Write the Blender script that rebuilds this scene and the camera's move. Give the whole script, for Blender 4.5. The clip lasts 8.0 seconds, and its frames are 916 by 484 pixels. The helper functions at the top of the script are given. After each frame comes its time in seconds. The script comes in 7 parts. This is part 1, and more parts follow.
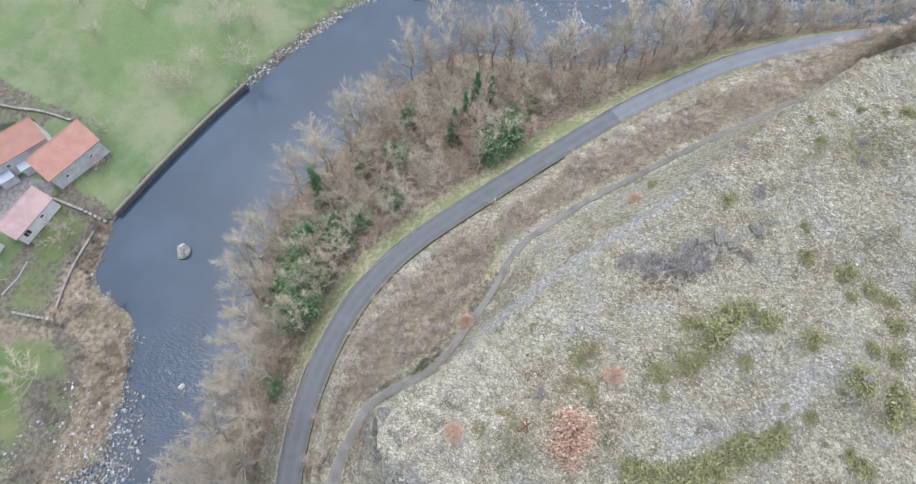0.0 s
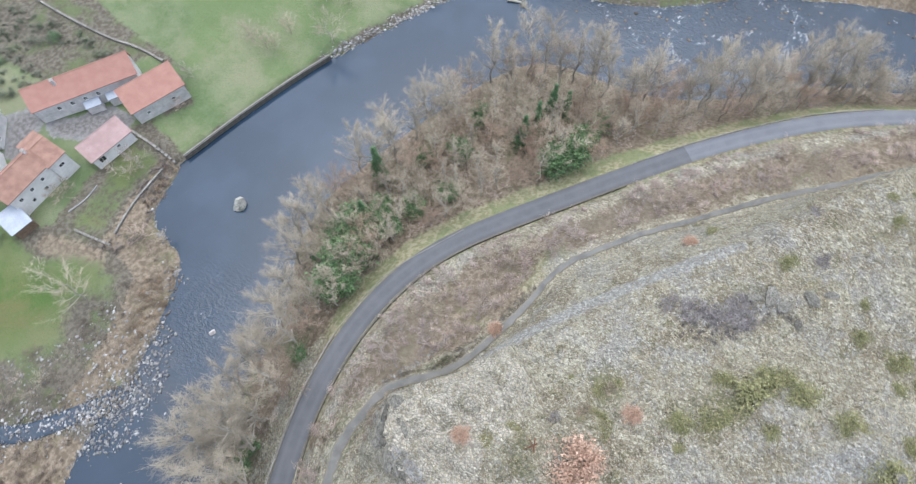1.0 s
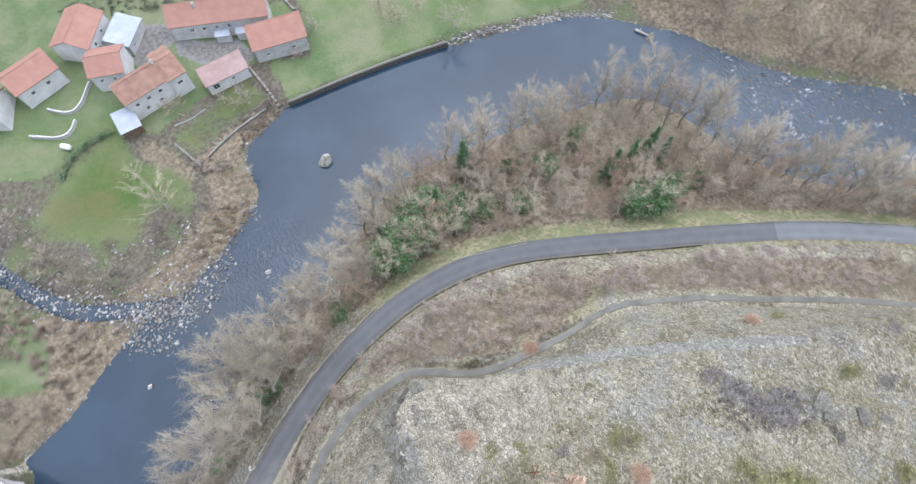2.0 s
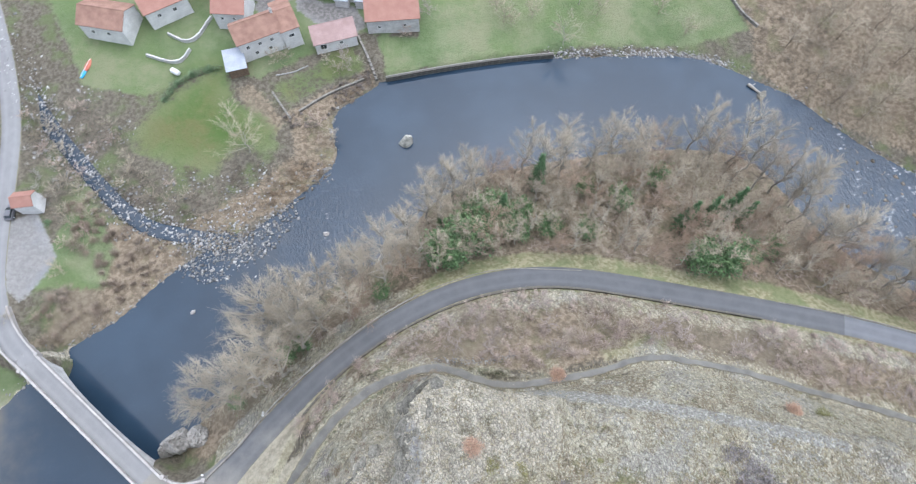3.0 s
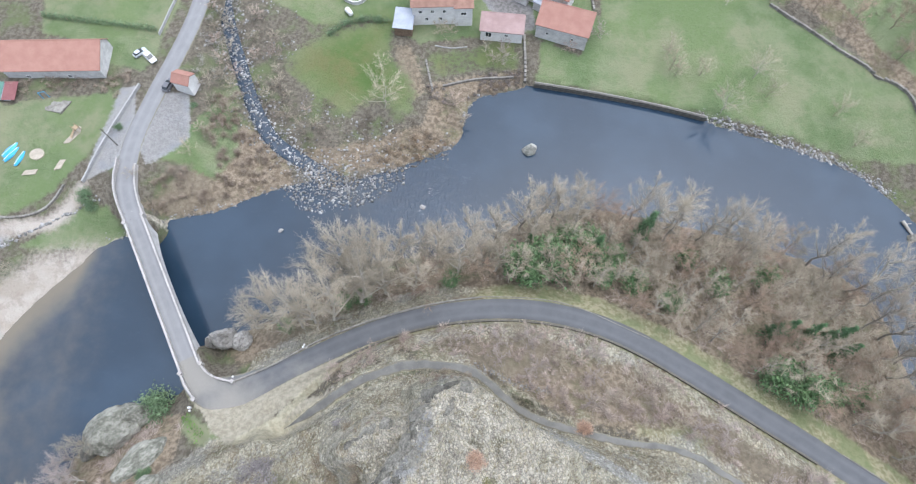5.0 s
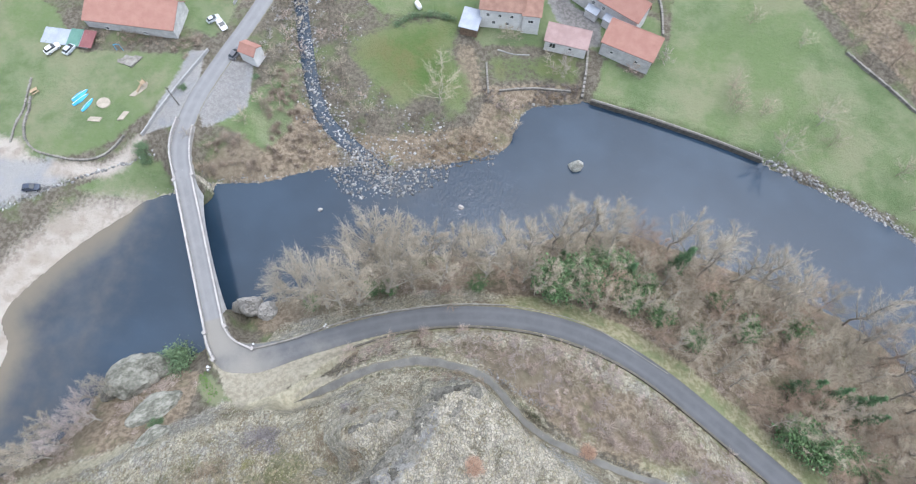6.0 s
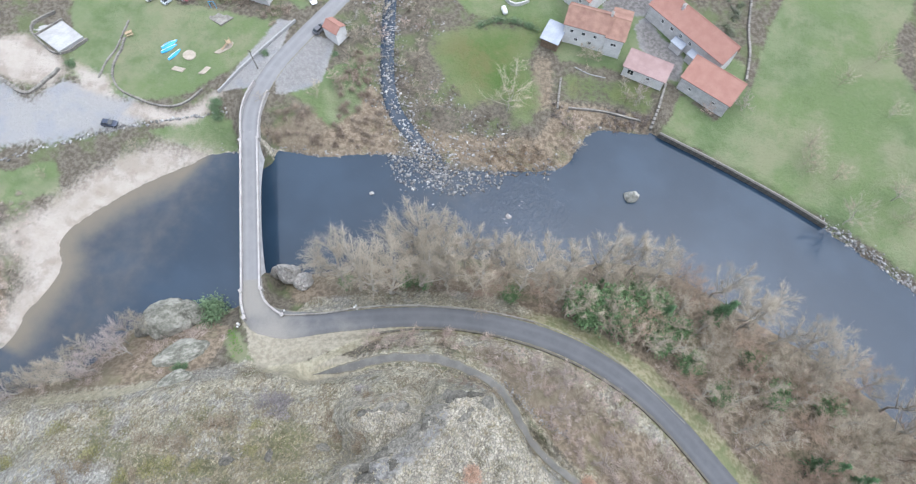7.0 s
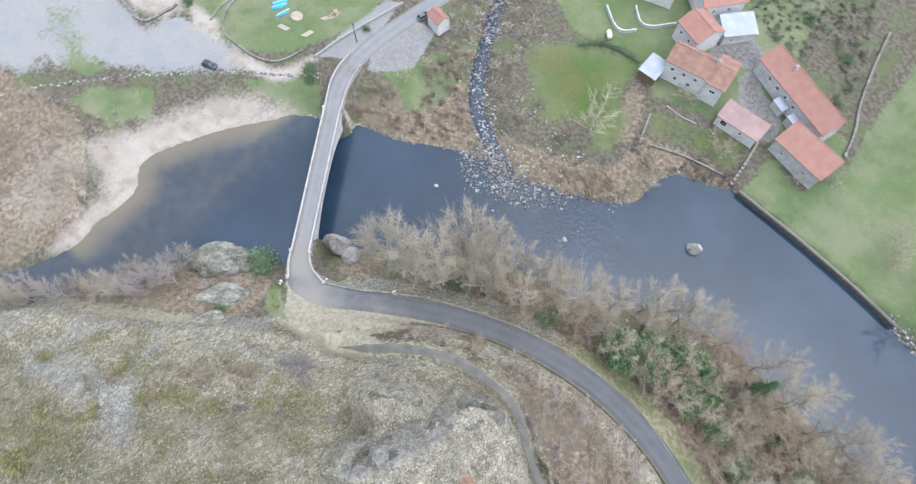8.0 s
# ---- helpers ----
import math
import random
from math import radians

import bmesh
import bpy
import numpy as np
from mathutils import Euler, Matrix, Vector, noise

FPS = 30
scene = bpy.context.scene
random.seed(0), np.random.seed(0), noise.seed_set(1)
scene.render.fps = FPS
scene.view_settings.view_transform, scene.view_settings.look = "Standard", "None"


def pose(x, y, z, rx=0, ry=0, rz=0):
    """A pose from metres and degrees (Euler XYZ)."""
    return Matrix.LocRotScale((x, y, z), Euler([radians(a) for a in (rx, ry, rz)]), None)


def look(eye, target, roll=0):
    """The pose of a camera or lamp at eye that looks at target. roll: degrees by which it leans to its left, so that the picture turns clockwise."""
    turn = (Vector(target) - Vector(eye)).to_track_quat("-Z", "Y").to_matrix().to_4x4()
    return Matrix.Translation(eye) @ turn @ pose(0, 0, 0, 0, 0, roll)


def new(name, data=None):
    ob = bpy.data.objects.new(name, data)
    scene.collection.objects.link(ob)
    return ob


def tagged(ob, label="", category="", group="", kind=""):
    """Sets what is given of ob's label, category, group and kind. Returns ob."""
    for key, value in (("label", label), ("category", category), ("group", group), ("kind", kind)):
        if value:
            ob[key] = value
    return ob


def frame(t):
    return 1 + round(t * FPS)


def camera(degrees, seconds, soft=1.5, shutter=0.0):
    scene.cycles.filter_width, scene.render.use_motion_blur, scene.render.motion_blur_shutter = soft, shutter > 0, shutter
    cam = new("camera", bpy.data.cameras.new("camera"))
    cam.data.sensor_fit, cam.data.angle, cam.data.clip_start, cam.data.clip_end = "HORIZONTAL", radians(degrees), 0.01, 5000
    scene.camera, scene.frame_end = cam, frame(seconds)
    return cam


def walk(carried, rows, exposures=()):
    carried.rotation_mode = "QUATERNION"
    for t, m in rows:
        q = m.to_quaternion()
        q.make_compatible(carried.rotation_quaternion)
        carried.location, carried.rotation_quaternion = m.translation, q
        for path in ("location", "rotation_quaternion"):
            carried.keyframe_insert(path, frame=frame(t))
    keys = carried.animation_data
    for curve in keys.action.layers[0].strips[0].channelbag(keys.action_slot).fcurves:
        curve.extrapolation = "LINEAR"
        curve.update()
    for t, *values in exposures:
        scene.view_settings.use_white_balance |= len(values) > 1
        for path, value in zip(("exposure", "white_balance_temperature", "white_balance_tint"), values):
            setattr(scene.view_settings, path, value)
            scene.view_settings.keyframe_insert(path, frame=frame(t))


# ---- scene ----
# ---- camera ----
cam = camera(75.7, 8.0, soft=1.1, shutter=0.3)
# seconds, place, heading, tilt
PATH = [
    (0.0, -1.60, -1.16, 123.24, -63.13, -68.93),
    (0.5, -1.53, -1.12, 123.18, -57.91, -68.87),
    (1.0, -1.29, -1.02, 123.33, -50.83, -68.87),
    (1.5, -1.00, -0.85, 123.65, -43.16, -68.92),
    (2.0, -0.81, -0.85, 124.47, -33.83, -68.96),
    (3.5, -0.14, -0.33, 124.72, -11.88, -68.89),
    (4.0, 0.06, -0.12, 125.11, -5.65, -68.93),
    (4.5, 0.05, 0.06, 125.14, -0.01, -68.88),
    (6.0, 0.35, 0.71, 126.04, 14.29, -68.92),
    (6.5, 0.45, 1.01, 126.51, 19.41, -68.92),
    (7.0, 0.37, 1.34, 126.80, 25.82, -68.86),
    (7.5, 0.29, 1.76, 126.85, 32.32, -68.80),
    (8.0, 0.26, 2.35, 127.11, 40.15, -68.79),
]
walk(cam, [(t, pose(x, y, z, 90 + tilt, 0, yaw)) for t, x, y, z, yaw, tilt in PATH],
     [(0.0, 1.48, 5900, 9), (8.0, 1.48, 5900, 9)])

# ---- light: a bright overcast day ----
SUN_EL, SUN_AZ = radians(76), radians(60)
world = bpy.data.worlds.new("overcast_sky")
scene.world = world
world.use_nodes = True
wn, wl = world.node_tree.nodes, world.node_tree.links
sky = wn.new("ShaderNodeTexSky")
sky.sky_type, sky.sun_disc = "NISHITA", False
sky.sun_elevation, sky.sun_rotation = SUN_EL, SUN_AZ
sky.air_density, sky.dust_density, sky.ozone_density = 1.0, 4.0, 1.0
grey = wn.new("ShaderNodeRGBToBW")
veil = wn.new("ShaderNodeMix")  # high cloud takes most of the blue out of the sky
veil.data_type = "RGBA"
veil.inputs[0].default_value = 0.55
wl.new(sky.outputs["Color"], grey.inputs["Color"])
wl.new(sky.outputs["Color"], veil.inputs[6])
wl.new(grey.outputs["Val"], veil.inputs[7])
wl.new(veil.outputs[2], wn["Background"].inputs["Color"])
wn["Background"].inputs["Strength"].default_value = 0.15
lamp = bpy.data.lights.new("sun", "SUN")
lamp.energy, lamp.angle, lamp.color = 0.72, radians(150), (1.0, 0.985, 0.96)
sun = new("sun", lamp)
sd = Vector((math.sin(SUN_AZ) * math.cos(SUN_EL), math.cos(SUN_AZ) * math.cos(SUN_EL), math.sin(SUN_EL)))
sun.matrix_world = look(sd * 300, (0, 0, 0))


# ---- materials ----
class Mat:
    """A node material with a short way to write its graph."""

    def __init__(self, name, rough=0.9, spec=0.2, metal=0.0):
        self.m = bpy.data.materials.new(name)
        self.m.use_nodes = True
        self.n, self.l = self.m.node_tree.nodes, self.m.node_tree.links
        self.b = self.n["Principled BSDF"]
        self.put("Roughness", rough), self.put("Specular IOR Level", spec), self.put("Metallic", metal)
        self.co = self.n.new("ShaderNodeTexCoord").outputs["Object"]

    def put(self, name, value):
        if isinstance(value, bpy.types.NodeSocket):
            self.l.new(value, self.b.inputs[name])
        else:
            self.b.inputs[name].default_value = (*value, 1) if isinstance(value, tuple) and len(value) == 3 else value

    def into(self, node, name, value):
        if isinstance(value, bpy.types.NodeSocket):
            self.l.new(value, node.inputs[name])
        else:
            node.inputs[name].default_value = (*value, 1) if isinstance(value, tuple) and len(value) == 3 else value

    def noise(self, scale, detail=4.0, rough=0.6, co=None, squash=None, turn=0.0):
        node = self.n.new("ShaderNodeTexNoise")
        node.inputs["Scale"].default_value, node.inputs["Detail"].default_value = scale, detail
        node.inputs["Roughness"].default_value = rough
        src = co or self.co
        if squash:
            mp = self.n.new("ShaderNodeMapping")
            mp.inputs["Scale"].default_value = squash
            mp.inputs["Rotation"].default_value = (0, 0, radians(turn))
            self.l.new(src, mp.inputs["Vector"])
            src = mp.outputs["Vector"]
        self.l.new(src, node.inputs["Vector"])
        return node.outputs["Fac"]

    def cells(self, scale, feature="F1", out="Distance", squash=None):
        node = self.n.new("ShaderNodeTexVoronoi")
        node.feature = feature
        node.inputs["Scale"].default_value = scale
        src = self.co
        if squash:
            mp = self.n.new("ShaderNodeMapping")
            mp.inputs["Scale"].default_value = squash
            self.l.new(src, mp.inputs["Vector"])
            src = mp.outputs["Vector"]
        self.l.new(src, node.inputs["Vector"])
        return node.outputs[out]

    def step(self, value, lo, hi, a=0.0, b=1.0):
        node = self.n.new("ShaderNodeMapRange")
        node.interpolation_type = "SMOOTHSTEP"
        self.into(node, "Value", value)
        for k, v in (("From Min", lo), ("From Max", hi), ("To Min", a), ("To Max", b)):
            node.inputs[k].default_value = v
        return node.outputs["Result"]

    def math(self, op, a, b=0.0):
        node = self.n.new("ShaderNodeMath")
        node.operation = op
        for k, v in ((0, a), (1, b)):
            self.into(node, k, v)
        return node.outputs[0]

    def mix(self, fac, a, b, mode="MIX"):
        node = self.n.new("ShaderNodeMix")
        node.data_type, node.blend_type = "RGBA", mode
        self.into(node, 0, fac), self.into(node, 6, a), self.into(node, 7, b)
        return node.outputs[2]

    def attr(self, name):
        node = self.n.new("ShaderNodeAttribute")
        node.attribute_name = name
        return node.outputs["Fac"]

    def random(self):
        return self.n.new("ShaderNodeObjectInfo").outputs["Random"]

    def island(self):
        return self.n.new("ShaderNodeNewGeometry").outputs["Random Per Island"]

    def bump(self, height, strength=0.5, distance=0.1):
        node = self.n.new("ShaderNodeBump")
        node.inputs["Strength"].default_value, node.inputs["Distance"].default_value = strength, distance
        self.l.new(height, node.inputs["Height"])
        self.l.new(node.outputs["Normal"], self.b.inputs["Normal"])
        return self


def two_tone(name, a, b, scale, rough=0.9, spec=0.2, fine=None, bump=0.4, dist=0.05, spread=0.35, by=None, metal=0.0):
    """A surface of two colours mixed by a broad and a fine noise, and a shade that differs from thing to thing or piece to piece."""
    m = Mat(name, rough, spec, metal)
    n1, n2 = m.noise(scale, 5), m.noise(fine or scale * 9, 4)
    f = m.step(m.math("ADD", m.math("MULTIPLY", n1, 0.6), m.math("MULTIPLY", n2, 0.4)), 0.36, 0.64)
    c = m.mix(f, a, b)
    if by:
        r = m.random() if by == "object" else m.island()
        c = m.mix(1.0, c, m.mix(r, tuple([1 - spread] * 3), tuple([1 + spread] * 3)), "MULTIPLY")
    m.put("Base Color", c)
    m.bump(n2, bump, dist)
    return m


def terrain_material():
    m = Mat("ground_cover", 0.95, 0.1)
    big, mid, fine, tiny = m.noise(0.03, 5), m.noise(0.16, 5), m.noise(1.1, 5, 0.65), m.noise(5.0, 4, 0.7)
    wob = m.math("ADD", m.math("MULTIPLY", m.math("SUBTRACT", mid, 0.5), 0.7), m.math("MULTIPLY", m.math("SUBTRACT", fine, 0.5), 0.6))

    def mask(name, lo=0.35, hi=0.65):
        return m.step(m.math("ADD", m.attr(name), wob), lo, hi)

    rough_grass = m.mix(m.step(fine, 0.38, 0.62), (0.09, 0.08, 0.062), (0.158, 0.141, 0.113))
    rough_grass = m.mix(m.step(mid, 0.46, 0.66, 0, 0.85), rough_grass, (0.11, 0.135, 0.065))
    c = rough_grass
    litter = m.mix(m.step(fine, 0.4, 0.62), (0.142, 0.114, 0.082), (0.252, 0.207, 0.155))
    litter = m.mix(m.step(mid, 0.52, 0.68, 0, 0.6), litter, (0.145, 0.145, 0.08))
    litter = m.mix(m.step(big, 0.5, 0.62, 0, 0.5), litter, (0.165, 0.145, 0.108))
    c = m.mix(mask("leaf"), c, litter)
    grass = m.mix(m.step(mid, 0.35, 0.65), (0.104, 0.146, 0.068), (0.162, 0.190, 0.106))
    grass = m.mix(m.step(big, 0.47, 0.58, 0, 0.8), grass, (0.124, 0.168, 0.074))
    grass = m.mix(m.step(fine, 0.5, 0.7, 0, 0.4), grass, (0.165, 0.188, 0.11))
    grass = m.mix(m.step(tiny, 0.5, 0.75, 0, 0.3), grass, (0.112, 0.155, 0.072))
    grass = m.mix(m.step(m.noise(0.075, 5, 0.65), 0.43, 0.66, 0, 0.7), grass, (0.215, 0.214, 0.138))
    lawn = m.mix(m.step(mid, 0.38, 0.62), (0.078, 0.122, 0.038), (0.112, 0.134, 0.054))
    lawn = m.mix(m.step(m.noise(0.09, 4, 0.6), 0.48, 0.6, 0, 0.7), lawn, (0.135, 0.128, 0.06))
    lawn = m.mix(m.step(fine, 0.52, 0.7, 0, 0.4), lawn, (0.15, 0.148, 0.085))
    grass = m.mix(m.attr("lawn"), grass, lawn)
    c = m.mix(mask("meadow"), c, grass)
    verge = m.mix(m.step(fine, 0.38, 0.62), (0.19, 0.188, 0.105), (0.31, 0.285, 0.19))
    verge = m.mix(m.step(mid, 0.45, 0.6, 0, 0.7), verge, (0.15, 0.178, 0.085))
    c = m.mix(mask("verge"), c, verge)
    streak = m.noise(1.5, 5, 0.7, squash=(1.0, 0.35, 0.35))
    dry = m.mix(m.step(fine, 0.36, 0.6), (0.19, 0.17, 0.128), (0.355, 0.33, 0.255))
    dry = m.mix(m.step(streak, 0.44, 0.6, 0, 0.7), dry, (0.385, 0.362, 0.288))
    dry = m.mix(m.step(m.noise(0.06, 6, 0.75), 0.47, 0.56, 0, 0.6), dry, (0.23, 0.20, 0.142))
    dry = m.mix(m.step(m.noise(0.14, 6, 0.75), 0.52, 0.59, 0, 0.75), dry, (0.165, 0.132, 0.09))
    dry = m.mix(m.step(m.noise(0.29, 6, 0.8), 0.55, 0.62, 0, 0.75), dry, (0.135, 0.13, 0.066))
    dry = m.mix(m.step(m.noise(0.11, 6, 0.8), 0.49, 0.6, 0, 0.7), dry, (0.26, 0.258, 0.25))
    speck = m.noise(2.6, 5, 0.75)
    dry = m.mix(m.step(speck, 0.54, 0.61, 0, 0.8), dry, (0.43, 0.405, 0.335))
    dry = m.mix(m.step(speck, 0.34, 0.43, 0.85, 0.0), dry, (0.07, 0.063, 0.048))
    clump = m.noise(4.6, 5, 0.75, squash=(1.0, 0.6, 0.8), turn=35)
    dry = m.mix(m.step(clump, 0.53, 0.6, 0, 0.75), dry, (0.43, 0.41, 0.34))
    dry = m.mix(m.step(clump, 0.38, 0.46, 0.6, 0.0), dry, (0.10, 0.09, 0.062))
    heath = m.mix(m.step(fine, 0.38, 0.62), (0.125, 0.108, 0.068), (0.22, 0.19, 0.122))
    heath = m.mix(m.step(mid, 0.44, 0.58, 0, 0.85), heath, (0.125, 0.128, 0.06))
    heath = m.mix(m.step(speck, 0.55, 0.62, 0, 0.6), heath, (0.32, 0.295, 0.225))
    dry = m.mix(m.step(m.math("ADD", m.attr("heath"), m.math("MULTIPLY", wob, 2.2)), 0.4, 0.95, 0, 0.85), dry, heath)
    dry = m.mix(m.step(m.math("ADD", m.attr("scree"), m.math("MULTIPLY", wob, 0.7)), 0.35, 0.65, 0, 0.9), dry, m.mix(m.step(speck, 0.42, 0.6), (0.235, 0.232, 0.222), (0.39, 0.385, 0.362)))
    tuss, gap = m.cells(2.1, "F1", "Color", squash=(1.0, 0.7, 0.8)), m.cells(2.1, "DISTANCE_TO_EDGE", squash=(1.0, 0.7, 0.8))
    dry = m.mix(0.7, dry, m.mix(m.math("MULTIPLY", tuss, 1.0), (0.64, 0.64, 0.63), (1.62, 1.62, 1.60)), "MULTIPLY")
    dry = m.mix(m.step(gap, 0.0, 0.12, 0.45, 0.0), dry, (0.10, 0.09, 0.064))
    c = m.mix(mask("dry"), c, dry)
    stone = m.mix(m.step(fine, 0.35, 0.65), (0.27, 0.253, 0.212), (0.45, 0.425, 0.355))
    stone = m.mix(m.step(m.cells(0.9, "DISTANCE_TO_EDGE"), 0.0, 0.08, 0.2, 0.0), stone, (0.11, 0.10, 0.085))
    stone = m.mix(m.step(m.noise(0.3, 5, 0.7), 0.52, 0.62, 0, 0.6), stone, (0.13, 0.125, 0.075))
    pebble, seam = m.cells(1.9, "F1", "Color"), m.cells(1.9, "DISTANCE_TO_EDGE")
    tone = m.mix(m.math("MULTIPLY", pebble, 1.0), (0.88, 0.86, 0.84), (1.6, 1.54, 1.48))
    stone = m.mix(0.85, stone, tone, "MULTIPLY")
    stone = m.mix(m.step(seam, 0.0, 0.14, 0.6, 0.0), stone, (0.11, 0.104, 0.09))
    stone = m.mix(m.step(clump, 0.53, 0.6, 0, 0.7), stone, (0.53, 0.505, 0.43))
    stone = m.mix(m.step(clump, 0.38, 0.46, 0.55, 0.0), stone, (0.13, 0.122, 0.10))
    # grey rock darkened: the crag's west-face shade put into its colour
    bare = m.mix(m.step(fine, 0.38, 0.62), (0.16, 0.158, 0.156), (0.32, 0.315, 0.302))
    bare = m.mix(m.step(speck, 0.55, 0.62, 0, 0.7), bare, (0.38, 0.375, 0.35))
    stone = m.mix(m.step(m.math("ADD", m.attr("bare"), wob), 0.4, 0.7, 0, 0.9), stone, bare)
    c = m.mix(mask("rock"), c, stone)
    gravel = m.mix(m.step(tiny, 0.4, 0.66), (0.245, 0.242, 0.237), (0.34, 0.336, 0.328))
    gravel = m.mix(m.step(mid, 0.48, 0.66, 0, 0.6), gravel, (0.235, 0.248, 0.275))
    gravel = m.mix(m.attr("yard"), gravel, m.mix(m.step(fine, 0.4, 0.62), (0.135, 0.128, 0.124), (0.21, 0.202, 0.195)))
    c = m.mix(mask("gravel"), c, gravel)
    sand = m.mix(m.step(mid, 0.35, 0.7), (0.385, 0.35, 0.308), (0.30, 0.264, 0.222))
    sand = m.mix(m.step(m.noise(0.22, 5, 0.7), 0.5, 0.62, 0, 0.6), sand, (0.25, 0.216, 0.182))
    c = m.mix(mask("sand", 0.2, 0.8), c, sand)
    soil = m.mix(m.step(fine, 0.35, 0.65), (0.25, 0.228, 0.175), (0.35, 0.322, 0.255))
    c = m.mix(mask("soil"), c, soil)
    straw = m.mix(m.step(fine, 0.38, 0.62), (0.31, 0.285, 0.20), (0.42, 0.392, 0.285))
    c = m.mix(m.math("MULTIPLY", mask("straw"), 0.6), c, straw)
    wild = m.math("MULTIPLY", m.math("MAXIMUM", m.attr("dry"), m.attr("rock")), m.math("SUBTRACT", 1.0, m.attr("soil")))
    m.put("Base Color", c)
    m.bump(m.math("ADD", fine, m.math("ADD", m.math("MULTIPLY", tiny, 0.6), m.math("MULTIPLY", m.math("ADD", m.math("MULTIPLY", speck, 0.8), m.step(seam, 0.0, 0.25, 0.0, 0.5)), wild))), 1.0, 0.45)
    return m.m


M_GROUND = terrain_material()


def water_material():
    m = Mat("river_water", 0.06, 0.42)
    rapid, shallow = m.attr("rapid"), m.attr("shallow")
    still, chop = m.noise(0.22, 3), m.noise(1.6, 4, squash=(1.0, 0.55, 1.0))
    c = m.mix(m.step(m.noise(0.035, 3), 0.4, 0.65), (0.015, 0.028, 0.046), (0.022, 0.039, 0.062))
    c = m.mix(m.math("MULTIPLY", m.step(m.noise(0.7, 5, 0.75, squash=(0.6, 1.0, 1.0), turn=25), 0.52, 0.72), m.step(rapid, 0.0, 0.5, 0.08, 0.5)), c, (0.050, 0.071, 0.098))
    c = m.mix(m.step(m.math("ADD", shallow, m.math("MULTIPLY", m.math("SUBTRACT", m.noise(0.3, 4), 0.5), 0.35)), 0.05, 0.95, 0, 0.9), c, (0.135, 0.115, 0.082))
    streak = m.noise(2.3, 6, 0.8, squash=(0.3, 1.0, 1.0), turn=53)
    patch = m.step(m.noise(0.16, 4, 0.7), 0.44, 0.62, 0.55, 1.12)
    foam = m.step(m.math("MULTIPLY", m.math("MULTIPLY", streak, patch), rapid), 0.55, 0.68)
    c = m.mix(foam, c, (0.36, 0.38, 0.40))
    m.put("Base Color", c)
    m.put("Roughness", m.math("ADD", 0.05, m.math("MULTIPLY", foam, 0.5)))
    m.bump(m.math("ADD", m.math("MULTIPLY", still, 0.10), m.math("MULTIPLY", chop, m.math("ADD", 0.05, rapid))), 0.6, 0.4)
    return m.m


M_WATER = water_material()


def asphalt_material(name, a, b, fray=1.02, soft=0.14, verge=(0.15, 0.14, 0.095)):
    m = Mat(name, 0.85, 0.25)
    fine, mid = m.noise(9, 4, 0.7), m.noise(0.35, 5)
    u = m.attr("across")
    worn = m.step(m.math("ABSOLUTE", m.math("SUBTRACT", m.math("ABSOLUTE", u), 0.45)), 0.0, 0.3, 0.35, 0.0)
    c = m.mix(m.step(mid, 0.3, 0.7), a, b)
    if fray > 1:
        c = m.mix(worn, c, tuple(v * 1.2 for v in b))
    c = m.mix(m.step(fine, 0.55, 0.75, 0, 0.4), c, tuple(v * 1.5 for v in b))
    edge = m.step(m.math("ADD", m.math("ABSOLUTE", u), m.math("MULTIPLY", m.noise(0.7 if fray > 1 else 1.6, 5, 0.7), 0.3 if fray > 1 else 0.8)), fray, fray + soft)
    c = m.mix(edge, c, verge)
    dust = m.step(m.math("ADD", m.attr("dust"), m.math("MULTIPLY", m.math("SUBTRACT", mid, 0.5), 0.5)), 0.2, 0.9)
    c = m.mix(dust, c, m.mix(m.step(fine, 0.4, 0.6), (0.175, 0.167, 0.152), (0.215, 0.205, 0.185)))
    m.put("Base Color", c)
    m.bump(fine, 0.3, 0.02)
    return m.m


M_ROAD = asphalt_material("worn_asphalt", (0.081, 0.084, 0.090), (0.099, 0.102, 0.109))
M_ROAD_PALE = asphalt_material("pale_asphalt", (0.158, 0.158, 0.162), (0.188, 0.188, 0.19))
M_ROAD_OLD = asphalt_material("older_asphalt", (0.112, 0.117, 0.13), (0.135, 0.14, 0.152))
M_TRACK = asphalt_material("gravel_track", (0.092, 0.09, 0.084), (0.148, 0.143, 0.132), 0.98, 0.3, (0.15, 0.139, 0.108))
M_STONE = two_tone("field_stone", (0.13, 0.122, 0.108), (0.25, 0.238, 0.215), 0.8, fine=5, bump=0.8, by="object", spread=0.2).m
M_PARAPET = two_tone("parapet_stone", (0.19, 0.18, 0.165), (0.29, 0.278, 0.258), 0.7, fine=6, bump=0.6).m
M_BRIDGE = two_tone("bridge_stone", (0.28, 0.265, 0.252), (0.39, 0.372, 0.356), 0.7, fine=6, bump=0.5).m
M_BOULDER = two_tone("river_boulder", (0.066, 0.063, 0.053), (0.205, 0.195, 0.168), 2.2, fine=9, bump=0.9, dist=0.12, by="object", spread=0.25).m
M_PEBBLE = two_tone("river_stones", (0.12, 0.117, 0.113), (0.255, 0.25, 0.242), 0.7, fine=4, bump=0.5, by="island", spread=0.4).m
M_PALESTONE = two_tone("pale_stones", (0.165, 0.162, 0.157), (0.345, 0.34, 0.332), 0.8, fine=4, bump=0.5, by="island", spread=0.5).m
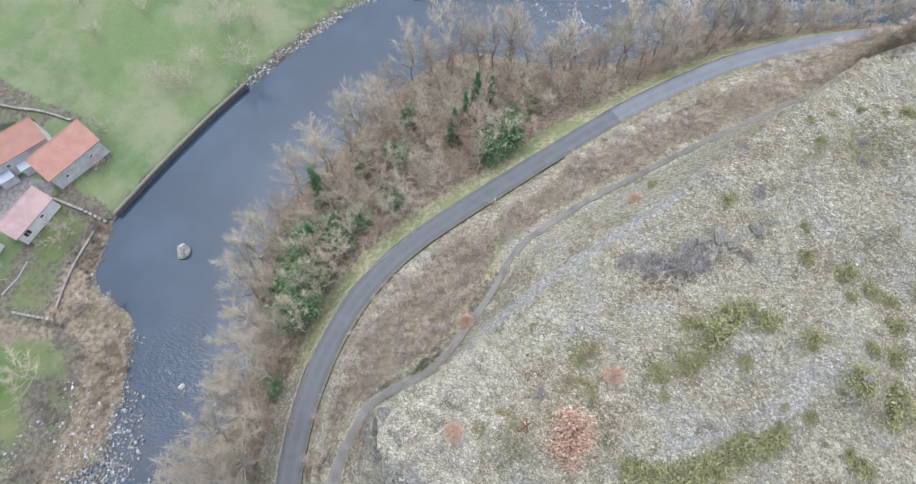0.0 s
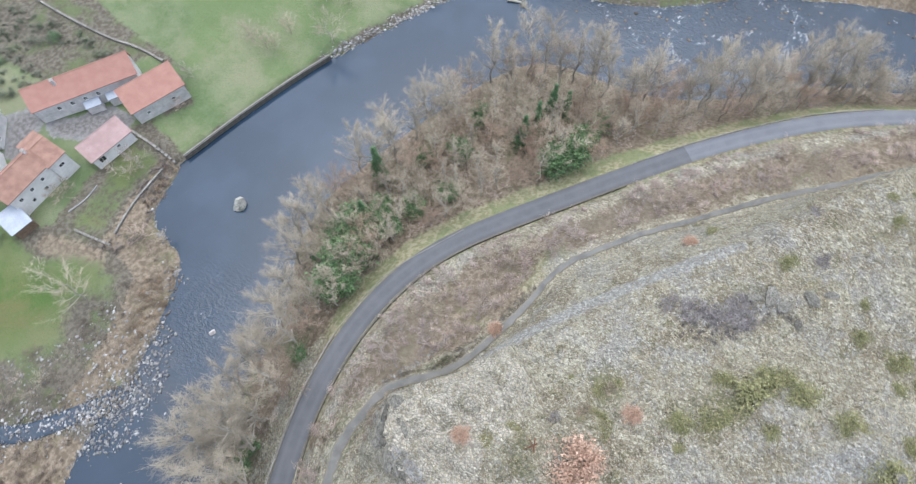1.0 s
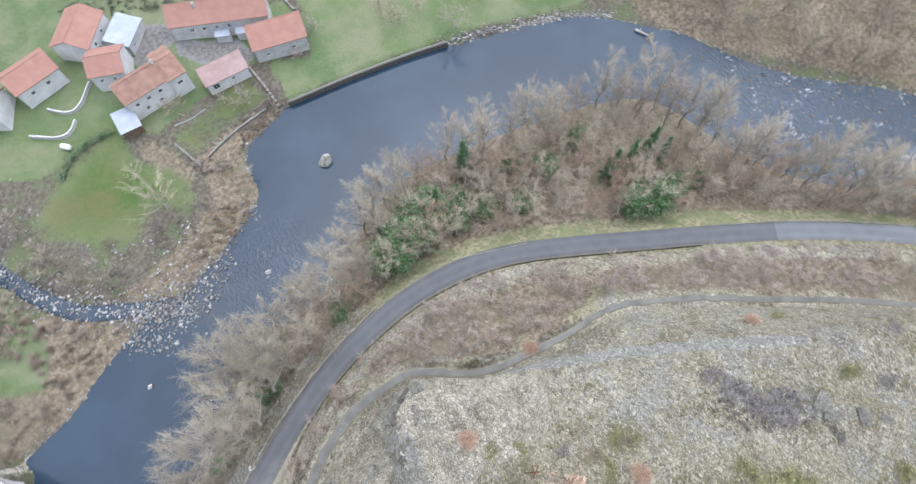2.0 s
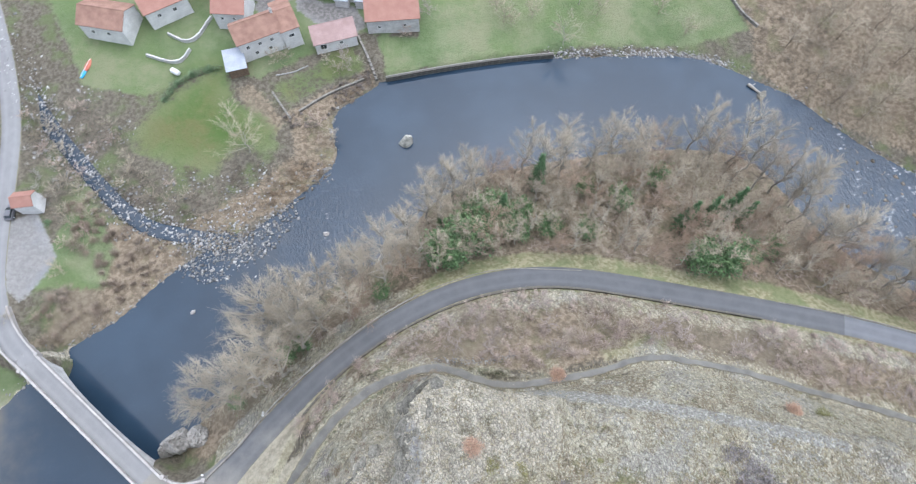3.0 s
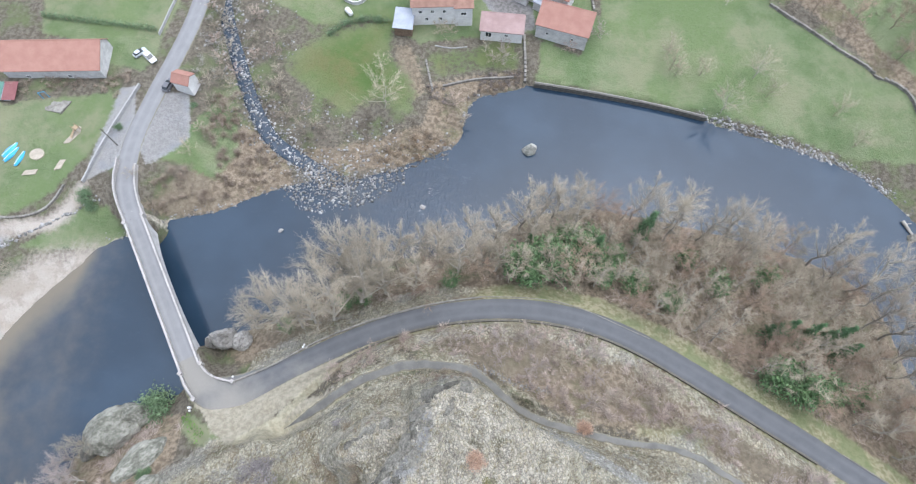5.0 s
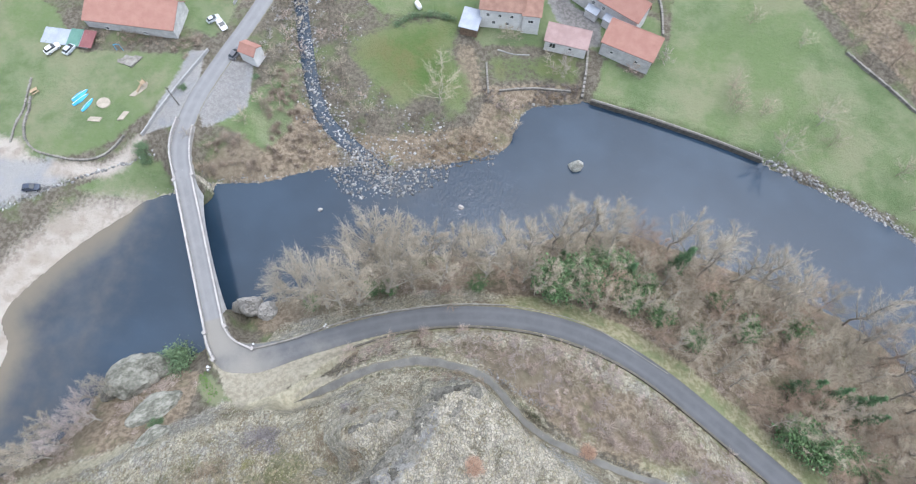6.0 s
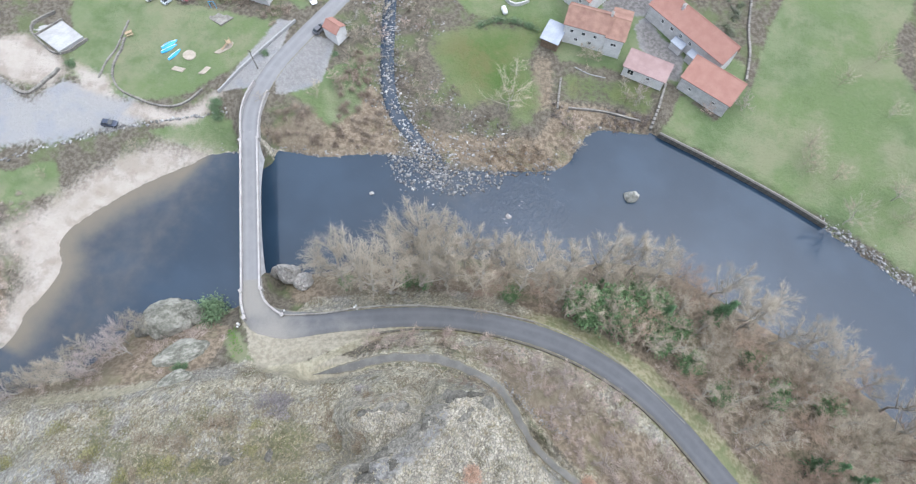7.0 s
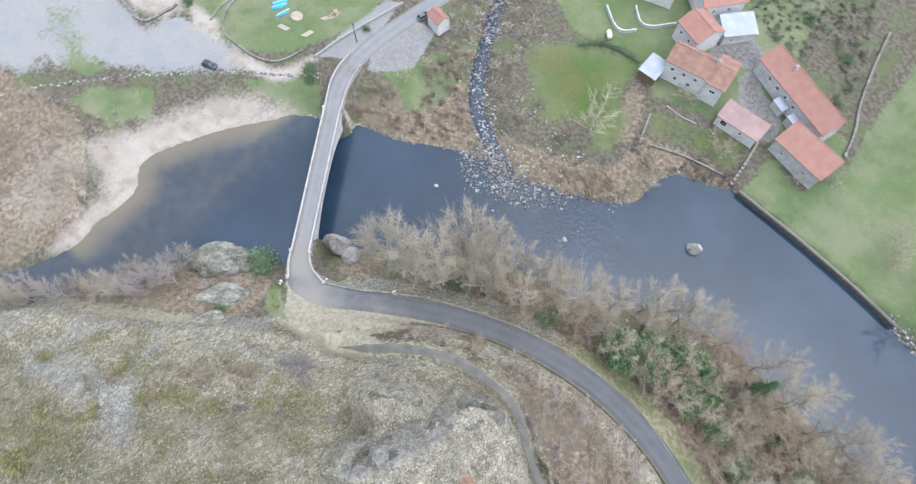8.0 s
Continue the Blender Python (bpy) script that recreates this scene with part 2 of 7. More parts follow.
M_RENDER = two_tone("pale_render", (0.50, 0.495, 0.485), (0.66, 0.652, 0.64), 0.35, fine=3, bump=0.2).m
M_WALLSTONE = two_tone("grey_wall_stone", (0.37, 0.365, 0.36), (0.55, 0.54, 0.53), 0.6, fine=4, bump=0.6).m


def tile_material(name, a, b):
    m = Mat(name, 0.85, 0.15)
    n1, n2 = m.noise(0.5, 5), m.noise(4, 4)
    c = m.mix(m.step(n1, 0.3, 0.7), a, b)
    c = m.mix(m.step(n2, 0.55, 0.75, 0, 0.5), c, tuple(v * 0.65 for v in a))
    m.put("Base Color", c)
    w = m.n.new("ShaderNodeTexWave")
    w.inputs["Scale"].default_value = 1.4
    m.l.new(m.co, w.inputs["Vector"])
    m.bump(w.outputs["Fac"], 0.5, 0.05)
    return m.m


M_TILE_SALMON = tile_material("salmon_roof_tile", (0.262, 0.142, 0.114), (0.30, 0.17, 0.138))
M_TILE_BROWN = tile_material("weathered_roof_tile", (0.20, 0.118, 0.092), (0.275, 0.172, 0.135))
M_TILE_PINK = tile_material("faded_pink_roof_tile", (0.25, 0.175, 0.165), (0.31, 0.225, 0.213))
M_SHEET = two_tone("pale_sheet_roof", (0.235, 0.26, 0.305), (0.31, 0.335, 0.38), 0.4, rough=0.45, spec=0.4, bump=0.1).m
M_GLASS = Mat("window_glass", 0.08, 0.5)
M_GLASS.put("Base Color", (0.03, 0.035, 0.04))
M_GLASS = M_GLASS.m
M_FRAME = two_tone("window_frame_paint", (0.62, 0.62, 0.60), (0.72, 0.72, 0.70), 2.0, rough=0.5).m


# ---- shaping helpers ----
def mesh_object(name, verts, faces, mat, parent=None, label=""):
    me = bpy.data.meshes.new(name)
    me.from_pydata([tuple(v) for v in verts], [], [tuple(f) for f in faces])
    me.materials.append(mat)
    me.update()
    ob = new(name, me)
    ob.parent = parent
    return tagged(ob, label) if label else ob


def part(name, bm, mat, parent=None, label=""):
    me = bpy.data.meshes.new(name)
    bmesh.ops.recalc_face_normals(bm, faces=bm.faces)
    bm.to_mesh(me)
    bm.free()
    me.materials.append(mat)
    ob = new(name, me)
    ob.parent = parent
    return tagged(ob, label) if label else ob


def thing(name, m, label, category, group="", kind=""):
    ob = new(name)
    ob.matrix_basis = m
    return tagged(ob, label, category, group, kind)


def box(bm, x0, y0, z0, x1, y1, z1, bevel=0.0):
    vs = [bm.verts.new((x, y, z)) for x in (x0, x1) for y in (y0, y1) for z in (z0, z1)]
    fs = [bm.faces.new([vs[i] for i in q]) for q in ((0, 1, 3, 2), (4, 6, 7, 5), (0, 4, 5, 1), (2, 3, 7, 6), (0, 2, 6, 4), (1, 5, 7, 3))]
    if bevel:
        bmesh.ops.bevel(bm, geom=list({e for f in fs for e in f.edges}), offset=bevel, segments=1, affect="EDGES")
    return bm


def boxed(*dims, bevel=0.0):
    return box(bmesh.new(), *dims, bevel=bevel)


def prism(bm, outline, z0, z1):
    """An upright solid over an outline of (x, y)."""
    lo, hi = [bm.verts.new((x, y, z0)) for x, y in outline], [bm.verts.new((x, y, z1)) for x, y in outline]
    bm.faces.new(lo[::-1]), bm.faces.new(hi)
    for i in range(len(lo)):
        j = (i + 1) % len(lo)
        bm.faces.new((lo[i], lo[j], hi[j], hi[i]))
    return bm


def smooth(points, rounds=3):
    """Chaikin's rounding of an open line, ends kept."""
    p = np.array(points, float)
    for _ in range(rounds):
        q, r = 0.75 * p[:-1] + 0.25 * p[1:], 0.25 * p[:-1] + 0.75 * p[1:]
        p = np.concatenate([p[:1], np.stack([q, r], 1).reshape(-1, p.shape[1])[1:-1], p[-1:]])
    return p


def along(points, step):
    """Even steps along a line."""
    p = np.array(points, float)
    s = np.r_[0, np.cumsum(np.hypot(*np.diff(p[:, :2], axis=0).T))]
    t = np.linspace(0, s[-1], max(2, int(s[-1] / step) + 1))
    return np.stack([np.interp(t, s, c) for c in p.T], 1)


def near(line, X, Y):
    """The distance of places to a line and, of the nearest place on it, its third number and its run."""
    p = np.array(line, float)
    best, val = np.full(X.shape, 1e9), np.zeros(X.shape)
    side = np.zeros(X.shape)
    for a, b in zip(p[:-1], p[1:]):
        d = b[:2] - a[:2]
        k = np.clip(((X - a[0]) * d[0] + (Y - a[1]) * d[1]) / max(d @ d, 1e-9), 0, 1)
        dx, dy = X - a[0] - k * d[0], Y - a[1] - k * d[1]
        r = np.hypot(dx, dy)
        hit = r < best
        best = np.where(hit, r, best)
        side = np.where(hit, np.sign(d[0] * dy - d[1] * dx), side)
        if p.shape[1] > 2:
            val = np.where(hit, a[2] + k * (b[2] - a[2]), val)
    return best, val, side


def inside(poly, X, Y):
    p = np.array(poly, float)
    hit = np.zeros(X.shape, bool)
    for (x0, y0), (x1, y1) in zip(p[:, :2], np.roll(p[:, :2], -1, axis=0)):
        if y0 != y1:
            hit ^= ((y0 > Y) != (y1 > Y)) & (X < (x1 - x0) * (Y - y0) / (y1 - y0) + x0)
    return hit


def area(poly, X, Y, soft=3.0):
    """1 well inside an outline, 0 well outside, 0.5 on it."""
    d = near(list(poly) + [poly[0]], X, Y)[0]
    return np.clip(0.5 + np.where(inside(poly, X, Y), d, -d) / (2 * soft), 0, 1)
# ---- the plan: lines that shape the ground ----
NORTH_BANK = smooth([(185, -75), (168, -35), (154, -8), (148, 0), (140, 12.5), (128, 22.3), (118, 33.3), (110.5, 47), (108, 54), (99.5, 63.5),
    (93.8, 70.1), (87.9, 75), (74.4, 79.5), (60.6, 84), (43.6, 88), (26.1, 90.7), (12.1, 92.6), (5.4, 90.3), (-3.5, 87.6), (-5.6, 81.6),
    (-5.5, 74.2), (-11.8, 70.1), (-20, 66.2), (-30.7, 61.5), (-41.7, 60.8), (-54.6, 54.8), (-59.4, 51.1), (-73.5, 47.6), (-83, 41.5),
    (-85.9, 39.5), (-88.1, 35.5), (-91.7, 30.9), (-96, 25), (-99.5, 18.5), (-102.8, 12), (-104.1, 6.7), (-102.6, 3.7), (-99.2, 1.5), (-98.6, -3), (-98.8, -7.2), (-99.5, -11.7), (-98, -15.3), (-98.8, -18.8), (-100.1, -22.7),
    (-103.9, -31), (-120, -50), (-150, -80), (-190, -110)], 2)
SOUTH_BANK = smooth([(160, -85), (140, -38), (122.3, -9.3), (106.7, 1), (96, 15), (92, 28), (89.4, 40.6), (84, 46.5), (74, 51), (60, 54.5),
    (43.2, 57.5), (29.8, 59.3), (21.5, 59), (11.4, 56), (6.3, 51.6), (0.9, 47.6), (-11, 44), (-22.5, 42), (-28, 38.6), (-32, 33), (-43.5, 26.4),
    (-51, 22), (-57.7, 10.3), (-66, 3), (-75.7, -1.2), (-78.3, -11.6), (-82, -21.8), (-98.7, -39), (-112, -60), (-140, -90), (-175, -125)], 2)
RIVER = np.concatenate([NORTH_BANK, SOUTH_BANK[::-1]])
CREEK = smooth([(-84, 150, 4.2), (-76, 122, 3.0), (-68.6, 101.6, 2.2), (-64.1, 92.3, 1.8), (-59.9, 83.4, 1.4), (-55.2, 75.3, 0.9), (-50.8, 69.9, 0.5), (-44.2, 66.3, 0.2), (-36, 62, 0.02), (-30, 57, -0.05)], 2)
ROAD = smooth([(-55.6, 16.1, 7.05), (-53.2, 12.2, 7.06), (-49.6, 9.7, 7.1), (-45, 10.2, 7.25), (-40.9, 12.3, 7.4), (-32.5, 17.3, 7.7), (-21.4, 23.7, 8), (-9.9, 28.4, 8.2), (2.0, 31.2, 8.4), (13.1, 31.9, 8.5),
    (23.5, 30.6, 8.6), (32.7, 27.6, 8.7), (42.7, 22.5, 8.8), (53.3, 16.6, 8.9), (63.6, 10.9, 9), (73.4, 5.2, 9), (82, 0.2, 9), (94.1, -8, 9),
    (107.3, -18.5, 9.2), (117.7, -29.5, 9.5), (125.7, -41, 10), (133, -53, 10.5), (143, -75, 11.5), (150, -110, 13)], 2)
ROAD_NORTH = smooth([(-74.8, 44.3, 7.0), (-77.5, 48.6, 6.9), (-79.6, 53.0, 6.6), (-80.8, 58, 6.2), (-81.6, 65, 5.8), (-80.8, 73, 5.6), (-79.3, 82, 5.6), (-77.6, 90, 5.7), (-75.5, 104, 6), (-75.8, 122, 6.5), (-79, 150, 7.5), (-86, 190, 9)], 2)
TRACK = smooth([(-33, 4.5, 9.5), (-28, 7.6, 12), (-24.2, 10.6, 13.5), (-18.8, 14.2, 15), (-12.5, 16.9, 15.6), (-6, 18, 16), (0.3, 17.6, 16), (5.0, 15.2, 16), (8.6, 12.0, 16),
    (14.0, 9.4, 16), (22.7, 7.9, 16), (30.6, 7.0, 16), (36.5, 7.2, 16), (42, 5.8, 16), (48, 2.3, 16), (54.4, -1.2, 16), (63.6, -7.8, 16), (78.5, -18, 16), (88.9, -26.6, 16), (101, -35.5, 16), (125, -60, 17)], 2)
HILL_EDGE = smooth([(-134, -98, 14), (-104.5, -47, 15), (-87, -32.8, 15), (-77.4, -26.2, 15), (-66.4, -20.7, 15), (-56.9, -14.1, 15), (-47.9, -4.8, 15), (-40.1, -0.6, 15), (-29.0, 3.4, 16.5), (-16.2, 8.0, 22)], 2)
HILL_FOOT = smooth([(-124, -73, 6), (-102, -38.5, 8), (-86.5, -25, 8.5), (-76.2, -18.5, 9.5), (-65.2, -12.5, 9.5), (-57, -6, 9.0), (-47.2, 1.2, 9.0), (-40, 2.6, 9.2), (-33.5, 4.2, 10.5), (-27.5, 6.4, 13.5)], 2)
HILL_EAST = smooth([(15.7, 4.1, 26.5), (24.9, -0.8, 27), (36.9, -6.0, 27.5), (49, -12, 29), (60, -17.6, 31), (69, -21.8, 33), (76, -25.6, 33.5), (84, -30.8, 33.5), (98, -38, 33.5), (108, -43.5, 33.5), (125, -56, 33)], 2)

# ---- ground: a membrane over the lines and a few heights, then roughened ----
GX, GY, CELL = (-200, 200), (-130, 200), 2.0
xs, ys = np.arange(GX[0], GX[1] + 1, CELL), np.arange(GY[0], GY[1] + 1, CELL)
CX, CY = np.meshgrid(xs, ys, indexing="ij")


def membrane():
    Z, held = np.full(CX.shape, 8.0), np.zeros(CX.shape, bool)

    def hold(x, y, z):
        i, j = int(round((x - GX[0]) / CELL)), int(round((y - GY[0]) / CELL))
        if 0 <= i < Z.shape[0] and 0 <= j < Z.shape[1]:
            Z[i, j], held[i, j] = z, True

    river = inside(RIVER, CX, CY)
    for line in (NORTH_BANK, SOUTH_BANK):
        for x, y in along(line, 1.0):
            hold(x, y, 0.1)
    for line in (ROAD, ROAD_NORTH, TRACK, HILL_EDGE, HILL_FOOT, HILL_EAST, CREEK):
        for x, y, z in along(line, 1.0):
            hold(x, y, z)
    for x, y in along([(10, 94.5), (26, 92.8), (44, 90), (61, 86), (75, 81.8)], 1.0):
        hold(x, y, 1.75)
    for line, z in (([(-7.4, 10.8), (-8.2, 7.6), (-13.5, 7.2)], 20.5), ([(-4.8, 13.4), (-1, 15.2), (4.4, 13.2), (9.5, 10.5)], 18.5), ([(2, 8), (-4, 0), (-9, -9)], 32.5)):
        for x, y in along(line, 1.0):
            hold(x, y, z)
    for x, y, z in ((-15.5, -1.5, 19.5), (-17, -5, 21), (40, 115, 3.2), (95, 100, 3), (70, 150, 5), (150, 60, 6), (150, 120, 12), (10, 98, 4), (-15, 100, 4.6), (-10, 116, 5), (5, 130, 6), (-20, 150, 8),
                    (-50, 130, 6), (-40, 92, 3.2), (-22, 76, 1.6), (-40, 75, 1.8), (-100, 70, 4.2), (-120, 55, 4.2), (-95, 52, 4), (-110, 36, 3.2), (-140, 25, 3), (-122, 12, 2.2),
                    (-112, 15, 1.2), (-108, -4, 1), (-125, -20, 3), (-160, 0, 5), (-150, 80, 6), (-110, 110, 7), (-62, 60, 3), (-66, 70, 4), (-95, 44, 2.4), (-88, 44, 2.0),
                    (2, 3, 35), (10, 5.5, 30), (10, -12, 35), (6, -6, 35.5), (20, -16, 34), (20, -30, 38), (33, -30, 37), (34, -46, 42),
                    (50, -24, 33), (60, -45, 40), (80, -45, 39), (105, -70, 39), (0, -35, 38), (-12, -16, 30), (-30, -8, 22.5), (-45, -14, 20.5), (-30, -30, 31), (-60, -30, 23), (-60, -60, 36),
                    (0, -80, 48), (60, -90, 50), (110, -110, 45), (-90, -70, 32), (-28, 12, 9.6), (-36, 7.5, 8.2), (-42, 6, 7.6), (-50, 3, 7.5), (-58, 0, 7.0), (-66, -8, 6.5)):
        hold(x, y, z)
    for k, z in ((0, 14.0), (-1, 30.0)):
        Z[k, :], held[k, :] = z, True
    Z[:, 0], held[:, 0] = 45, True
    Z[:, -1], held[:, -1] = 14, True
    Z[river & ~held] = 0
    fixed = Z.copy()
    keep = held | river
    for step in (8, 4, 2, 1):
        for _ in range(160):
            P = np.pad(Z, step, mode="edge")
            n = (P[: -2 * step, step:-step] + P[2 * step :, step:-step] + P[step:-step, : -2 * step] + P[step:-step, 2 * step :]) / 4
            Z = np.where(keep, fixed, n)
    return np.where(river, 0.0, Z), river


BASE, _ = membrane()


def base_height(X, Y):
    i, j = np.clip((np.asarray(X, float) - GX[0]) / CELL, 0, len(xs) - 1.001), np.clip((np.asarray(Y, float) - GY[0]) / CELL, 0, len(ys) - 1.001)
    a, b = i.astype(int), j.astype(int)
    u, v = i - a, j - b
    return BASE[a, b] * (1 - u) * (1 - v) + BASE[a + 1, b] * u * (1 - v) + BASE[a, b + 1] * (1 - u) * v + BASE[a + 1, b + 1] * u * v


def ripple(X, Y, size, seed):
    """Cheap smooth noise from -1 to 1."""
    rs = np.random.RandomState(seed)
    out = np.zeros(np.shape(X))
    for k in range(9):
        a, f, ph = rs.uniform(0, 6.28), rs.uniform(0.6, 1.7) * 6.28 / size, rs.uniform(0, 6.28)
        out += np.sin((X * math.cos(a) + Y * math.sin(a)) * f + ph + 1.3 * np.sin((Y * math.cos(a) - X * math.sin(a)) * f * 0.7 + ph * 2))
    return out / 5.0


def value_noise(X, Y, size, seed):
    rs = np.random.RandomState(seed)
    G = rs.uniform(-1, 1, (256, 256))
    x, y = np.asarray(X) / size + 1000, np.asarray(Y) / size + 1000
    a, b = np.floor(x).astype(int), np.floor(y).astype(int)
    u, v = x - a, y - b
    u, v = u * u * (3 - 2 * u), v * v * (3 - 2 * v)
    g = lambda i, j: G[i % 256, j % 256]
    return g(a, b) * (1 - u) * (1 - v) + g(a + 1, b) * u * (1 - v) + g(a, b + 1) * (1 - u) * v + g(a + 1, b + 1) * u * v


HEATHS = [
    [(-57, -30), (-51, -23), (-44, -18.5), (-37, -14), (-35, -10), (-27, -7), (-21, -2.5), (-14, 1.5), (-13, -4.5), (-21, -7), (-28, -13), (-34, -18), (-41, -23), (-48, -30), (-50, -39), (-58, -40)],
    [(-63, -17), (-57, -16), (-57, -24), (-62, -26)], [(-47, -34), (-30, -22), (-20, -14), (-16, -18), (-28, -34), (-40, -42)],
    [(22, -20), (34, -22), (42, -30), (36, -34), (26, -27)], [(11, -7), (24, -9), (25, -14), (14, -13)], [(2, -6), (9, -4), (10, -8), (3, -9)],
    [(40, -16), (48, -18), (58, -28), (54, -31), (44, -23)], [(66, -28), (82, -38), (84, -48), (72, -44)],
]
HILL = [(-135, -130), (-135, -97), (-100, -45), (-83, -31), (-63, -19.5), (-46, -4.2), (-28, 4), (-16, 8.5), (-8, 11), (0, 13), (8, 10.5), (17, 4), (26, -1), (39, -6.5), (50, -13.5), (73, -24), (95, -38), (120, -58), (150, -130)]
PROW = [(-15.3, -10.1), (-11.6, -3.9), (-8.5, 0.6), (-6.1, 4.8), (-5.8, 8.4), (-4.2, 10.7), (-2.0, 12.2), (0.4, 12.6), (4.0, 11.4), (8.8, 9.0), (14.5, 5.8), (19.0, 3.7), (22.5, -1.0), (14, -9), (0, -12)]
BUTTRESS = [(-19.0, 1.0), (-14.6, 5.4), (-6.6, 6.5), (-6.2, 4.2), (-8.6, 0.0), (-11.4, -4.2), (-13.6, -2.6), (-15.0, -0.4), (-17.0, 0.2)]
# west rim of the crag, where the face's shade is painted in
SHADED_ROCK = [(-6.6, 8.0), (-6.8, 5.2), (-9.2, 0.9), (-12.2, -3.6), (-16.0, -10.0), (-11.0, -10.5), (-7.4, -4.4), (-5.0, 1.2), (-3.6, 5.4), (-4.6, 8.6)]
OUTCROP = [(-15, -10), (-14, -4), (-18, 0), (-15.5, 6.2), (-8, 8), (-6.5, 11.5), (-1, 14), (5, 12.5), (12, 8), (18, 4.5), (15, -3), (8, -4), (2, -2.5), (-3, -5), (-8, -9)]
QUAY_LINE = smooth([(11.3, 92.6), (26.1, 91.2), (43.6, 88.6), (52, 86.6)], 2)


def knobs(X, Y, size, seed):
    """Rounded knobs packed about size apart, 0 in the cracks to 1 on top."""
    rs = np.random.RandomState(seed)
    J, H = rs.uniform(0.1, 0.9, (2, 128, 128)), rs.uniform(0.55, 1.0, (128, 128))
    x, y = np.asarray(X, float) / size + 640, np.asarray(Y, float) / size + 640
    a, b = np.floor(x).astype(int), np.floor(y).astype(int)
    top = np.zeros(x.shape)
    for i in (-1, 0, 1):
        for j in (-1, 0, 1):
            p, q = (a + i) % 128, (b + j) % 128
            r2 = (a + i + J[0, p, q] - x) ** 2 + (b + j + J[1, p, q] - y) ** 2
            top = np.maximum(top, H[p, q] * np.sqrt(np.clip(1 - r2 / 0.62, 0, 1)))
    return top


def outside(poly, X, Y):
    """Metres to an outline, negative within it."""
    d = near(list(poly) + [poly[0]], X, Y)[0]
    return np.where(inside(poly, X, Y), -d, d)


def ground_height(X, Y):
    X, Y = np.asarray(X, float), np.asarray(Y, float)
    z = base_height(X, Y)
    dr = np.minimum(near(ROAD, X, Y)[0], near(ROAD_NORTH, X, Y)[0])
    calm = np.clip((np.minimum(dr, near(TRACK, X, Y)[0]) - 2.2) / 4, 0, 1)
    hill, crag = area(HILL, X, Y, 3), area(OUTCROP, X, Y, 1.5)
    wild = 0.10 + 0.9 * hill
    z = z + calm * wild * (0.9 * value_noise(X, Y, 9, 1) + 0.6 * value_noise(X, Y, 3.7, 2) + 0.32 * value_noise(X, Y, 1.7, 3))
    z = z - 1.6 * area(HEATHS[0], X, Y, 2.2)
    z = z + 0.3 * calm * hill * (knobs(X, Y, 2.3, 7) - 0.5)
    # the rock prow and the lower buttress west of it: level tops that break off steeply
    jag = 0.9 * value_noise(X, Y, 3.0, 8) + 0.45 * value_noise(X, Y, 1.2, 9)
    d = outside(PROW, X, Y) + jag
    rim = 31.6 - 0.28 * np.clip(X - 6, 0, 30) + 0.5 * value_noise(X, Y, 5, 10)
    rock = np.where(d > 0, rim - 2.4 * d, rim + np.clip(-0.3 * d, 0, 1.6))
    d = outside(BUTTRESS, X, Y) + jag
    rim = 26.6 + 0.5 * value_noise(X, Y, 4, 11)
    rock = np.maximum(rock, np.where(d > 0, rim - 1.5 * d, rim + np.clip(-0.35 * d, 0, 0.9)))
    z = np.maximum(z, rock)
    z = z + crag * (1.5 * np.abs(value_noise(X, Y, 3.6, 4)) + 0.6 * knobs(X, Y, 2.1, 5) + 0.5 * knobs(X, Y, 1.0, 6) - 0.7)
    river = inside(RIVER, X, Y)
    db = np.minimum(near(NORTH_BANK, X, Y)[0], near(SOUTH_BANK, X, Y)[0])
    z = np.where(river, -np.clip(db * 0.35, 0, 2.0) - 0.02, np.maximum(z, 0.06 + np.clip(db * 0.12, 0, 0.5)))
    dc, zc, _ = near(CREEK, X, Y)
    z = np.where((dc < 4.6) & ~river, np.minimum(z, zc - 0.35 + np.clip((dc - 2.2) * 0.5, 0, 2)), z)
    for line, half in ((ROAD, 2.3), (ROAD_NORTH, 2.3), (TRACK, 1.1)):
        d, zr, _ = near(line, X, Y)
        k = np.clip((d - half) / 2.0, 0, 1)
        z = np.where(d < half + 2.0, (zr - 0.08) * (1 - k) + z * k, z)
    dq, _, side = near(QUAY_LINE, X, Y)
    z = np.where((dq < 2.2) & (side < 0), -0.6, np.where((dq < 1.5) & ~river, np.maximum(z, 1.55), z))
    return z


LAID = {}


def laid_height(X, Y):
    """The height of the ground sheet as built."""
    fx, fy, Z = LAID["x"], LAID["y"], LAID["z"]
    X, Y = np.asarray(X, float), np.asarray(Y, float)
    i, j = np.clip(np.searchsorted(fx, X) - 1, 0, len(fx) - 2), np.clip(np.searchsorted(fy, Y) - 1, 0, len(fy) - 2)
    u, v = (X - fx[i]) / (fx[i + 1] - fx[i]), (Y - fy[j]) / (fy[j + 1] - fy[j])
    return Z[i, j] * (1 - u) * (1 - v) + Z[i + 1, j] * u * (1 - v) + Z[i, j + 1] * (1 - u) * v + Z[i + 1, j + 1] * u * v


def ground_at(x, y):
    return float(laid_height(x, y))


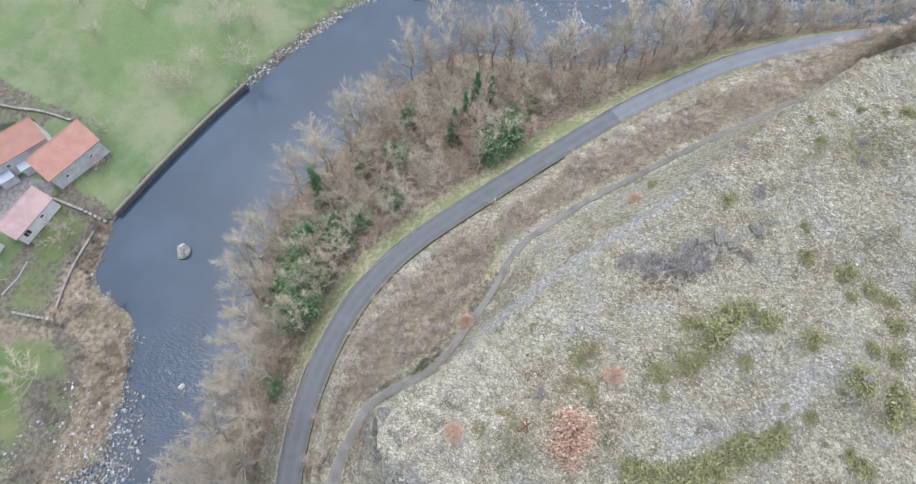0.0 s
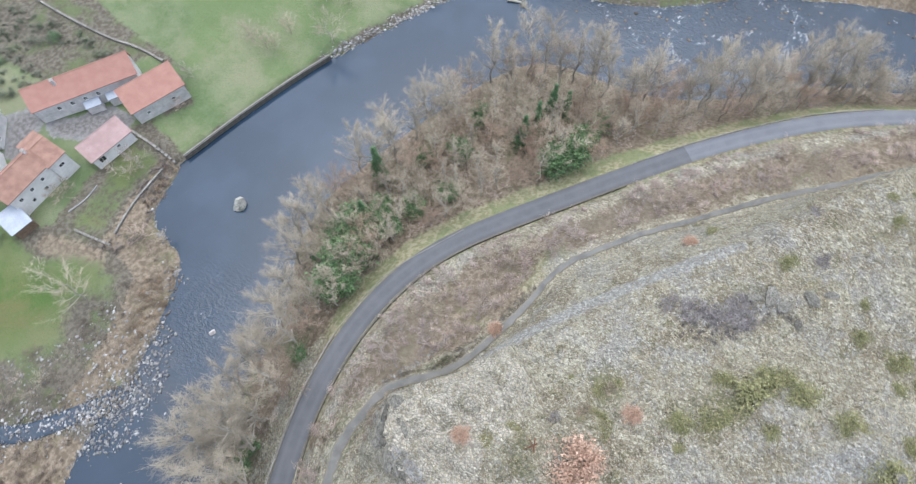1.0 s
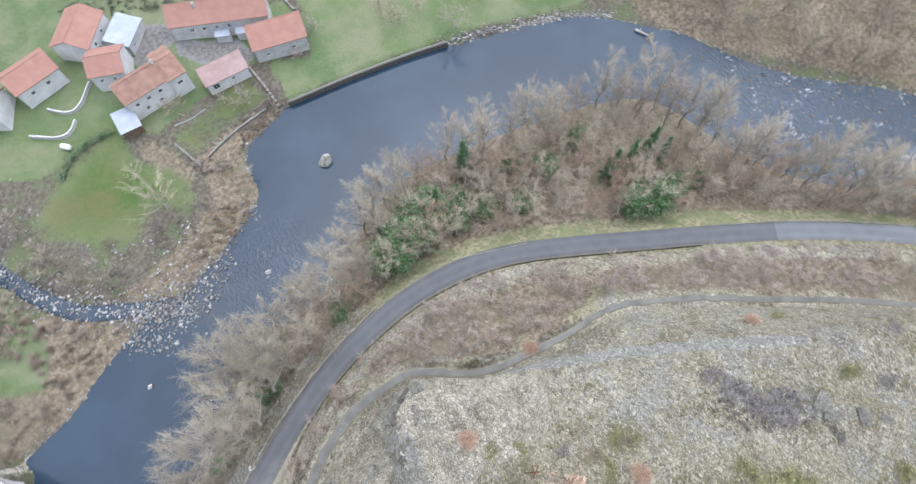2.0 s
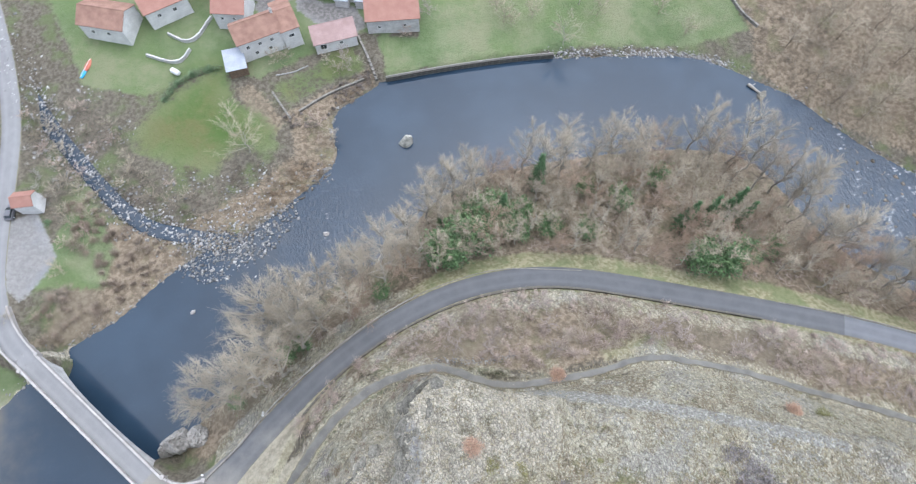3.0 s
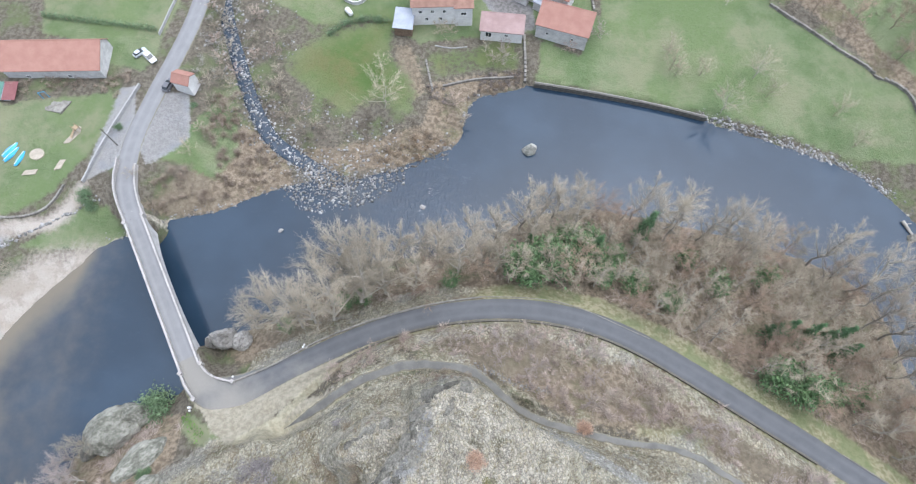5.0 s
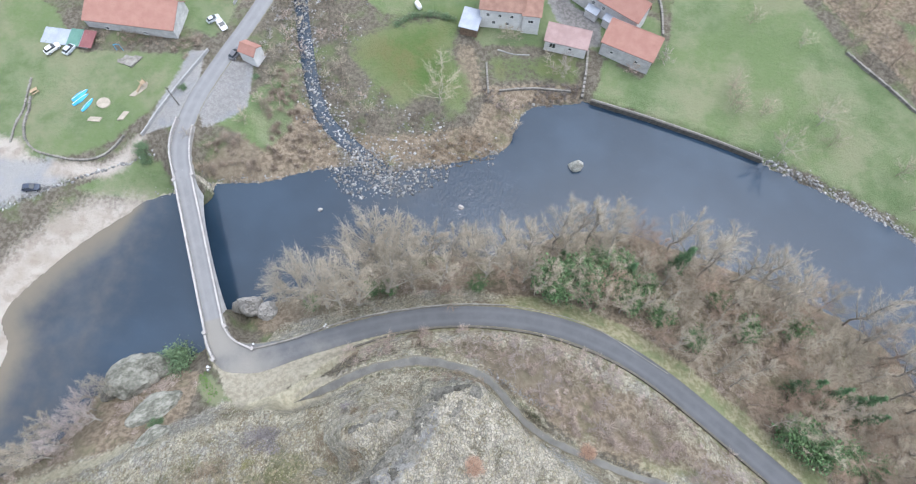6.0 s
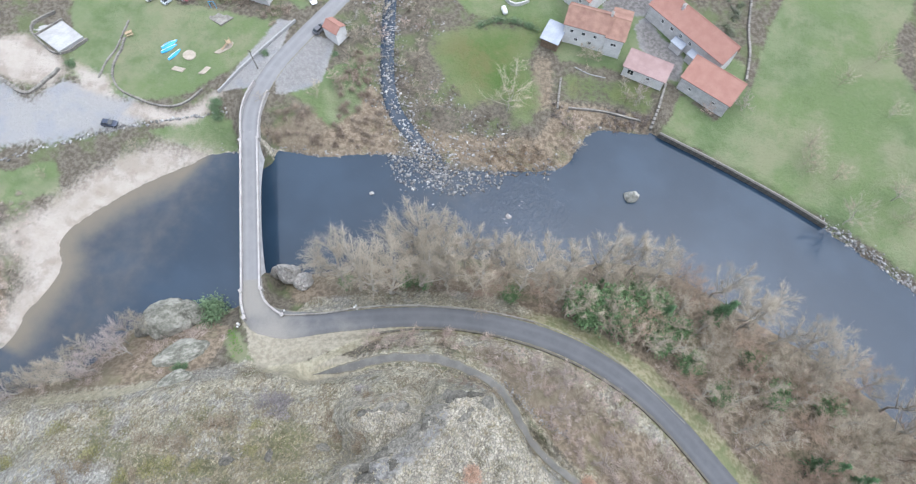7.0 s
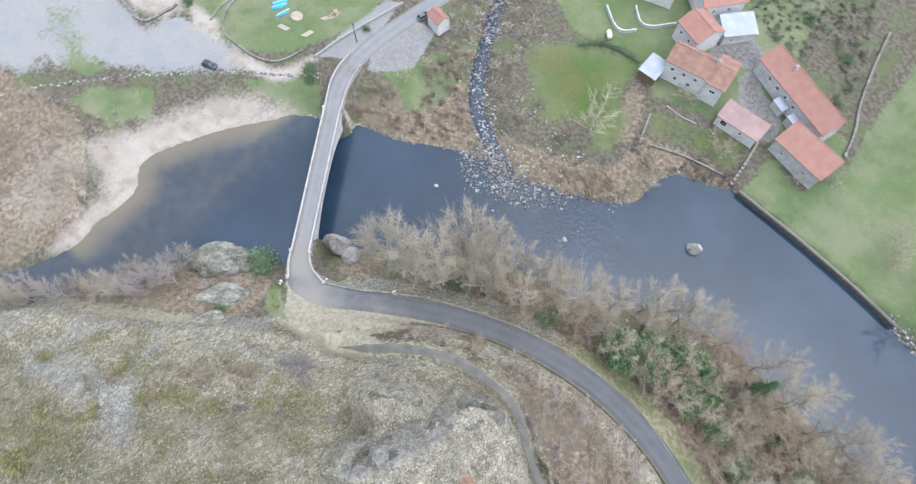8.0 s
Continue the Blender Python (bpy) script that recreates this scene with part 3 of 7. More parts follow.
def build_ground():
    fx = np.r_[-4000, -1500, -600, -320, np.arange(-200, -130, 2.5), np.arange(-130, -24, 1.0), np.arange(-24, 24, 0.26), np.arange(24, 130, 1.0), np.arange(130, 201, 2.5), 320, 600, 1500, 4000]
    fy = np.r_[-4000, -1500, -600, -260, np.arange(-130, -70, 2.5), np.arange(-70, -18, 1.0), np.arange(-18, 18, 0.26), np.arange(18, 140, 1.0), np.arange(140, 201, 2.5), 320, 600, 1500, 4000]
    X, Y = np.meshgrid(fx, fy, indexing="ij")
    Z = ground_height(np.clip(X, -200, 200), np.clip(Y, -130, 200))
    away = np.maximum(np.maximum(np.abs(X) - 200, np.maximum(Y - 200, -130 - Y)), 0)
    Z = np.where(away > 0, np.maximum(Z, 2) + np.clip(away * 0.1, 0, 90), Z)
    LAID.update(x=fx, y=fy, z=Z)
    n, m = X.shape
    idx = np.arange(n * m).reshape(n, m)
    faces = np.stack([idx[:-1, :-1], idx[1:, :-1], idx[1:, 1:], idx[:-1, 1:]], -1).reshape(-1, 4)
    me = bpy.data.meshes.new("ground")
    me.vertices.add(n * m)
    me.vertices.foreach_set("co", np.stack([X, Y, Z], -1).astype(np.float32).ravel())
    me.loops.add(faces.size)
    me.loops.foreach_set("vertex_index", faces.astype(np.int32).ravel())
    me.polygons.add(len(faces))
    me.polygons.foreach_set("loop_start", np.arange(0, faces.size, 4, dtype=np.int32))
    me.update(calc_edges=True)
    me.polygons.foreach_set("use_smooth", np.ones(len(faces), bool))
    road_d = near(ROAD, X, Y)
    hill = area(HILL, X, Y, 2.5)
    river = inside(RIVER, X, Y)
    db_n, db_s = near(NORTH_BANK, X, Y)[0], near(SOUTH_BANK, X, Y)[0]
    gx, gy = np.gradient(Z, axis=0) / np.gradient(X, axis=0), np.gradient(Z, axis=1) / np.gradient(Y, axis=1)
    steep = np.clip((np.hypot(gx, gy) - 1.0) / 1.2, 0, 1)
    masks = {
        "leaf": np.maximum.reduce([area(p, X, Y, 2.5) for p in WOODS]),
        "meadow": np.maximum.reduce([area(p, X, Y, 6.0 if p is MEADOWS[3] else 2.0) for p in MEADOWS]) - 0.45 * area(MEADOWS[6], X, Y, 2.0),
        "lawn": np.maximum(area(MEADOWS[3], X, Y, 6.0), 0.85 * area(MEADOWS[6], X, Y, 3.0)),
        "verge": np.maximum(np.where(road_d[2] > 0, np.clip(1.25 - np.abs(road_d[0] - 3.6) / 3.2, 0, 1) * np.clip((X + 14) / 22, 0.15, 1), np.clip(0.75 - np.abs(road_d[0] - 2.8) / 2.5, 0, 1)), 0.62 * area(VERGE_SPOT, X, Y, 3)),
        "dry": np.clip(np.maximum(hill, np.maximum.reduce([0.95 * area(FOOT_STRIP, X, Y, 2), 0.62 * area(BANK_GRASS, X, Y, 4), area(STRAW_SLOPE, X, Y, 1.5), np.where((road_d[2] < 0) & (X > -24) & (X < 120), np.clip(0.7 - np.abs(road_d[0] - 5) / 9.0, 0, 1), 0), np.where((road_d[2] > 0) & (X > -44) & (X < 12), np.clip(0.95 - np.abs(road_d[0] - 4.5) / 5.0, 0, 1) * np.clip((12 - X) / 18, 0, 1), 0)])), 0, 1),
        "heath": np.maximum(np.maximum.reduce([area(p, X, Y, 7.0) for p in HEATHS]), 0.8 * area(WEST_SLOPE, X, Y, 5.0)),
        "scree": np.maximum(0.8 * np.clip(1.2 - near(SCREE, X, Y)[0] / 1.8, 0, 1), 0.62 * np.maximum(np.maximum(area(GREY_SLOPE, X, Y, 3.0), area(PALE_SLOPE, X, Y, 4.0)), area(GREY_LEDGE, X, Y, 3.0))),
        "rock": np.clip(np.maximum(area(OUTCROP, X, Y, 2) * 0.95, hill * steep * 1.1 * (1 - area(FOOT_STRIP, X, Y, 2))), 0, 1) + 0.75 * (river * np.clip(1 - db_n / 5, 0, 1)) ,
        # painted shade of the crag's west face, as darker grey rock
        "bare": 0.8 * area(SHADED_ROCK, X, Y, 1.6),
        "gravel": np.maximum.reduce([area(p, X, Y, 5.0 if p[0][0] < -150 else 1.5) for p in GRAVELS]) * (1 - 0.55 * area(LOT_GRASS, X, Y, 5.0)),
        "yard": np.maximum.reduce([area(GRAVELS[4], X, Y, 2.0), area(GRAVELS[5], X, Y, 2.0), 0.55 * area(GRAVELS[1], X, Y, 2.0), 0.3 * area(GRAVELS[0], X, Y, 2.0)]),
        "sand": np.maximum(np.maximum.reduce([area(p, X, Y, 5.0 if p[0][0] == -86 else 2.0) for p in SANDS]), 0.42 * area(BEACH_SCRUB, X, Y, 6.0)),
        "straw": np.maximum.reduce([np.clip(1.1 - near(p, X, Y)[0] / 1.5, 0, 1) for p in STRAW_LINES]),
        "soil": np.maximum.reduce([area(p, X, Y, 1.2) for p in SOILS]),
    }
    for key, value in masks.items():
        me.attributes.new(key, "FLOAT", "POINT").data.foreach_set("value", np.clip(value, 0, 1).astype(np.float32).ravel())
    me.materials.append(M_GROUND)
    return tagged(new("ground", me), "valley ground with green meadow, dry hill grass, sand and leaf litter", "ground", kind="structure")


LOT_GRASS = [(-155.7, 19.8), (-148.6, 25.8), (-136.9, 20.7), (-129.5, 17), (-131.3, 12), (-140.4, 10.5), (-150, 12)]
MEADOWS = [
    [(-60, 112), (-46, 104), (-30, 108), (-20, 112), (-6, 118), (4, 127), (0, 150), (-40, 160), (-66, 150)],
    [(-96, 86), (-84, 84), (-80, 112), (-84, 140), (-112, 140), (-112, 100)],
    [(12, 92.5), (26, 91.2), (44, 88.4), (61, 85.5), (76, 81), (90, 77.5), (103, 76), (104, 92), (92, 103), (75, 114), (55, 135), (60, 190), (25, 190), (26, 150), (27, 112), (22, 101), (12, 104)],
    [(-50, 91), (-42.6, 82.5), (-33.8, 80.5), (-26.9, 82.4), (-20, 82), (-18, 86), (-20.6, 90.9), (-26, 97), (-25, 105), (-29.9, 106.5), (-40.8, 101.7), (-48, 98.5)],
    [(-101.4, 38), (-97, 42.5), (-91.5, 47.5), (-84, 49), (-79.5, 44), (-84.5, 40), (-91.8, 38.5)],
    [(-140, 62), (-126, 42), (-113, 42), (-104, 46), (-97, 51), (-88, 68), (-86, 78), (-95, 77), (-115, 72), (-127, 82), (-150, 90)],
    [(-18, 97.5), (-5.8, 101.5), (1.5, 105), (6.9, 104), (8.5, 95), (-1.1, 94.2), (-12.5, 89.5)],
    [(-60, 92), (-70, 72), (-75, 62), (-62, 58), (-58, 66), (-62, 80)],
    [(110, 92), (118, 100), (108, 125), (80, 130), (95, 108)],
    [(-112, 92), (-85, 90), (-82, 120), (-120, 120)],
    [(-129, 4.9), (-127.6, 12), (-116.3, 21.5), (-111.5, 16.5), (-117, 7.8)],
    LOT_GRASS,
    [(-46, 112), (-30, 106), (-18, 100), (-6, 103), (8, 106), (15, 103), (27, 110), (25, 118), (10, 122), (-4, 128), (-24, 124), (-40, 126)],
    [(-54.6, 4.8), (-52.4, 5.6), (-50.2, 4.6), (-47, 2.6), (-42.4, 1.4), (-42.8, -0.8), (-46.4, -0.6), (-50.4, 0.8), (-53.4, 2.4)],
]
WOODS = [
    [(-25, 99), (-21, 100), (-15.5, 88), (-18, 84.5), (-22, 86)],
    [(-17, 88.5), (-4, 93.5), (8, 94.8), (8.5, 92.5), (-3, 88), (-10, 84)],
    [(-54, 22), (-36, 33), (-10, 43), (7, 54), (30, 62), (60, 58), (90, 46), (100, 15), (125, -8), (140, -36), (150, -80), (118, -56), (101, -38), (84, -24), (56, -3), (42, 7), (20, 10), (8, 15), (-10, 21), (-27, 14), (-33, 20), (-46, 16)],
    [(104, 76), (104, 92), (92, 104), (60, 136), (60, 190), (200, 190), (200, -60), (165, -30), (140, 14), (110, 48), (101, 66)],
    [(-100, -42), (-84, -28), (-66, -16), (-52, -4), (-54, 6), (-66, 4), (-78, -4), (-84, -20), (-104, -40)],
    [(-76, 48), (-60, 51), (-44, 60), (-48, 68), (-58, 74), (-66, 64)],
    [(-44, 69), (-38, 63), (-20, 66), (-6, 74), (-4, 88), (9, 93), (8, 96), (-4, 93), (-14, 87), (-16, 78), (-26, 73), (-36, 70)],
    [(-114, -2), (-122, 4), (-150, 0), (-160, -40), (-110, -45), (-101, -14)],
]
VERGE_SPOT = [(28, 7), (45, 4), (46, 9), (40, 13), (30, 12)]
GREY_SLOPE = [(16.1, -24), (21.5, -30), (24.7, -34), (29.9, -37), (36.9, -39.7), (41.5, -48), (35.9, -51.7), (29.6, -43.3), (26.3, -43.3), (22.6, -39.8), (14.9, -31.8), (11.8, -25.6)]
PALE_SLOPE = [(-77.5, -34.6), (-69.6, -29.2), (-61.5, -24.0), (-53.5, -21.6), (-47, -26), (-41.7, -27.6), (-42.7, -33.2), (-52, -35), (-59.7, -35.2), (-71.2, -37.9)]
GREY_LEDGE = [(38, -11), (46, -17), (52, -22), (57, -30), (53, -31), (45, -25), (38, -18)]
WEST_SLOPE = [(-95, -44), (-63, -24), (-46, -9), (-26, -1), (-17, -5), (-20, -32), (-60, -52), (-95, -62)]
SCREE = smooth([(13, 7.2), (19.5, 5.2), (25, 2.6), (35.8, -3), (47, -9.6), (56, -15.5)], 2)
FOOT_STRIP = [(-100, -46), (-83, -32), (-63, -20.5), (-46, -5.5), (-28, 3), (-16, 7.5), (-22, 9.5), (-27.5, 8), (-34, 5), (-40, 3), (-47, 0.8), (-56, -6.5), (-64, -13), (-75, -19), (-85, -25.5), (-100, -39.5)]
STRAW_SLOPE = [(-30, 3), (-24, 9), (-18.5, 12.5), (-12.5, 15.2), (-6, 16.2), (0, 15.8), (4.5, 13.5), (8, 10.5), (14, 7.8), (22, 6.3), (36, 5.2), (42, 4), (54, -3), (78, -20), (100, -38), (95, -40), (60, -20), (30, -4), (12, 4), (0, 8), (-14, 2), (-28, 0)]
BANK_GRASS = [(-36, 4), (-20, 10), (-8, 15.5), (2, 14), (12, 4), (30, -4), (60, -19.5), (90, -38), (100, -42), (88, -22), (60, 0), (40, 12), (30, 10), (12, 14), (0, 22), (-14, 21), (-26, 14)]
GRAVELS = [
    [(-88.5, 79), (-85, 80), (-82, 66), (-84, 58), (-91, 53.5)],
    [(-80, 79), (-73, 80), (-69.5, 68), (-77, 59), (-79.5, 63)],
    [(-175, -8), (-148, 0), (-138, 9), (-128, 19), (-117, 28.5), (-106, 37), (-103, 42), (-112, 42.5), (-120, 42), (-128, 38), (-131, 32), (-145, 33), (-175, 22)],
    [(-128, 34), (-118, 37), (-119, 41), (-127, 40)],
    [(-10.5, 118), (-4, 121.5), (-1, 126), (-8, 129), (-15, 121), (-13.5, 115)],
    [(-3.5, 121), (1.8, 118), (9.5, 113.6), (11, 107), (7.2, 106), (-1.4, 112.5), (-5.3, 117)],
]
BEACH_SCRUB = [(-109, 4), (-118, 6), (-130, -4), (-124, -26), (-108, -30), (-102, -15), (-106, -6)]
SANDS = [
    [(-86, 40), (-89.4, 39.1), (-97, 36.2), (-102, 30.8), (-106.3, 24.9), (-109.2, 17.9), (-111, 12), (-114.5, 5.7), (-116.9, 0.5), (-111.9, -1.5), (-107.8, -2), (-104.5, -5), (-104, -9), (-103.4, -13.5), (-103, -18), (-102, -22), (-97, -19), (-95.5, -8), (-96, -1), (-97, 2), (-100.5, 6), (-99, 14), (-93, 26), (-85, 37)],
    [(-112, 41.5), (-122, 40), (-128, 45), (-119, 46)],
    [(-109, 39), (-101.9, 40.4), (-96, 42), (-91.8, 45.3), (-90.2, 49.7), (-89.5, 54.8), (-92.3, 53.2), (-94, 48.8), (-97.8, 45), (-108.4, 42.8)],
    [(-150, 40), (-143, 46), (-132, 45), (-128, 42), (-129, 37), (-138, 34), (-150, 34)],
]
STRAW_LINES = [smooth([(-41, 1.6), (-36, 4.6), (-32, 8.6), (-28.5, 13.2), (-24, 18.2), (-20, 21.6)], 2), smooth([(-36, 2.6), (-31.5, 5.4), (-27, 8.6), (-22.5, 11.2)], 2), smooth([(-76, -22), (-66, -16), (-60, -11)], 2)]
SOILS = [
    [(-54, 8.5), (-49.6, 11), (-43, 12), (-35.7, 15), (-27, 19.6), (-20, 23), (-26, 16.5), (-31, 11), (-35.5, 6.5), (-31, 6.6), (-26, 9.6), (-27, 7.6), (-33, 3.6), (-38, 1.6), (-42.5, 0.6), (-47, 3), (-50.5, 6.5)],
    [(-38, 2), (-33, 2.5), (-27, 6.5), (-24, 10), (-28, 11), (-33, 8.4), (-37, 5.5)],
]
build_ground()


def ribbon(name, line, half, mat, label, category, lift=0.03, rise=0.03, step=1.0, ragged=0.0):
    """A paved strip that follows a line with heights, slightly crowned, with closed edges."""
    p = along(line, step)
    d = np.gradient(p[:, :2], axis=0)
    d /= np.linalg.norm(d, axis=1)[:, None]
    nrm = np.stack([-d[:, 1], d[:, 0]], 1)
    us = np.array([-1.0, -0.92, -0.5, 0, 0.5, 0.92, 1.0])
    halves = half if isinstance(half, np.ndarray) else np.full(len(p), half)
    verts, across = [], []
    for i in range(len(p)):
        for u in us:
            q = p[i, :2] + nrm[i] * u * halves[i] * (1 + ragged * float(value_noise(p[i, 0] * 1.0 + (40 if u > 0 else 0), p[i, 1], 1.3, 14)))
            verts.append((q[0], q[1], p[i, 2] + lift + rise * (1 - abs(u)) - (0.12 if abs(u) == 1.0 else 0)))
            across.append(u)
    k = len(us)
    faces = [(i * k + j, (i + 1) * k + j, (i + 1) * k + j + 1, i * k + j + 1)[::-1] for i in range(len(p) - 1) for j in range(k - 1)]
    ob = mesh_object(name, verts, faces, mat)
    ob.data.attributes.new("across", "FLOAT", "POINT").data.foreach_set("value", np.array(across, np.float32))
    ob.data.polygons.foreach_set("use_smooth", np.ones(len(faces), bool))
    dust = [max(0.0, 1.0 - math.hypot(v[0] + 45, v[1] - 7.0) / 13.0) + 0.5 * max(0.0, 1.0 - math.hypot(v[0] + 32, v[1] - 15.5) / 9.0) + 1.2 * max(0.0, 1.0 - math.hypot(v[0] + 55, v[1] - 15.0) / 8.0) for v in verts]
    ob.data.attributes.new("dust", "FLOAT", "POINT").data.foreach_set("value", np.array(dust, np.float32))
    return tagged(ob, label, category, kind="structure")


split = int(np.argmin(np.hypot(ROAD[:, 0] - 81.5, ROAD[:, 1] - 0.6)))
head = along(ROAD[: split + 1], 1.0)
ribbon("road", ROAD[: split + 1], 2.2 + 1.1 * np.exp(-((np.arange(len(head)) - 12) / 8.0) ** 2), M_ROAD, "worn dark asphalt road curving along the river bank", "road")
ribbon("road", ROAD[split:], 2.1, M_ROAD_OLD, "pale older asphalt stretch of the valley road", "road", lift=0.024)
ribbon("road", ROAD_NORTH, 2.3, M_ROAD_PALE, "pale asphalt village road beyond the bridge", "road")
trail = along(TRACK, 0.5)
ribbon("track", TRACK, (0.62 + 0.33 * np.clip((30 - trail[:, 0]) / 40, 0, 1)) * np.clip(np.arange(len(trail)) / 16, 0.05, 1), M_TRACK, "grey gravel footpath climbing round the rock", "path", lift=0.05, rise=0.0, step=0.5, ragged=0.35)


def build_water():
    fx, fy = np.arange(-200, 201, 2.0), np.arange(-130, 110, 2.0)
    X, Y = np.meshgrid(fx, fy, indexing="ij")
    n, m = X.shape
    idx = np.arange(n * m).reshape(n, m)
    ok = inside(RIVER, X, Y) | (np.minimum(near(NORTH_BANK, X, Y)[0], near(SOUTH_BANK, X, Y)[0]) < 4)
    quads = np.stack([idx[:-1, :-1], idx[1:, :-1], idx[1:, 1:], idx[:-1, 1:]], -1).reshape(-1, 4)
    quads = quads[ok.ravel()[quads].all(1)]
    ob = mesh_object("river", np.stack([X, Y, 0 * X], -1).reshape(-1, 3), quads, M_WATER)
    rapid = np.maximum(np.clip((X - 88 - 0.2 * (Y - 20)) / 18, 0, 1), 0.92 * np.clip(1.25 - np.hypot(X + 13, Y - 58) / 14, 0, 1))
    shallow = np.clip(1 - near(NORTH_BANK, X, Y)[0] / 10, 0, 1) * np.clip((-82 - X) / 6, 0, 1) * (Y > -20)
    shallow = np.maximum(shallow, 0.3 * np.clip((-72 - X) / 12, 0, 1))
    shallow = np.maximum(shallow, 0.3 * np.clip(1 - np.hypot(X + 30, Y - 59) / 18, 0, 1))
    for key, v in (("rapid", rapid), ("shallow", shallow)):
        ob.data.attributes.new(key, "FLOAT", "POINT").data.foreach_set("value", v.astype(np.float32).ravel())
    return tagged(ob, "dark blue-grey river with riffles over stones", "river", kind="structure")


build_water()
creek = ribbon("creek", CREEK, 1.8, M_WATER, "shallow stony creek running into the river", "creek", lift=0.0, rise=0.0)
creek.data.attributes.new("shallow", "FLOAT", "POINT").data.foreach_set("value", np.full(len(creek.data.vertices), 0.15, np.float32))
creek.data.attributes.new("rapid", "FLOAT", "POINT").data.foreach_set("value", np.full(len(creek.data.vertices), 0.6, np.float32))

# ---- bridge ----
B0, B1 = Vector((-54.2, 14.0)), Vector((-74.6, 44.6))


def build_bridge():
    axis = B1 - B0
    run, ang = axis.length, math.degrees(math.atan2(axis.y, axis.x))
    br = thing("bridge", pose(B0.x, B0.y, 0, 0, 0, ang), "narrow pale stone road bridge with low parapets over the river", "bridge")
    bm = bmesh.new()
    n = 24
    cols = []
    for i in range(n + 1):
        s = run * i / n
        k = (i / n - 0.5) * 2
        low = 5.9 - 5.2 * max(0.0, k * k * 1.02) ** 1.25
        cols.append([bm.verts.new((s, y, z)) for y in (-2.05, 2.05) for z in (low, 6.95)])
    for a, b in zip(cols[:-1], cols[1:]):
        bm.faces.new((a[0], b[0], b[1], a[1])), bm.faces.new((a[2], a[3], b[3], b[2]))
        bm.faces.new((a[1], b[1], b[3], a[3])), bm.faces.new((a[0], a[2], b[2], b[0]))
    bm.faces.new((cols[0][0], cols[0][1], cols[0][3], cols[0][2])), bm.faces.new((cols[-1][0], cols[-1][2], cols[-1][3], cols[-1][1]))
    part("arch_body", bm, M_WALLSTONE, br, "grey stone arch and spandrels")
    bm = boxed(0, -1.72, 6.955, run, 1.72, 7.06)
    deck = part("roadway", bm, M_ROAD_PALE, br, "pale asphalt roadway")
    deck.data.attributes.new("across", "FLOAT", "POINT").data.foreach_set("value", np.array([v.co.y / 1.9 for v in deck.data.vertices], np.float32))
    for y, name in ((-1.9, "parapet"), (1.9, "parapet")):
        n = 20
        for i in range(n):
            a, b = run * i / n, run * (i + 1) / n - 0.02
            bm = boxed(a, y - 0.2, 6.96, b, y + 0.2, 7.95 + random.uniform(-0.015, 0.015), bevel=0.03)
            part("parapet_stone", bm, M_BRIDGE, br)
    return br


build_bridge()


# ---- houses ----
def window_part(parent, x, y, z, w, h, side=0.0):
    """A window in a wall that faces local -y, or turned by side degrees about z."""
    m = pose(x, y, z, 0, 0, side)
    bm = bmesh.new()
    t = 0.09
    for b in ((-w / 2, -0.05, 0, -w / 2 + t, 0.03, h), (w / 2 - t, -0.05, 0, w / 2, 0.03, h), (-w / 2, -0.05, h - t, w / 2, 0.03, h), (-w / 2, -0.09, -0.06, w / 2, 0.03, t), (-t / 3, -0.04, 0, t / 3, 0.03, h)):
        box(bm, *b)
    bm.transform(m)
    win = part("window", bm, M_FRAME, parent)
    bm = boxed(-w / 2 + t, -0.012, t, w / 2 - t, 0.012, h - t)
    bm.transform(m)
    part("pane", bm, M_GLASS, win)


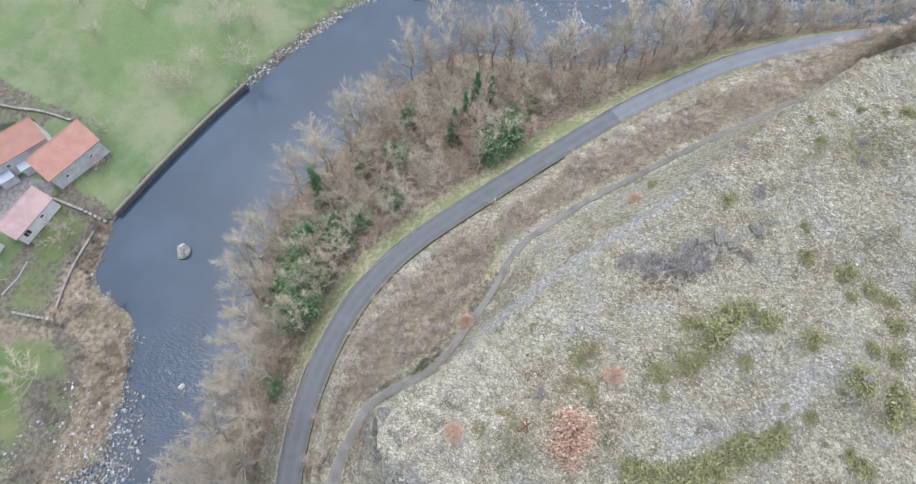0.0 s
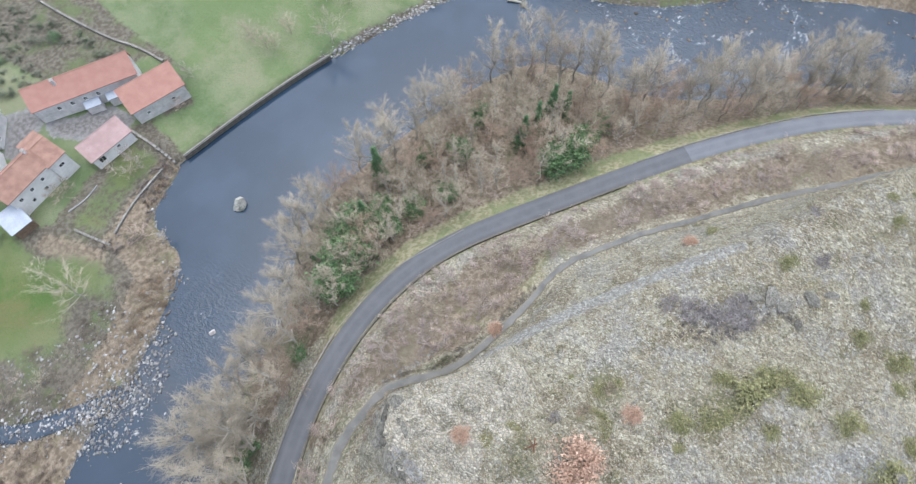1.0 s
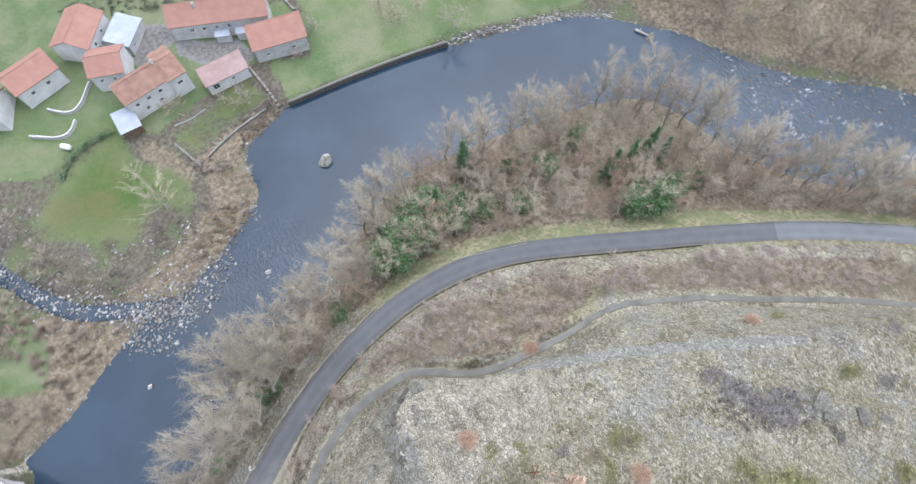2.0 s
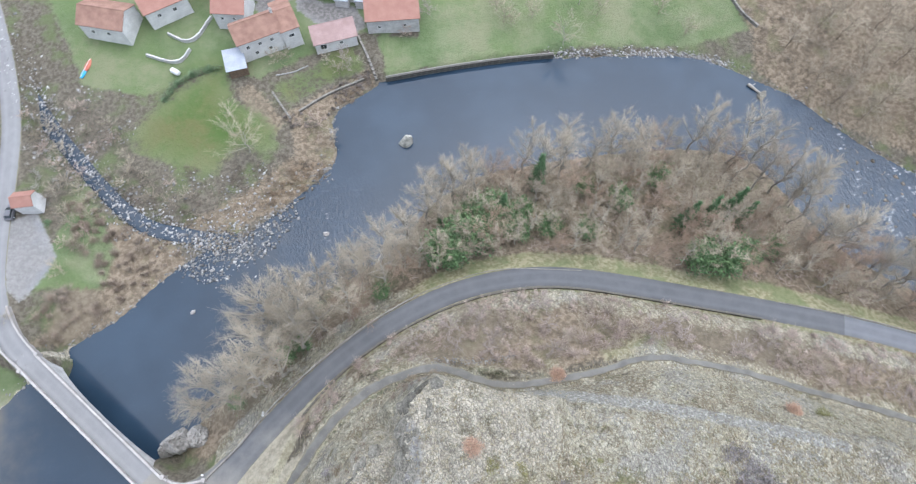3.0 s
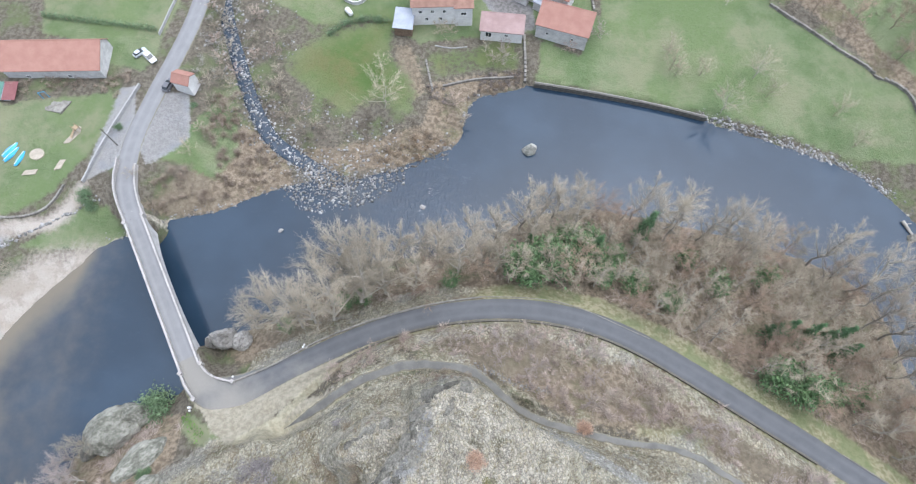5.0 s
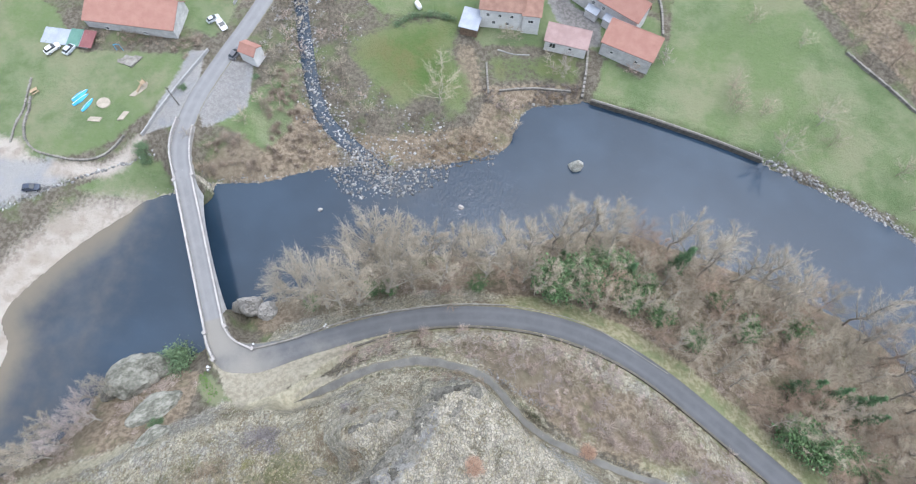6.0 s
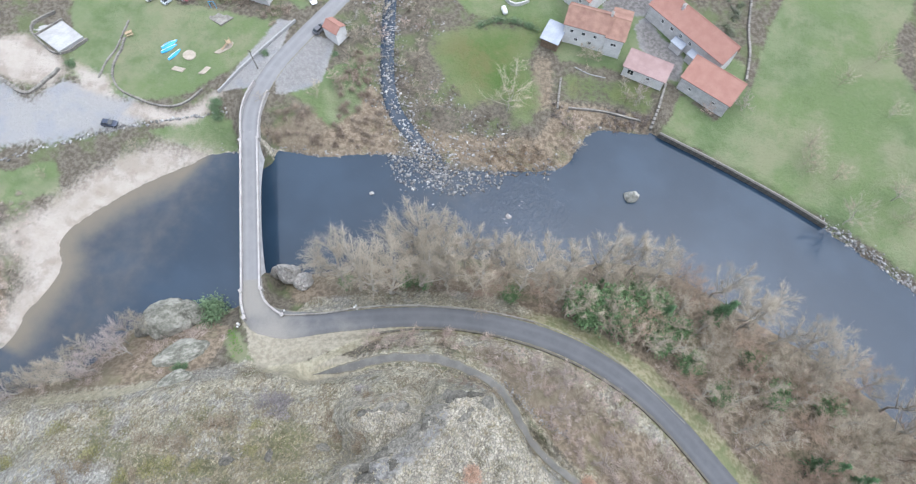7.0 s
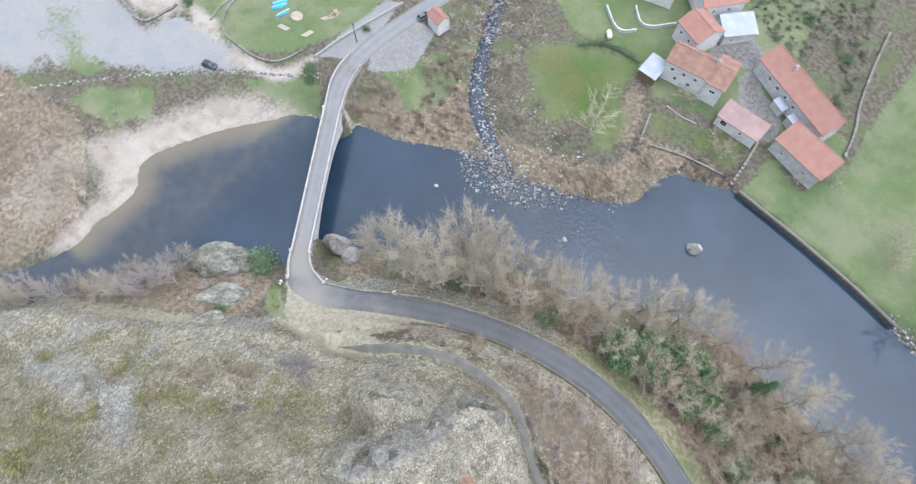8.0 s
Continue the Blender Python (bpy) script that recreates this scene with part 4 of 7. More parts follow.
def house(name, label, a, b, depth, base, eave, ridge, at, wall, roof, windows=(), category="house", over=0.35, chimneys=(), doors=()):
    """A house with its near eave over the line from a to b, reaching depth metres behind it. eave and ridge are heights above base,
    at is where the ridge lies across the depth, 0 to 1 (1: a single slope)."""
    a, b = Vector(a), Vector(b)
    run, ang = (b - a).length, math.degrees(math.atan2((b - a).y, (b - a).x))
    ob = thing(name, pose(a.x, a.y, base, 0, 0, ang), label, category)
    yr = depth * at
    bm = bmesh.new()
    prof = [(0, -1.0), (depth, -1.0), (depth, eave if at < 1 else ridge), (yr, ridge), (0, eave)] if at < 1 else [(0, -1.0), (depth, -1.0), (depth, ridge), (0, eave)]
    lo, hi = [bm.verts.new((0, y, z)) for y, z in prof], [bm.verts.new((run, y, z)) for y, z in prof]
    bm.faces.new(lo), bm.faces.new(hi[::-1])
    for i in range(len(prof)):
        j = (i + 1) % len(prof)
        bm.faces.new((lo[i], lo[j], hi[j], hi[i]))
    part("wall", bm, wall, ob)
    slopes = [((0, eave), (yr, ridge))] + ([((depth, eave), (yr, ridge))] if at < 1 else [])
    for (y0, z0), (y1, z1) in slopes:
        bm = bmesh.new()
        d = Vector((y1 - y0, z1 - z0)).normalized() * over
        x0, x1 = -over, run + over
        p = [(x0, y0 - d.x, z0 - d.y + 0.03), (x1, y0 - d.x, z0 - d.y + 0.03), (x1, y1, z1 + 0.03), (x0, y1, z1 + 0.03)]
        lo, hi = [bm.verts.new(v) for v in p], [bm.verts.new((v[0], v[1], v[2] + 0.16)) for v in p]
        bm.faces.new(lo), bm.faces.new(hi)
        for i in range(4):
            j = (i + 1) % 4
            bm.faces.new((lo[i], lo[j], hi[j], hi[i]))
        part("roof", bm, roof, ob)
    bm = boxed(-over, yr - 0.13, ridge + 0.14, run + over, yr + 0.13, ridge + 0.27, bevel=0.05)
    part("ridge_cap", bm, roof, ob)
    for x, z, w, h in windows:
        window_part(ob, x, 0, z, w, h)
    for x, z, w, h in doors:
        bm = boxed(x - w / 2, -0.06, z, x + w / 2, 0.02, z + h, bevel=0.01)
        part("door", bm, M_DOOR, ob)
    for x, y, h in chimneys:
        bm = boxed(x - 0.3, y - 0.4, ridge - 1.6, x + 0.3, y + 0.4, ridge + h, bevel=0.03)
        ch = part("chimney", bm, wall, ob)
        bm = boxed(x - 0.38, y - 0.48, ridge + h, x + 0.38, y + 0.48, ridge + h + 0.1, bevel=0.02)
        part("cap", bm, M_PARAPET, ch)
    return ob


M_DOOR = two_tone("old_door_wood", (0.12, 0.085, 0.06), (0.19, 0.14, 0.10), 1.5, bump=0.3).m
house("barn", "long stone barn with a salmon tiled roof beside the meadow", (10.6, 105.0), (23.3, 102.0), 6.0, 4.0, 4.0, 6.4, 0.94, M_WALLSTONE, M_TILE_SALMON, windows=((3, 1.2, 0.8, 0.9), (9.5, 1.3, 0.8, 0.9)), category="barn")
house("farmhouse", "long grey stone farmhouse with a salmon tiled roof", (-3.6, 121.0), (18.0, 111.3), 5.6, 4.6, 5.2, 7.8, 0.80, M_WALLSTONE, M_TILE_SALMON, windows=((5, 2.9, 0.9, 1.2), (8, 2.9, 0.9, 1.2), (11, 2.9, 0.9, 1.2), (14, 2.9, 0.9, 1.2)), chimneys=((7, 3.4, 0.8),))
house("house", "pale rendered house with a weathered brown tile roof", (-20.6, 105.5), (-9.8, 106.8), 7.0, 4.6, 5.8, 8.2, 0.55, M_RENDER, M_TILE_BROWN, windows=((2, 3.4, 0.9, 1.1), (5, 3.4, 0.9, 1.1), (8, 3.4, 0.9, 1.1), (3.5, 0.9, 0.9, 1.1), (7, 0.9, 0.9, 1.1)), chimneys=((10.4, 3.9, 0.9),))
house("house", "gabled wing with weathered brown tiles beside a pale house", (-9.9, 106.3), (-5.6, 106.8), 9.5, 4.6, 5.6, 7.4, 0.5, M_RENDER, M_TILE_BROWN, windows=((2.1, 3.0, 1.4, 1.0),))
house("shed", "low outbuilding with a faded pink tile roof", (-3.2, 102.9), (7.3, 102.6), 4.9, 4.3, 2.6, 3.9, 0.94, M_RENDER, M_TILE_PINK, windows=((6.5, 0.9, 0.9, 0.9), (2.0, 0.4, 1.6, 1.7)), category="shed")
house("shed", "raised timber lean-to with a pale sheet roof", (-25.0, 102.2), (-20.6, 102.0), 5.4, 4.0, 2.6, 3.6, 0.98, M_DOOR, M_SHEET, category="shed")
house("house", "narrow stone house with an orange tile roof", (-24.8, 117.2), (-17.6, 114.4), 8.0, 5.0, 5.5, 7.6, 0.5, M_RENDER, M_TILE_SALMON, windows=((2, 3.2, 0.8, 1.0), (5, 3.2, 0.8, 1.0)))
house("barn", "stone barn with a pale blue sheet metal roof", (-13.9, 122.4), (-8.3, 128.3), 6.5, 5.2, 3.6, 4.6, 0.9, M_WALLSTONE, M_SHEET, category="barn", windows=((2, 1.5, 0.8, 0.9),))
house("house", "stone house with an orange tile roof among the village roofs", (-22.0, 124.5), (-15.0, 133.0), 9.0, 5.5, 5.6, 7.6, 0.5, M_RENDER, M_TILE_SALMON, windows=((3, 3.2, 0.9, 1.1), (7, 3.2, 0.9, 1.1)))
house("barn", "long salmon-roofed barn beside the village road", (-116.0, 79.0), (-93.0, 81.4), 9.0, 4.4, 4.6, 7.0, 0.75, M_WALLSTONE, M_TILE_SALMON, category="barn", windows=((5, 1.8, 1, 1), (15, 1.8, 1, 1)))
house("pump_house", "tiny roadside hut with pale walls and orange tiles", (-75.4, 80.0), (-71.2, 79.2), 3.6, 5.2, 3.0, 4.2, 0.5, M_RENDER, M_TILE_SALMON, category="hut", over=0.2)
house("shed", "open car shed with a patched coloured sheet roof", (-125.0, 71.8), (-113.6, 72.9), 4.2, 4.3, 2.3, 2.7, 0.95, M_WALLSTONE, M_SHEET, category="shed")


# ---- plants ----
M_BARK_PALE = two_tone("pale_bark", (0.27, 0.25, 0.215), (0.40, 0.375, 0.33), 1.2, by="object", spread=0.18).m
M_BARK_BROWN = two_tone("brown_bark", (0.17, 0.135, 0.105), (0.27, 0.225, 0.18), 1.2, by="object", spread=0.2).m
M_TWIG_PALE = two_tone("pale_twigs", (0.275, 0.238, 0.182), (0.39, 0.345, 0.27), 0.3, by="object", spread=0.2, bump=0.0).m
M_TWIG_BROWN = two_tone("brown_twigs", (0.245, 0.21, 0.158), (0.36, 0.316, 0.245), 0.3, by="object", spread=0.22, bump=0.0).m
M_TWIG_RED = two_tone("reddish_twigs", (0.25, 0.182, 0.135), (0.345, 0.265, 0.2), 0.3, by="object", spread=0.2, bump=0.0).m
M_THICKET = two_tone("thicket_twigs", (0.27, 0.217, 0.19), (0.455, 0.385, 0.335), 0.13, fine=0.5, by="island", spread=0.35, bump=0.0).m
M_CREEKBRUSH = two_tone("creek_brush_twigs", (0.175, 0.14, 0.11), (0.30, 0.25, 0.2), 0.13, fine=0.5, by="island", spread=0.35, bump=0.0).m
M_SCRUB_GREY = two_tone("grey_scrub_twigs", (0.23, 0.215, 0.20), (0.34, 0.32, 0.29), 0.15, fine=0.6, by="island", spread=0.3, bump=0.0).m
M_SCRUB_TAN = two_tone("tan_scrub_twigs", (0.12, 0.10, 0.078), (0.24, 0.205, 0.172), 0.12, fine=0.7, by="island", spread=0.3, bump=0.0).m
M_BRAMBLE = two_tone("bramble_stems", (0.105, 0.092, 0.085), (0.19, 0.168, 0.155), 0.15, fine=0.6, by="island", spread=0.3, bump=0.0).m
M_GREENBRAMBLE = two_tone("green_bramble_stems", (0.075, 0.098, 0.06), (0.185, 0.19, 0.15), 0.12, fine=0.6, by="island", spread=0.3, bump=0.0).m
M_HEATHGRASS = two_tone("heath_grass", (0.14, 0.13, 0.06), (0.25, 0.205, 0.125), 0.16, fine=0.5, by="island", spread=0.4, bump=0.0).m
M_REED = two_tone("straw_grass", (0.195, 0.146, 0.10), (0.30, 0.237, 0.168), 0.2, fine=1, by="island", spread=0.3, bump=0.0).m
M_TUFT = two_tone("dry_tufts", (0.21, 0.178, 0.108), (0.40, 0.36, 0.26), 0.09, fine=0.5, by="island", spread=0.35, bump=0.0).m
M_SHRUB_PINK = two_tone("pinkish_shrub_twigs", (0.31, 0.24, 0.20), (0.43, 0.35, 0.30), 0.3, by="object", spread=0.15, bump=0.0).m
M_SHRUB_MAUVE = two_tone("mauve_shrub_twigs", (0.25, 0.21, 0.195), (0.37, 0.32, 0.295), 0.3, by="object", spread=0.15, bump=0.0).m
M_IVY = two_tone("ivy_leaves", (0.062, 0.122, 0.05), (0.135, 0.208, 0.09), 0.6, rough=0.6, spec=0.3, by="island", spread=0.5, bump=0.0).m
M_FIR = two_tone("fir_needles", (0.065, 0.13, 0.058), (0.125, 0.205, 0.10), 0.6, rough=0.7, by="island", spread=0.45, bump=0.0).m
M_OLIVE = two_tone("olive_leaves", (0.15, 0.152, 0.068), (0.25, 0.24, 0.125), 0.5, rough=0.75, by="island", spread=0.4, bump=0.0).m
M_LEAF_TAN = two_tone("withered_oak_leaves", (0.335, 0.215, 0.15), (0.45, 0.32, 0.24), 0.5, rough=0.8, by="island", spread=0.35, bump=0.0).m
M_GREENBUSH = two_tone("green_bush_leaves", (0.085, 0.135, 0.07), (0.155, 0.215, 0.12), 0.5, rough=0.7, by="island", spread=0.4, bump=0.0).m


def fast_mesh(name, V, F, mat):
    """A mesh from arrays of places and of triangles or quads."""
    me = bpy.data.meshes.new(name)
    k = F.shape[1]
    me.vertices.add(len(V))
    me.vertices.foreach_set("co", V.astype(np.float32).ravel())
    me.loops.add(F.size)
    me.loops.foreach_set("vertex_index", F.astype(np.int32).ravel())
    me.polygons.add(len(F))
    me.polygons.foreach_set("loop_start", np.arange(0, F.size, k, dtype=np.int32))
    me.update(calc_edges=True)
    me.materials.append(mat)
    return me


def unit(v):
    return v / np.maximum(np.linalg.norm(v, axis=-1, keepdims=True), 1e-9)


def spikes(base, tip, radius):
    """Tapered three-sided twigs from bases to tips."""
    d = unit(tip - base)
    a = unit(np.cross(d, np.where(np.abs(d[:, 2:]) > 0.9, (1.0, 0, 0), (0, 0, 1.0))))
    b = np.cross(d, a)
    r = np.broadcast_to(np.asarray(radius, float).reshape(-1, 1), (len(base), 1))
    ring = [base + r * (a * math.cos(k) + b * math.sin(k)) for k in (0, 2.094, 4.189)]
    V = np.stack(ring + [tip], 1).reshape(-1, 3)
    i = np.arange(len(base))[:, None] * 4
    F = np.concatenate([i + np.array([k]) for k in ((0, 1, 3), (1, 2, 3), (2, 0, 3))], 1).reshape(-1, 3)
    return V, F


def tubes(base, tip, r0, r1, sides=5):
    d = unit(tip - base)
    a = unit(np.cross(d, np.where(np.abs(d[:, 2:]) > 0.9, (1.0, 0, 0), (0, 0, 1.0))))
    b = np.cross(d, a)
    rings = []
    for p, r in ((base, r0), (tip, r1)):
        r = np.broadcast_to(np.asarray(r, float).reshape(-1, 1), (len(base), 1))
        rings += [p + r * (a * math.cos(6.283 * k / sides) + b * math.sin(6.283 * k / sides)) for k in range(sides)]
    V = np.stack(rings, 1).reshape(-1, 3)
    i = np.arange(len(base))[:, None] * 2 * sides
    F = np.concatenate([i + np.array([(k, (k + 1) % sides, sides + (k + 1) % sides, sides + k)]) for k in range(sides)], 1).reshape(-1, 4)
    return V, F


def leaves(at, size, rs, lie=0.5):
    """Small folded leaves, two triangles each, turned at random."""
    n = len(at)
    u = unit(rs.normal(size=(n, 3)) * (1, 1, 1 - lie))
    w = unit(np.cross(u, rs.normal(size=(n, 3))))
    s = (np.asarray(size) * rs.uniform(0.6, 1.4, n))[:, None]
    nrm = np.cross(u, w) * s * 0.18
    V = np.stack([at - u * s, at - w * s * 0.55 + nrm, at + u * s, at + w * s * 0.55 + nrm], 1).reshape(-1, 3)
    i = np.arange(n)[:, None] * 4
    F = np.concatenate([i + np.array([(0, 1, 2)]), i + np.array([(0, 2, 3)])], 1).reshape(-1, 3)
    return V, F


def bare_tree(seed, h, spread, limbs=9, subs=7, twigs=9, lift=0.75, twig_r=0.022, ivy=0, tip=0.0, reach=(0.06, 0.16), stout=0.6):
    """Meshes of a leafless tree of height h: limbs, twigs and, if asked, ivy round the stem."""
    rs = np.random.RandomState(seed)
    stem = [np.zeros(3)]
    lean = rs.normal(0, 0.05, 2) + (0, tip)
    for k in range(1, 6):
        stem.append(np.array([lean[0] * h * k / 5 + rs.normal(0, 0.02) * h, lean[1] * h * k / 5 + rs.normal(0, 0.02) * h, h * 0.8 * k / 5]))
    stem = np.array(stem)
    r_at = lambda z: 0.014 * h * (1 - 0.85 * z / h)
    TB, TT, R0, R1 = list(stem[:-1]), list(stem[1:]), [r_at(p[2]) for p in stem[:-1]], [r_at(p[2]) for p in stem[1:]]
    SB, ST, SR = [], [], []
    ends = []
    for n in range(limbs):
        f = 0.22 + 0.76 * (n + rs.uniform(0, 1)) / limbs
        z = f * h * 0.8
        o = np.array([np.interp(z, stem[:, 2], stem[:, 0]), np.interp(z, stem[:, 2], stem[:, 1]), z])
        az = n * 2.4 + rs.uniform(-0.5, 0.5)
        ln = spread * (1.15 - 0.65 * f) * rs.uniform(0.8, 1.2)
        d = np.array([math.cos(az), math.sin(az), lift * rs.uniform(0.6, 1.4)])
        d /= np.linalg.norm(d)
        p, r = o, r_at(z) * stout
        for k in range(3):
            d = unit(d + rs.normal(0, 0.16, 3) + (0, 0, 0.14))
            q = p + d * ln / 3
            TB.append(p), TT.append(q), R0.append(r), R1.append(r * 0.62)
            for m in range(subs // 3 + (k > 0)):
                s = p + (q - p) * rs.uniform(0, 1)
                e = unit(d + rs.normal(0, 0.42, 3) + (0, 0, 0.2))
                t = s + e * ln * rs.uniform(0.28, 0.5)
                SB.append(s), ST.append(t), SR.append(r * 0.36)
                ends.append((s, t))
            p, r = q, r * 0.62
        ends.append((p - d * ln * 0.2, p + d * ln * 0.25))
    ends.append((stem[-2], stem[-1] + (0, 0, h * 0.18)))
    for s, t in ends:
        for _ in range(twigs):
            a = s + (t - s) * rs.uniform(0.15, 1.0)
            e = unit(unit(t - s) + rs.normal(0, 0.6, 3) + (0, 0, 0.1))
            SB.append(a), ST.append(a + e * h * rs.uniform(*reach)), SR.append(twig_r)
    wood = fast_mesh("trunk", *tubes(np.array(TB), np.array(TT), np.array(R0), np.array(R1)), M_BARK_PALE)
    tw = fast_mesh("crown", *spikes(np.array(SB), np.array(ST), np.maximum(np.array(SR), twig_r)), M_TWIG_PALE)
    green = None
    if ivy:
        i = rs.randint(0, min(len(TB), 5 + limbs * 2), ivy)
        k = rs.uniform(0, 1, (ivy, 1))
        at = np.array(TB)[i] * (1 - k) + np.array(TT)[i] * k
        at = at + rs.normal(0, 1, (ivy, 3)) * (1.0, 1.0, 0.6)
        at[:, 2] = np.maximum(at[:, 2], 0.2)
        green = fast_mesh("ivy", *leaves(at, 0.25, rs), M_IVY)
    return wood, tw, green


def conifer(seed, h, width):
    """A stem with whorls of drooping boughs, each a spray of needled twigs."""
    rs = np.random.RandomState(seed)
    SB, ST = [], []
    for f in np.arange(0.08, 0.98, 0.03):
        for az in rs.uniform(0, 6.283, 7):
            reach = width * (1 - f) ** 0.85 * rs.uniform(0.55, 1.15) + 0.12
            out = np.array([math.cos(az), math.sin(az), -0.28])
            for k in range(7):
                a = np.array([0, 0, f * h]) + out * reach * (0.12 + 0.8 * k / 7)
                SB.append(a), ST.append(a + out * reach * 0.3 + rs.normal(0, 0.16 + 0.1 * (1 - f), 3) + (0, 0, 0.05))
    V, F = spikes(np.array(SB), np.array(ST), 0.075)
    wood = fast_mesh("trunk", *tubes(np.array([[0, 0, 0.0]]), np.array([[0, 0, h * 0.98]]), 0.014 * h, 0.02), M_BARK_BROWN)
    return wood, fast_mesh("crown", V, F, M_FIR)


def leafy_bush(seed, wide, high, n, mat, size=0.16, stems=12):
    """Stems and a broken dome of small leaves in clumps."""
    rs = np.random.RandomState(seed)
    c = unit(rs.normal(size=(22, 3)) * (1, 1, 0.7))
    c[:, 2] = np.abs(c[:, 2])
    c = c * rs.uniform(0.35, 0.85, (22, 1)) * (wide / 2, wide / 2, high)
    at = c[rs.randint(0, 22, n)] + rs.normal(0, 1, (n, 3)) * (wide * 0.10, wide * 0.10, high * 0.13)
    at[:, 2] = np.abs(at[:, 2]) + 0.05
    fol = fast_mesh("foliage", *leaves(at, size, rs), mat)
    tips = c[:stems]
    wood = fast_mesh("stem", *spikes(rs.normal(0, 0.12, (len(tips), 3)) * (1, 1, 0), tips, 0.05), M_BARK_BROWN)
    return wood, fol


def tree_thing(name, label, category, meshes, x, y, yaw=0.0, size=1.0, mats=None, group="", sink=0.1, z=None):
    ob = thing(name, pose(x, y, (ground_at(x, y) if z is None else z) - sink, 0, 0, yaw), label, category, group)
    ob.scale = (size, size, size)
    for k, me in enumerate(meshes):
        if me:
            p = new(me.name.split(".")[0], me)
            p.parent = ob
            if mats and mats[k]:
                p.material_slots[0].link = "OBJECT"
                p.material_slots[0].material = mats[k]
    return ob


def scatter(poly, gap, seed, tries=30):
    """Places inside an outline, no nearer to each other than gap."""
    rs = np.random.RandomState(seed)
    p = np.array(poly, float)
    lo, hi = p.min(0), p.max(0)
    n = int((hi[0] - lo[0]) * (hi[1] - lo[1]) / gap**2 * 3) + 10
    c = rs.uniform(lo, hi, (n, 2))
    c = c[inside(p, c[:, 0], c[:, 1])]
    grid, out = {}, []
    for x, y in c:
        k = (int(x // gap), int(y // gap))
        if all(math.hypot(x - a, y - b) >= gap for i in (-1, 0, 1) for j in (-1, 0, 1) for a, b in grid.get((k[0] + i, k[1] + j), ())):
            grid.setdefault(k, []).append((x, y))
            out.append((x, y))
    return out


# leafless wood between the road and the river
SHORE_WOOD = [(-47, 24), (-41, 26.8), (-33, 31), (-29, 36.5), (-22, 40.8), (-11, 43), (1, 46.6), (7, 51), (12, 55), (22, 58), (30, 58.5), (43, 56.5), (60, 53.5), (74, 50), (83, 45.5), (88, 40), (91, 27), (95, 15), (106, 0),
              (121, -10), (128, -24), (122, -26), (110, -13), (96, -2), (84, 7), (66, 17), (56, 22.5), (44, 29), (34, 34), (24, 37.5), (13, 38.5), (2, 37.5), (-10, 34.5), (-22, 30), (-33, 24.5), (-42, 19)]
KINDS = [bare_tree(10 + k, 16.5, 4.9, limbs=15, subs=11, twigs=11, lift=1.3, twig_r=0.0135, tip=0.05, reach=(0.03, 0.085), stout=0.8) for k in range(4)]
KINDS += [bare_tree(20 + k, 10.5, 4.8, limbs=14, subs=9, twigs=7, lift=0.6, twig_r=0.018) for k in range(4)]
IVIED = [bare_tree(30 + k, 9.5, 3.2, limbs=9, subs=6, twigs=8, lift=0.8, ivy=3200) for k in range(3)]
rs = np.random.RandomState(5)
for x, y in scatter(SHORE_WOOD, 3.3, 3) + scatter([(-45, 22.5), (-38, 27.5), (-31, 32.5), (-27, 37.5), (-14, 42), (0, 46), (3, 40), (-10, 35), (-24, 29.5), (-36, 23)], 6.0, 4):
    edge = float(near(SOUTH_BANK, np.array([x]), np.array([y]))[0][0])
    pale = (edge < 6.5 and rs.uniform() < 0.65) or x < -12 or rs.uniform() < 0.4
    if x < 2 and rs.uniform() < 0.22:
        continue
    k = rs.randint(0, 4) + (0 if pale else 4)
    tone = (M_BARK_PALE, M_TWIG_PALE) if pale else ((M_BARK_BROWN, M_TWIG_BROWN) if rs.uniform() < (0.35 if x > 72 else 0.75) else (M_BARK_BROWN, M_TWIG_RED))
    tree_thing("tree", "leafless pale grey tree on the river bank" if pale else "leafless brown tree in the riverside wood", "tree", KINDS[k][:2], x, y, rs.uniform(-25, 25) if pale else rs.uniform(0, 360), rs.uniform(0.8, 1.08) * (1.55 if -40 < x < -12 else 1.3 if x < 4 else 1.3 if edge < 6.5 else 1.05) * (0.75 if pale and edge > 9 and x > 2 else 1.0), tone, "riverside trees")
for x, y, s in ((20.6, 49.0, 0.75), (22, 45.5, 0.9), (14, 43.8, 0.95), (10, 41.5, 0.9), (12, 40, 0.8), (17, 41.5, 0.9), (25, 43, 0.7), (29.8, 46, 0.55), (33.7, 39.2, 0.6), (50.6, 40.9, 0.65), (59.5, 22.8, 0.8), (65, 19.5, 0.8), (69.1, 20.3, 0.7), (77, 21, 0.55),
                (18.5, 46.5, 0.8), (24.5, 49.5, 0.6), (27.5, 40.5, 0.6), (40.5, 36, 0.55), (46, 47, 0.5), (-26.4, 31, 0.45), (-22.7, 32.5, 0.45), (-4.8, 37.4, 0.45), (-38.2, 24.9, 0.4), (61.8, 43.9, 0.6)):
    tree_thing("ivy_tree", "leafless tree wrapped in dark green ivy", "tree", IVIED[int(abs(x * 7)) % 3], x, y, x * 40, s * 1.4, (M_BARK_BROWN, M_TWIG_PALE, None), "ivy-covered trees")
FIRS = [conifer(41, 9, 1.35), conifer(42, 10, 1.6)]
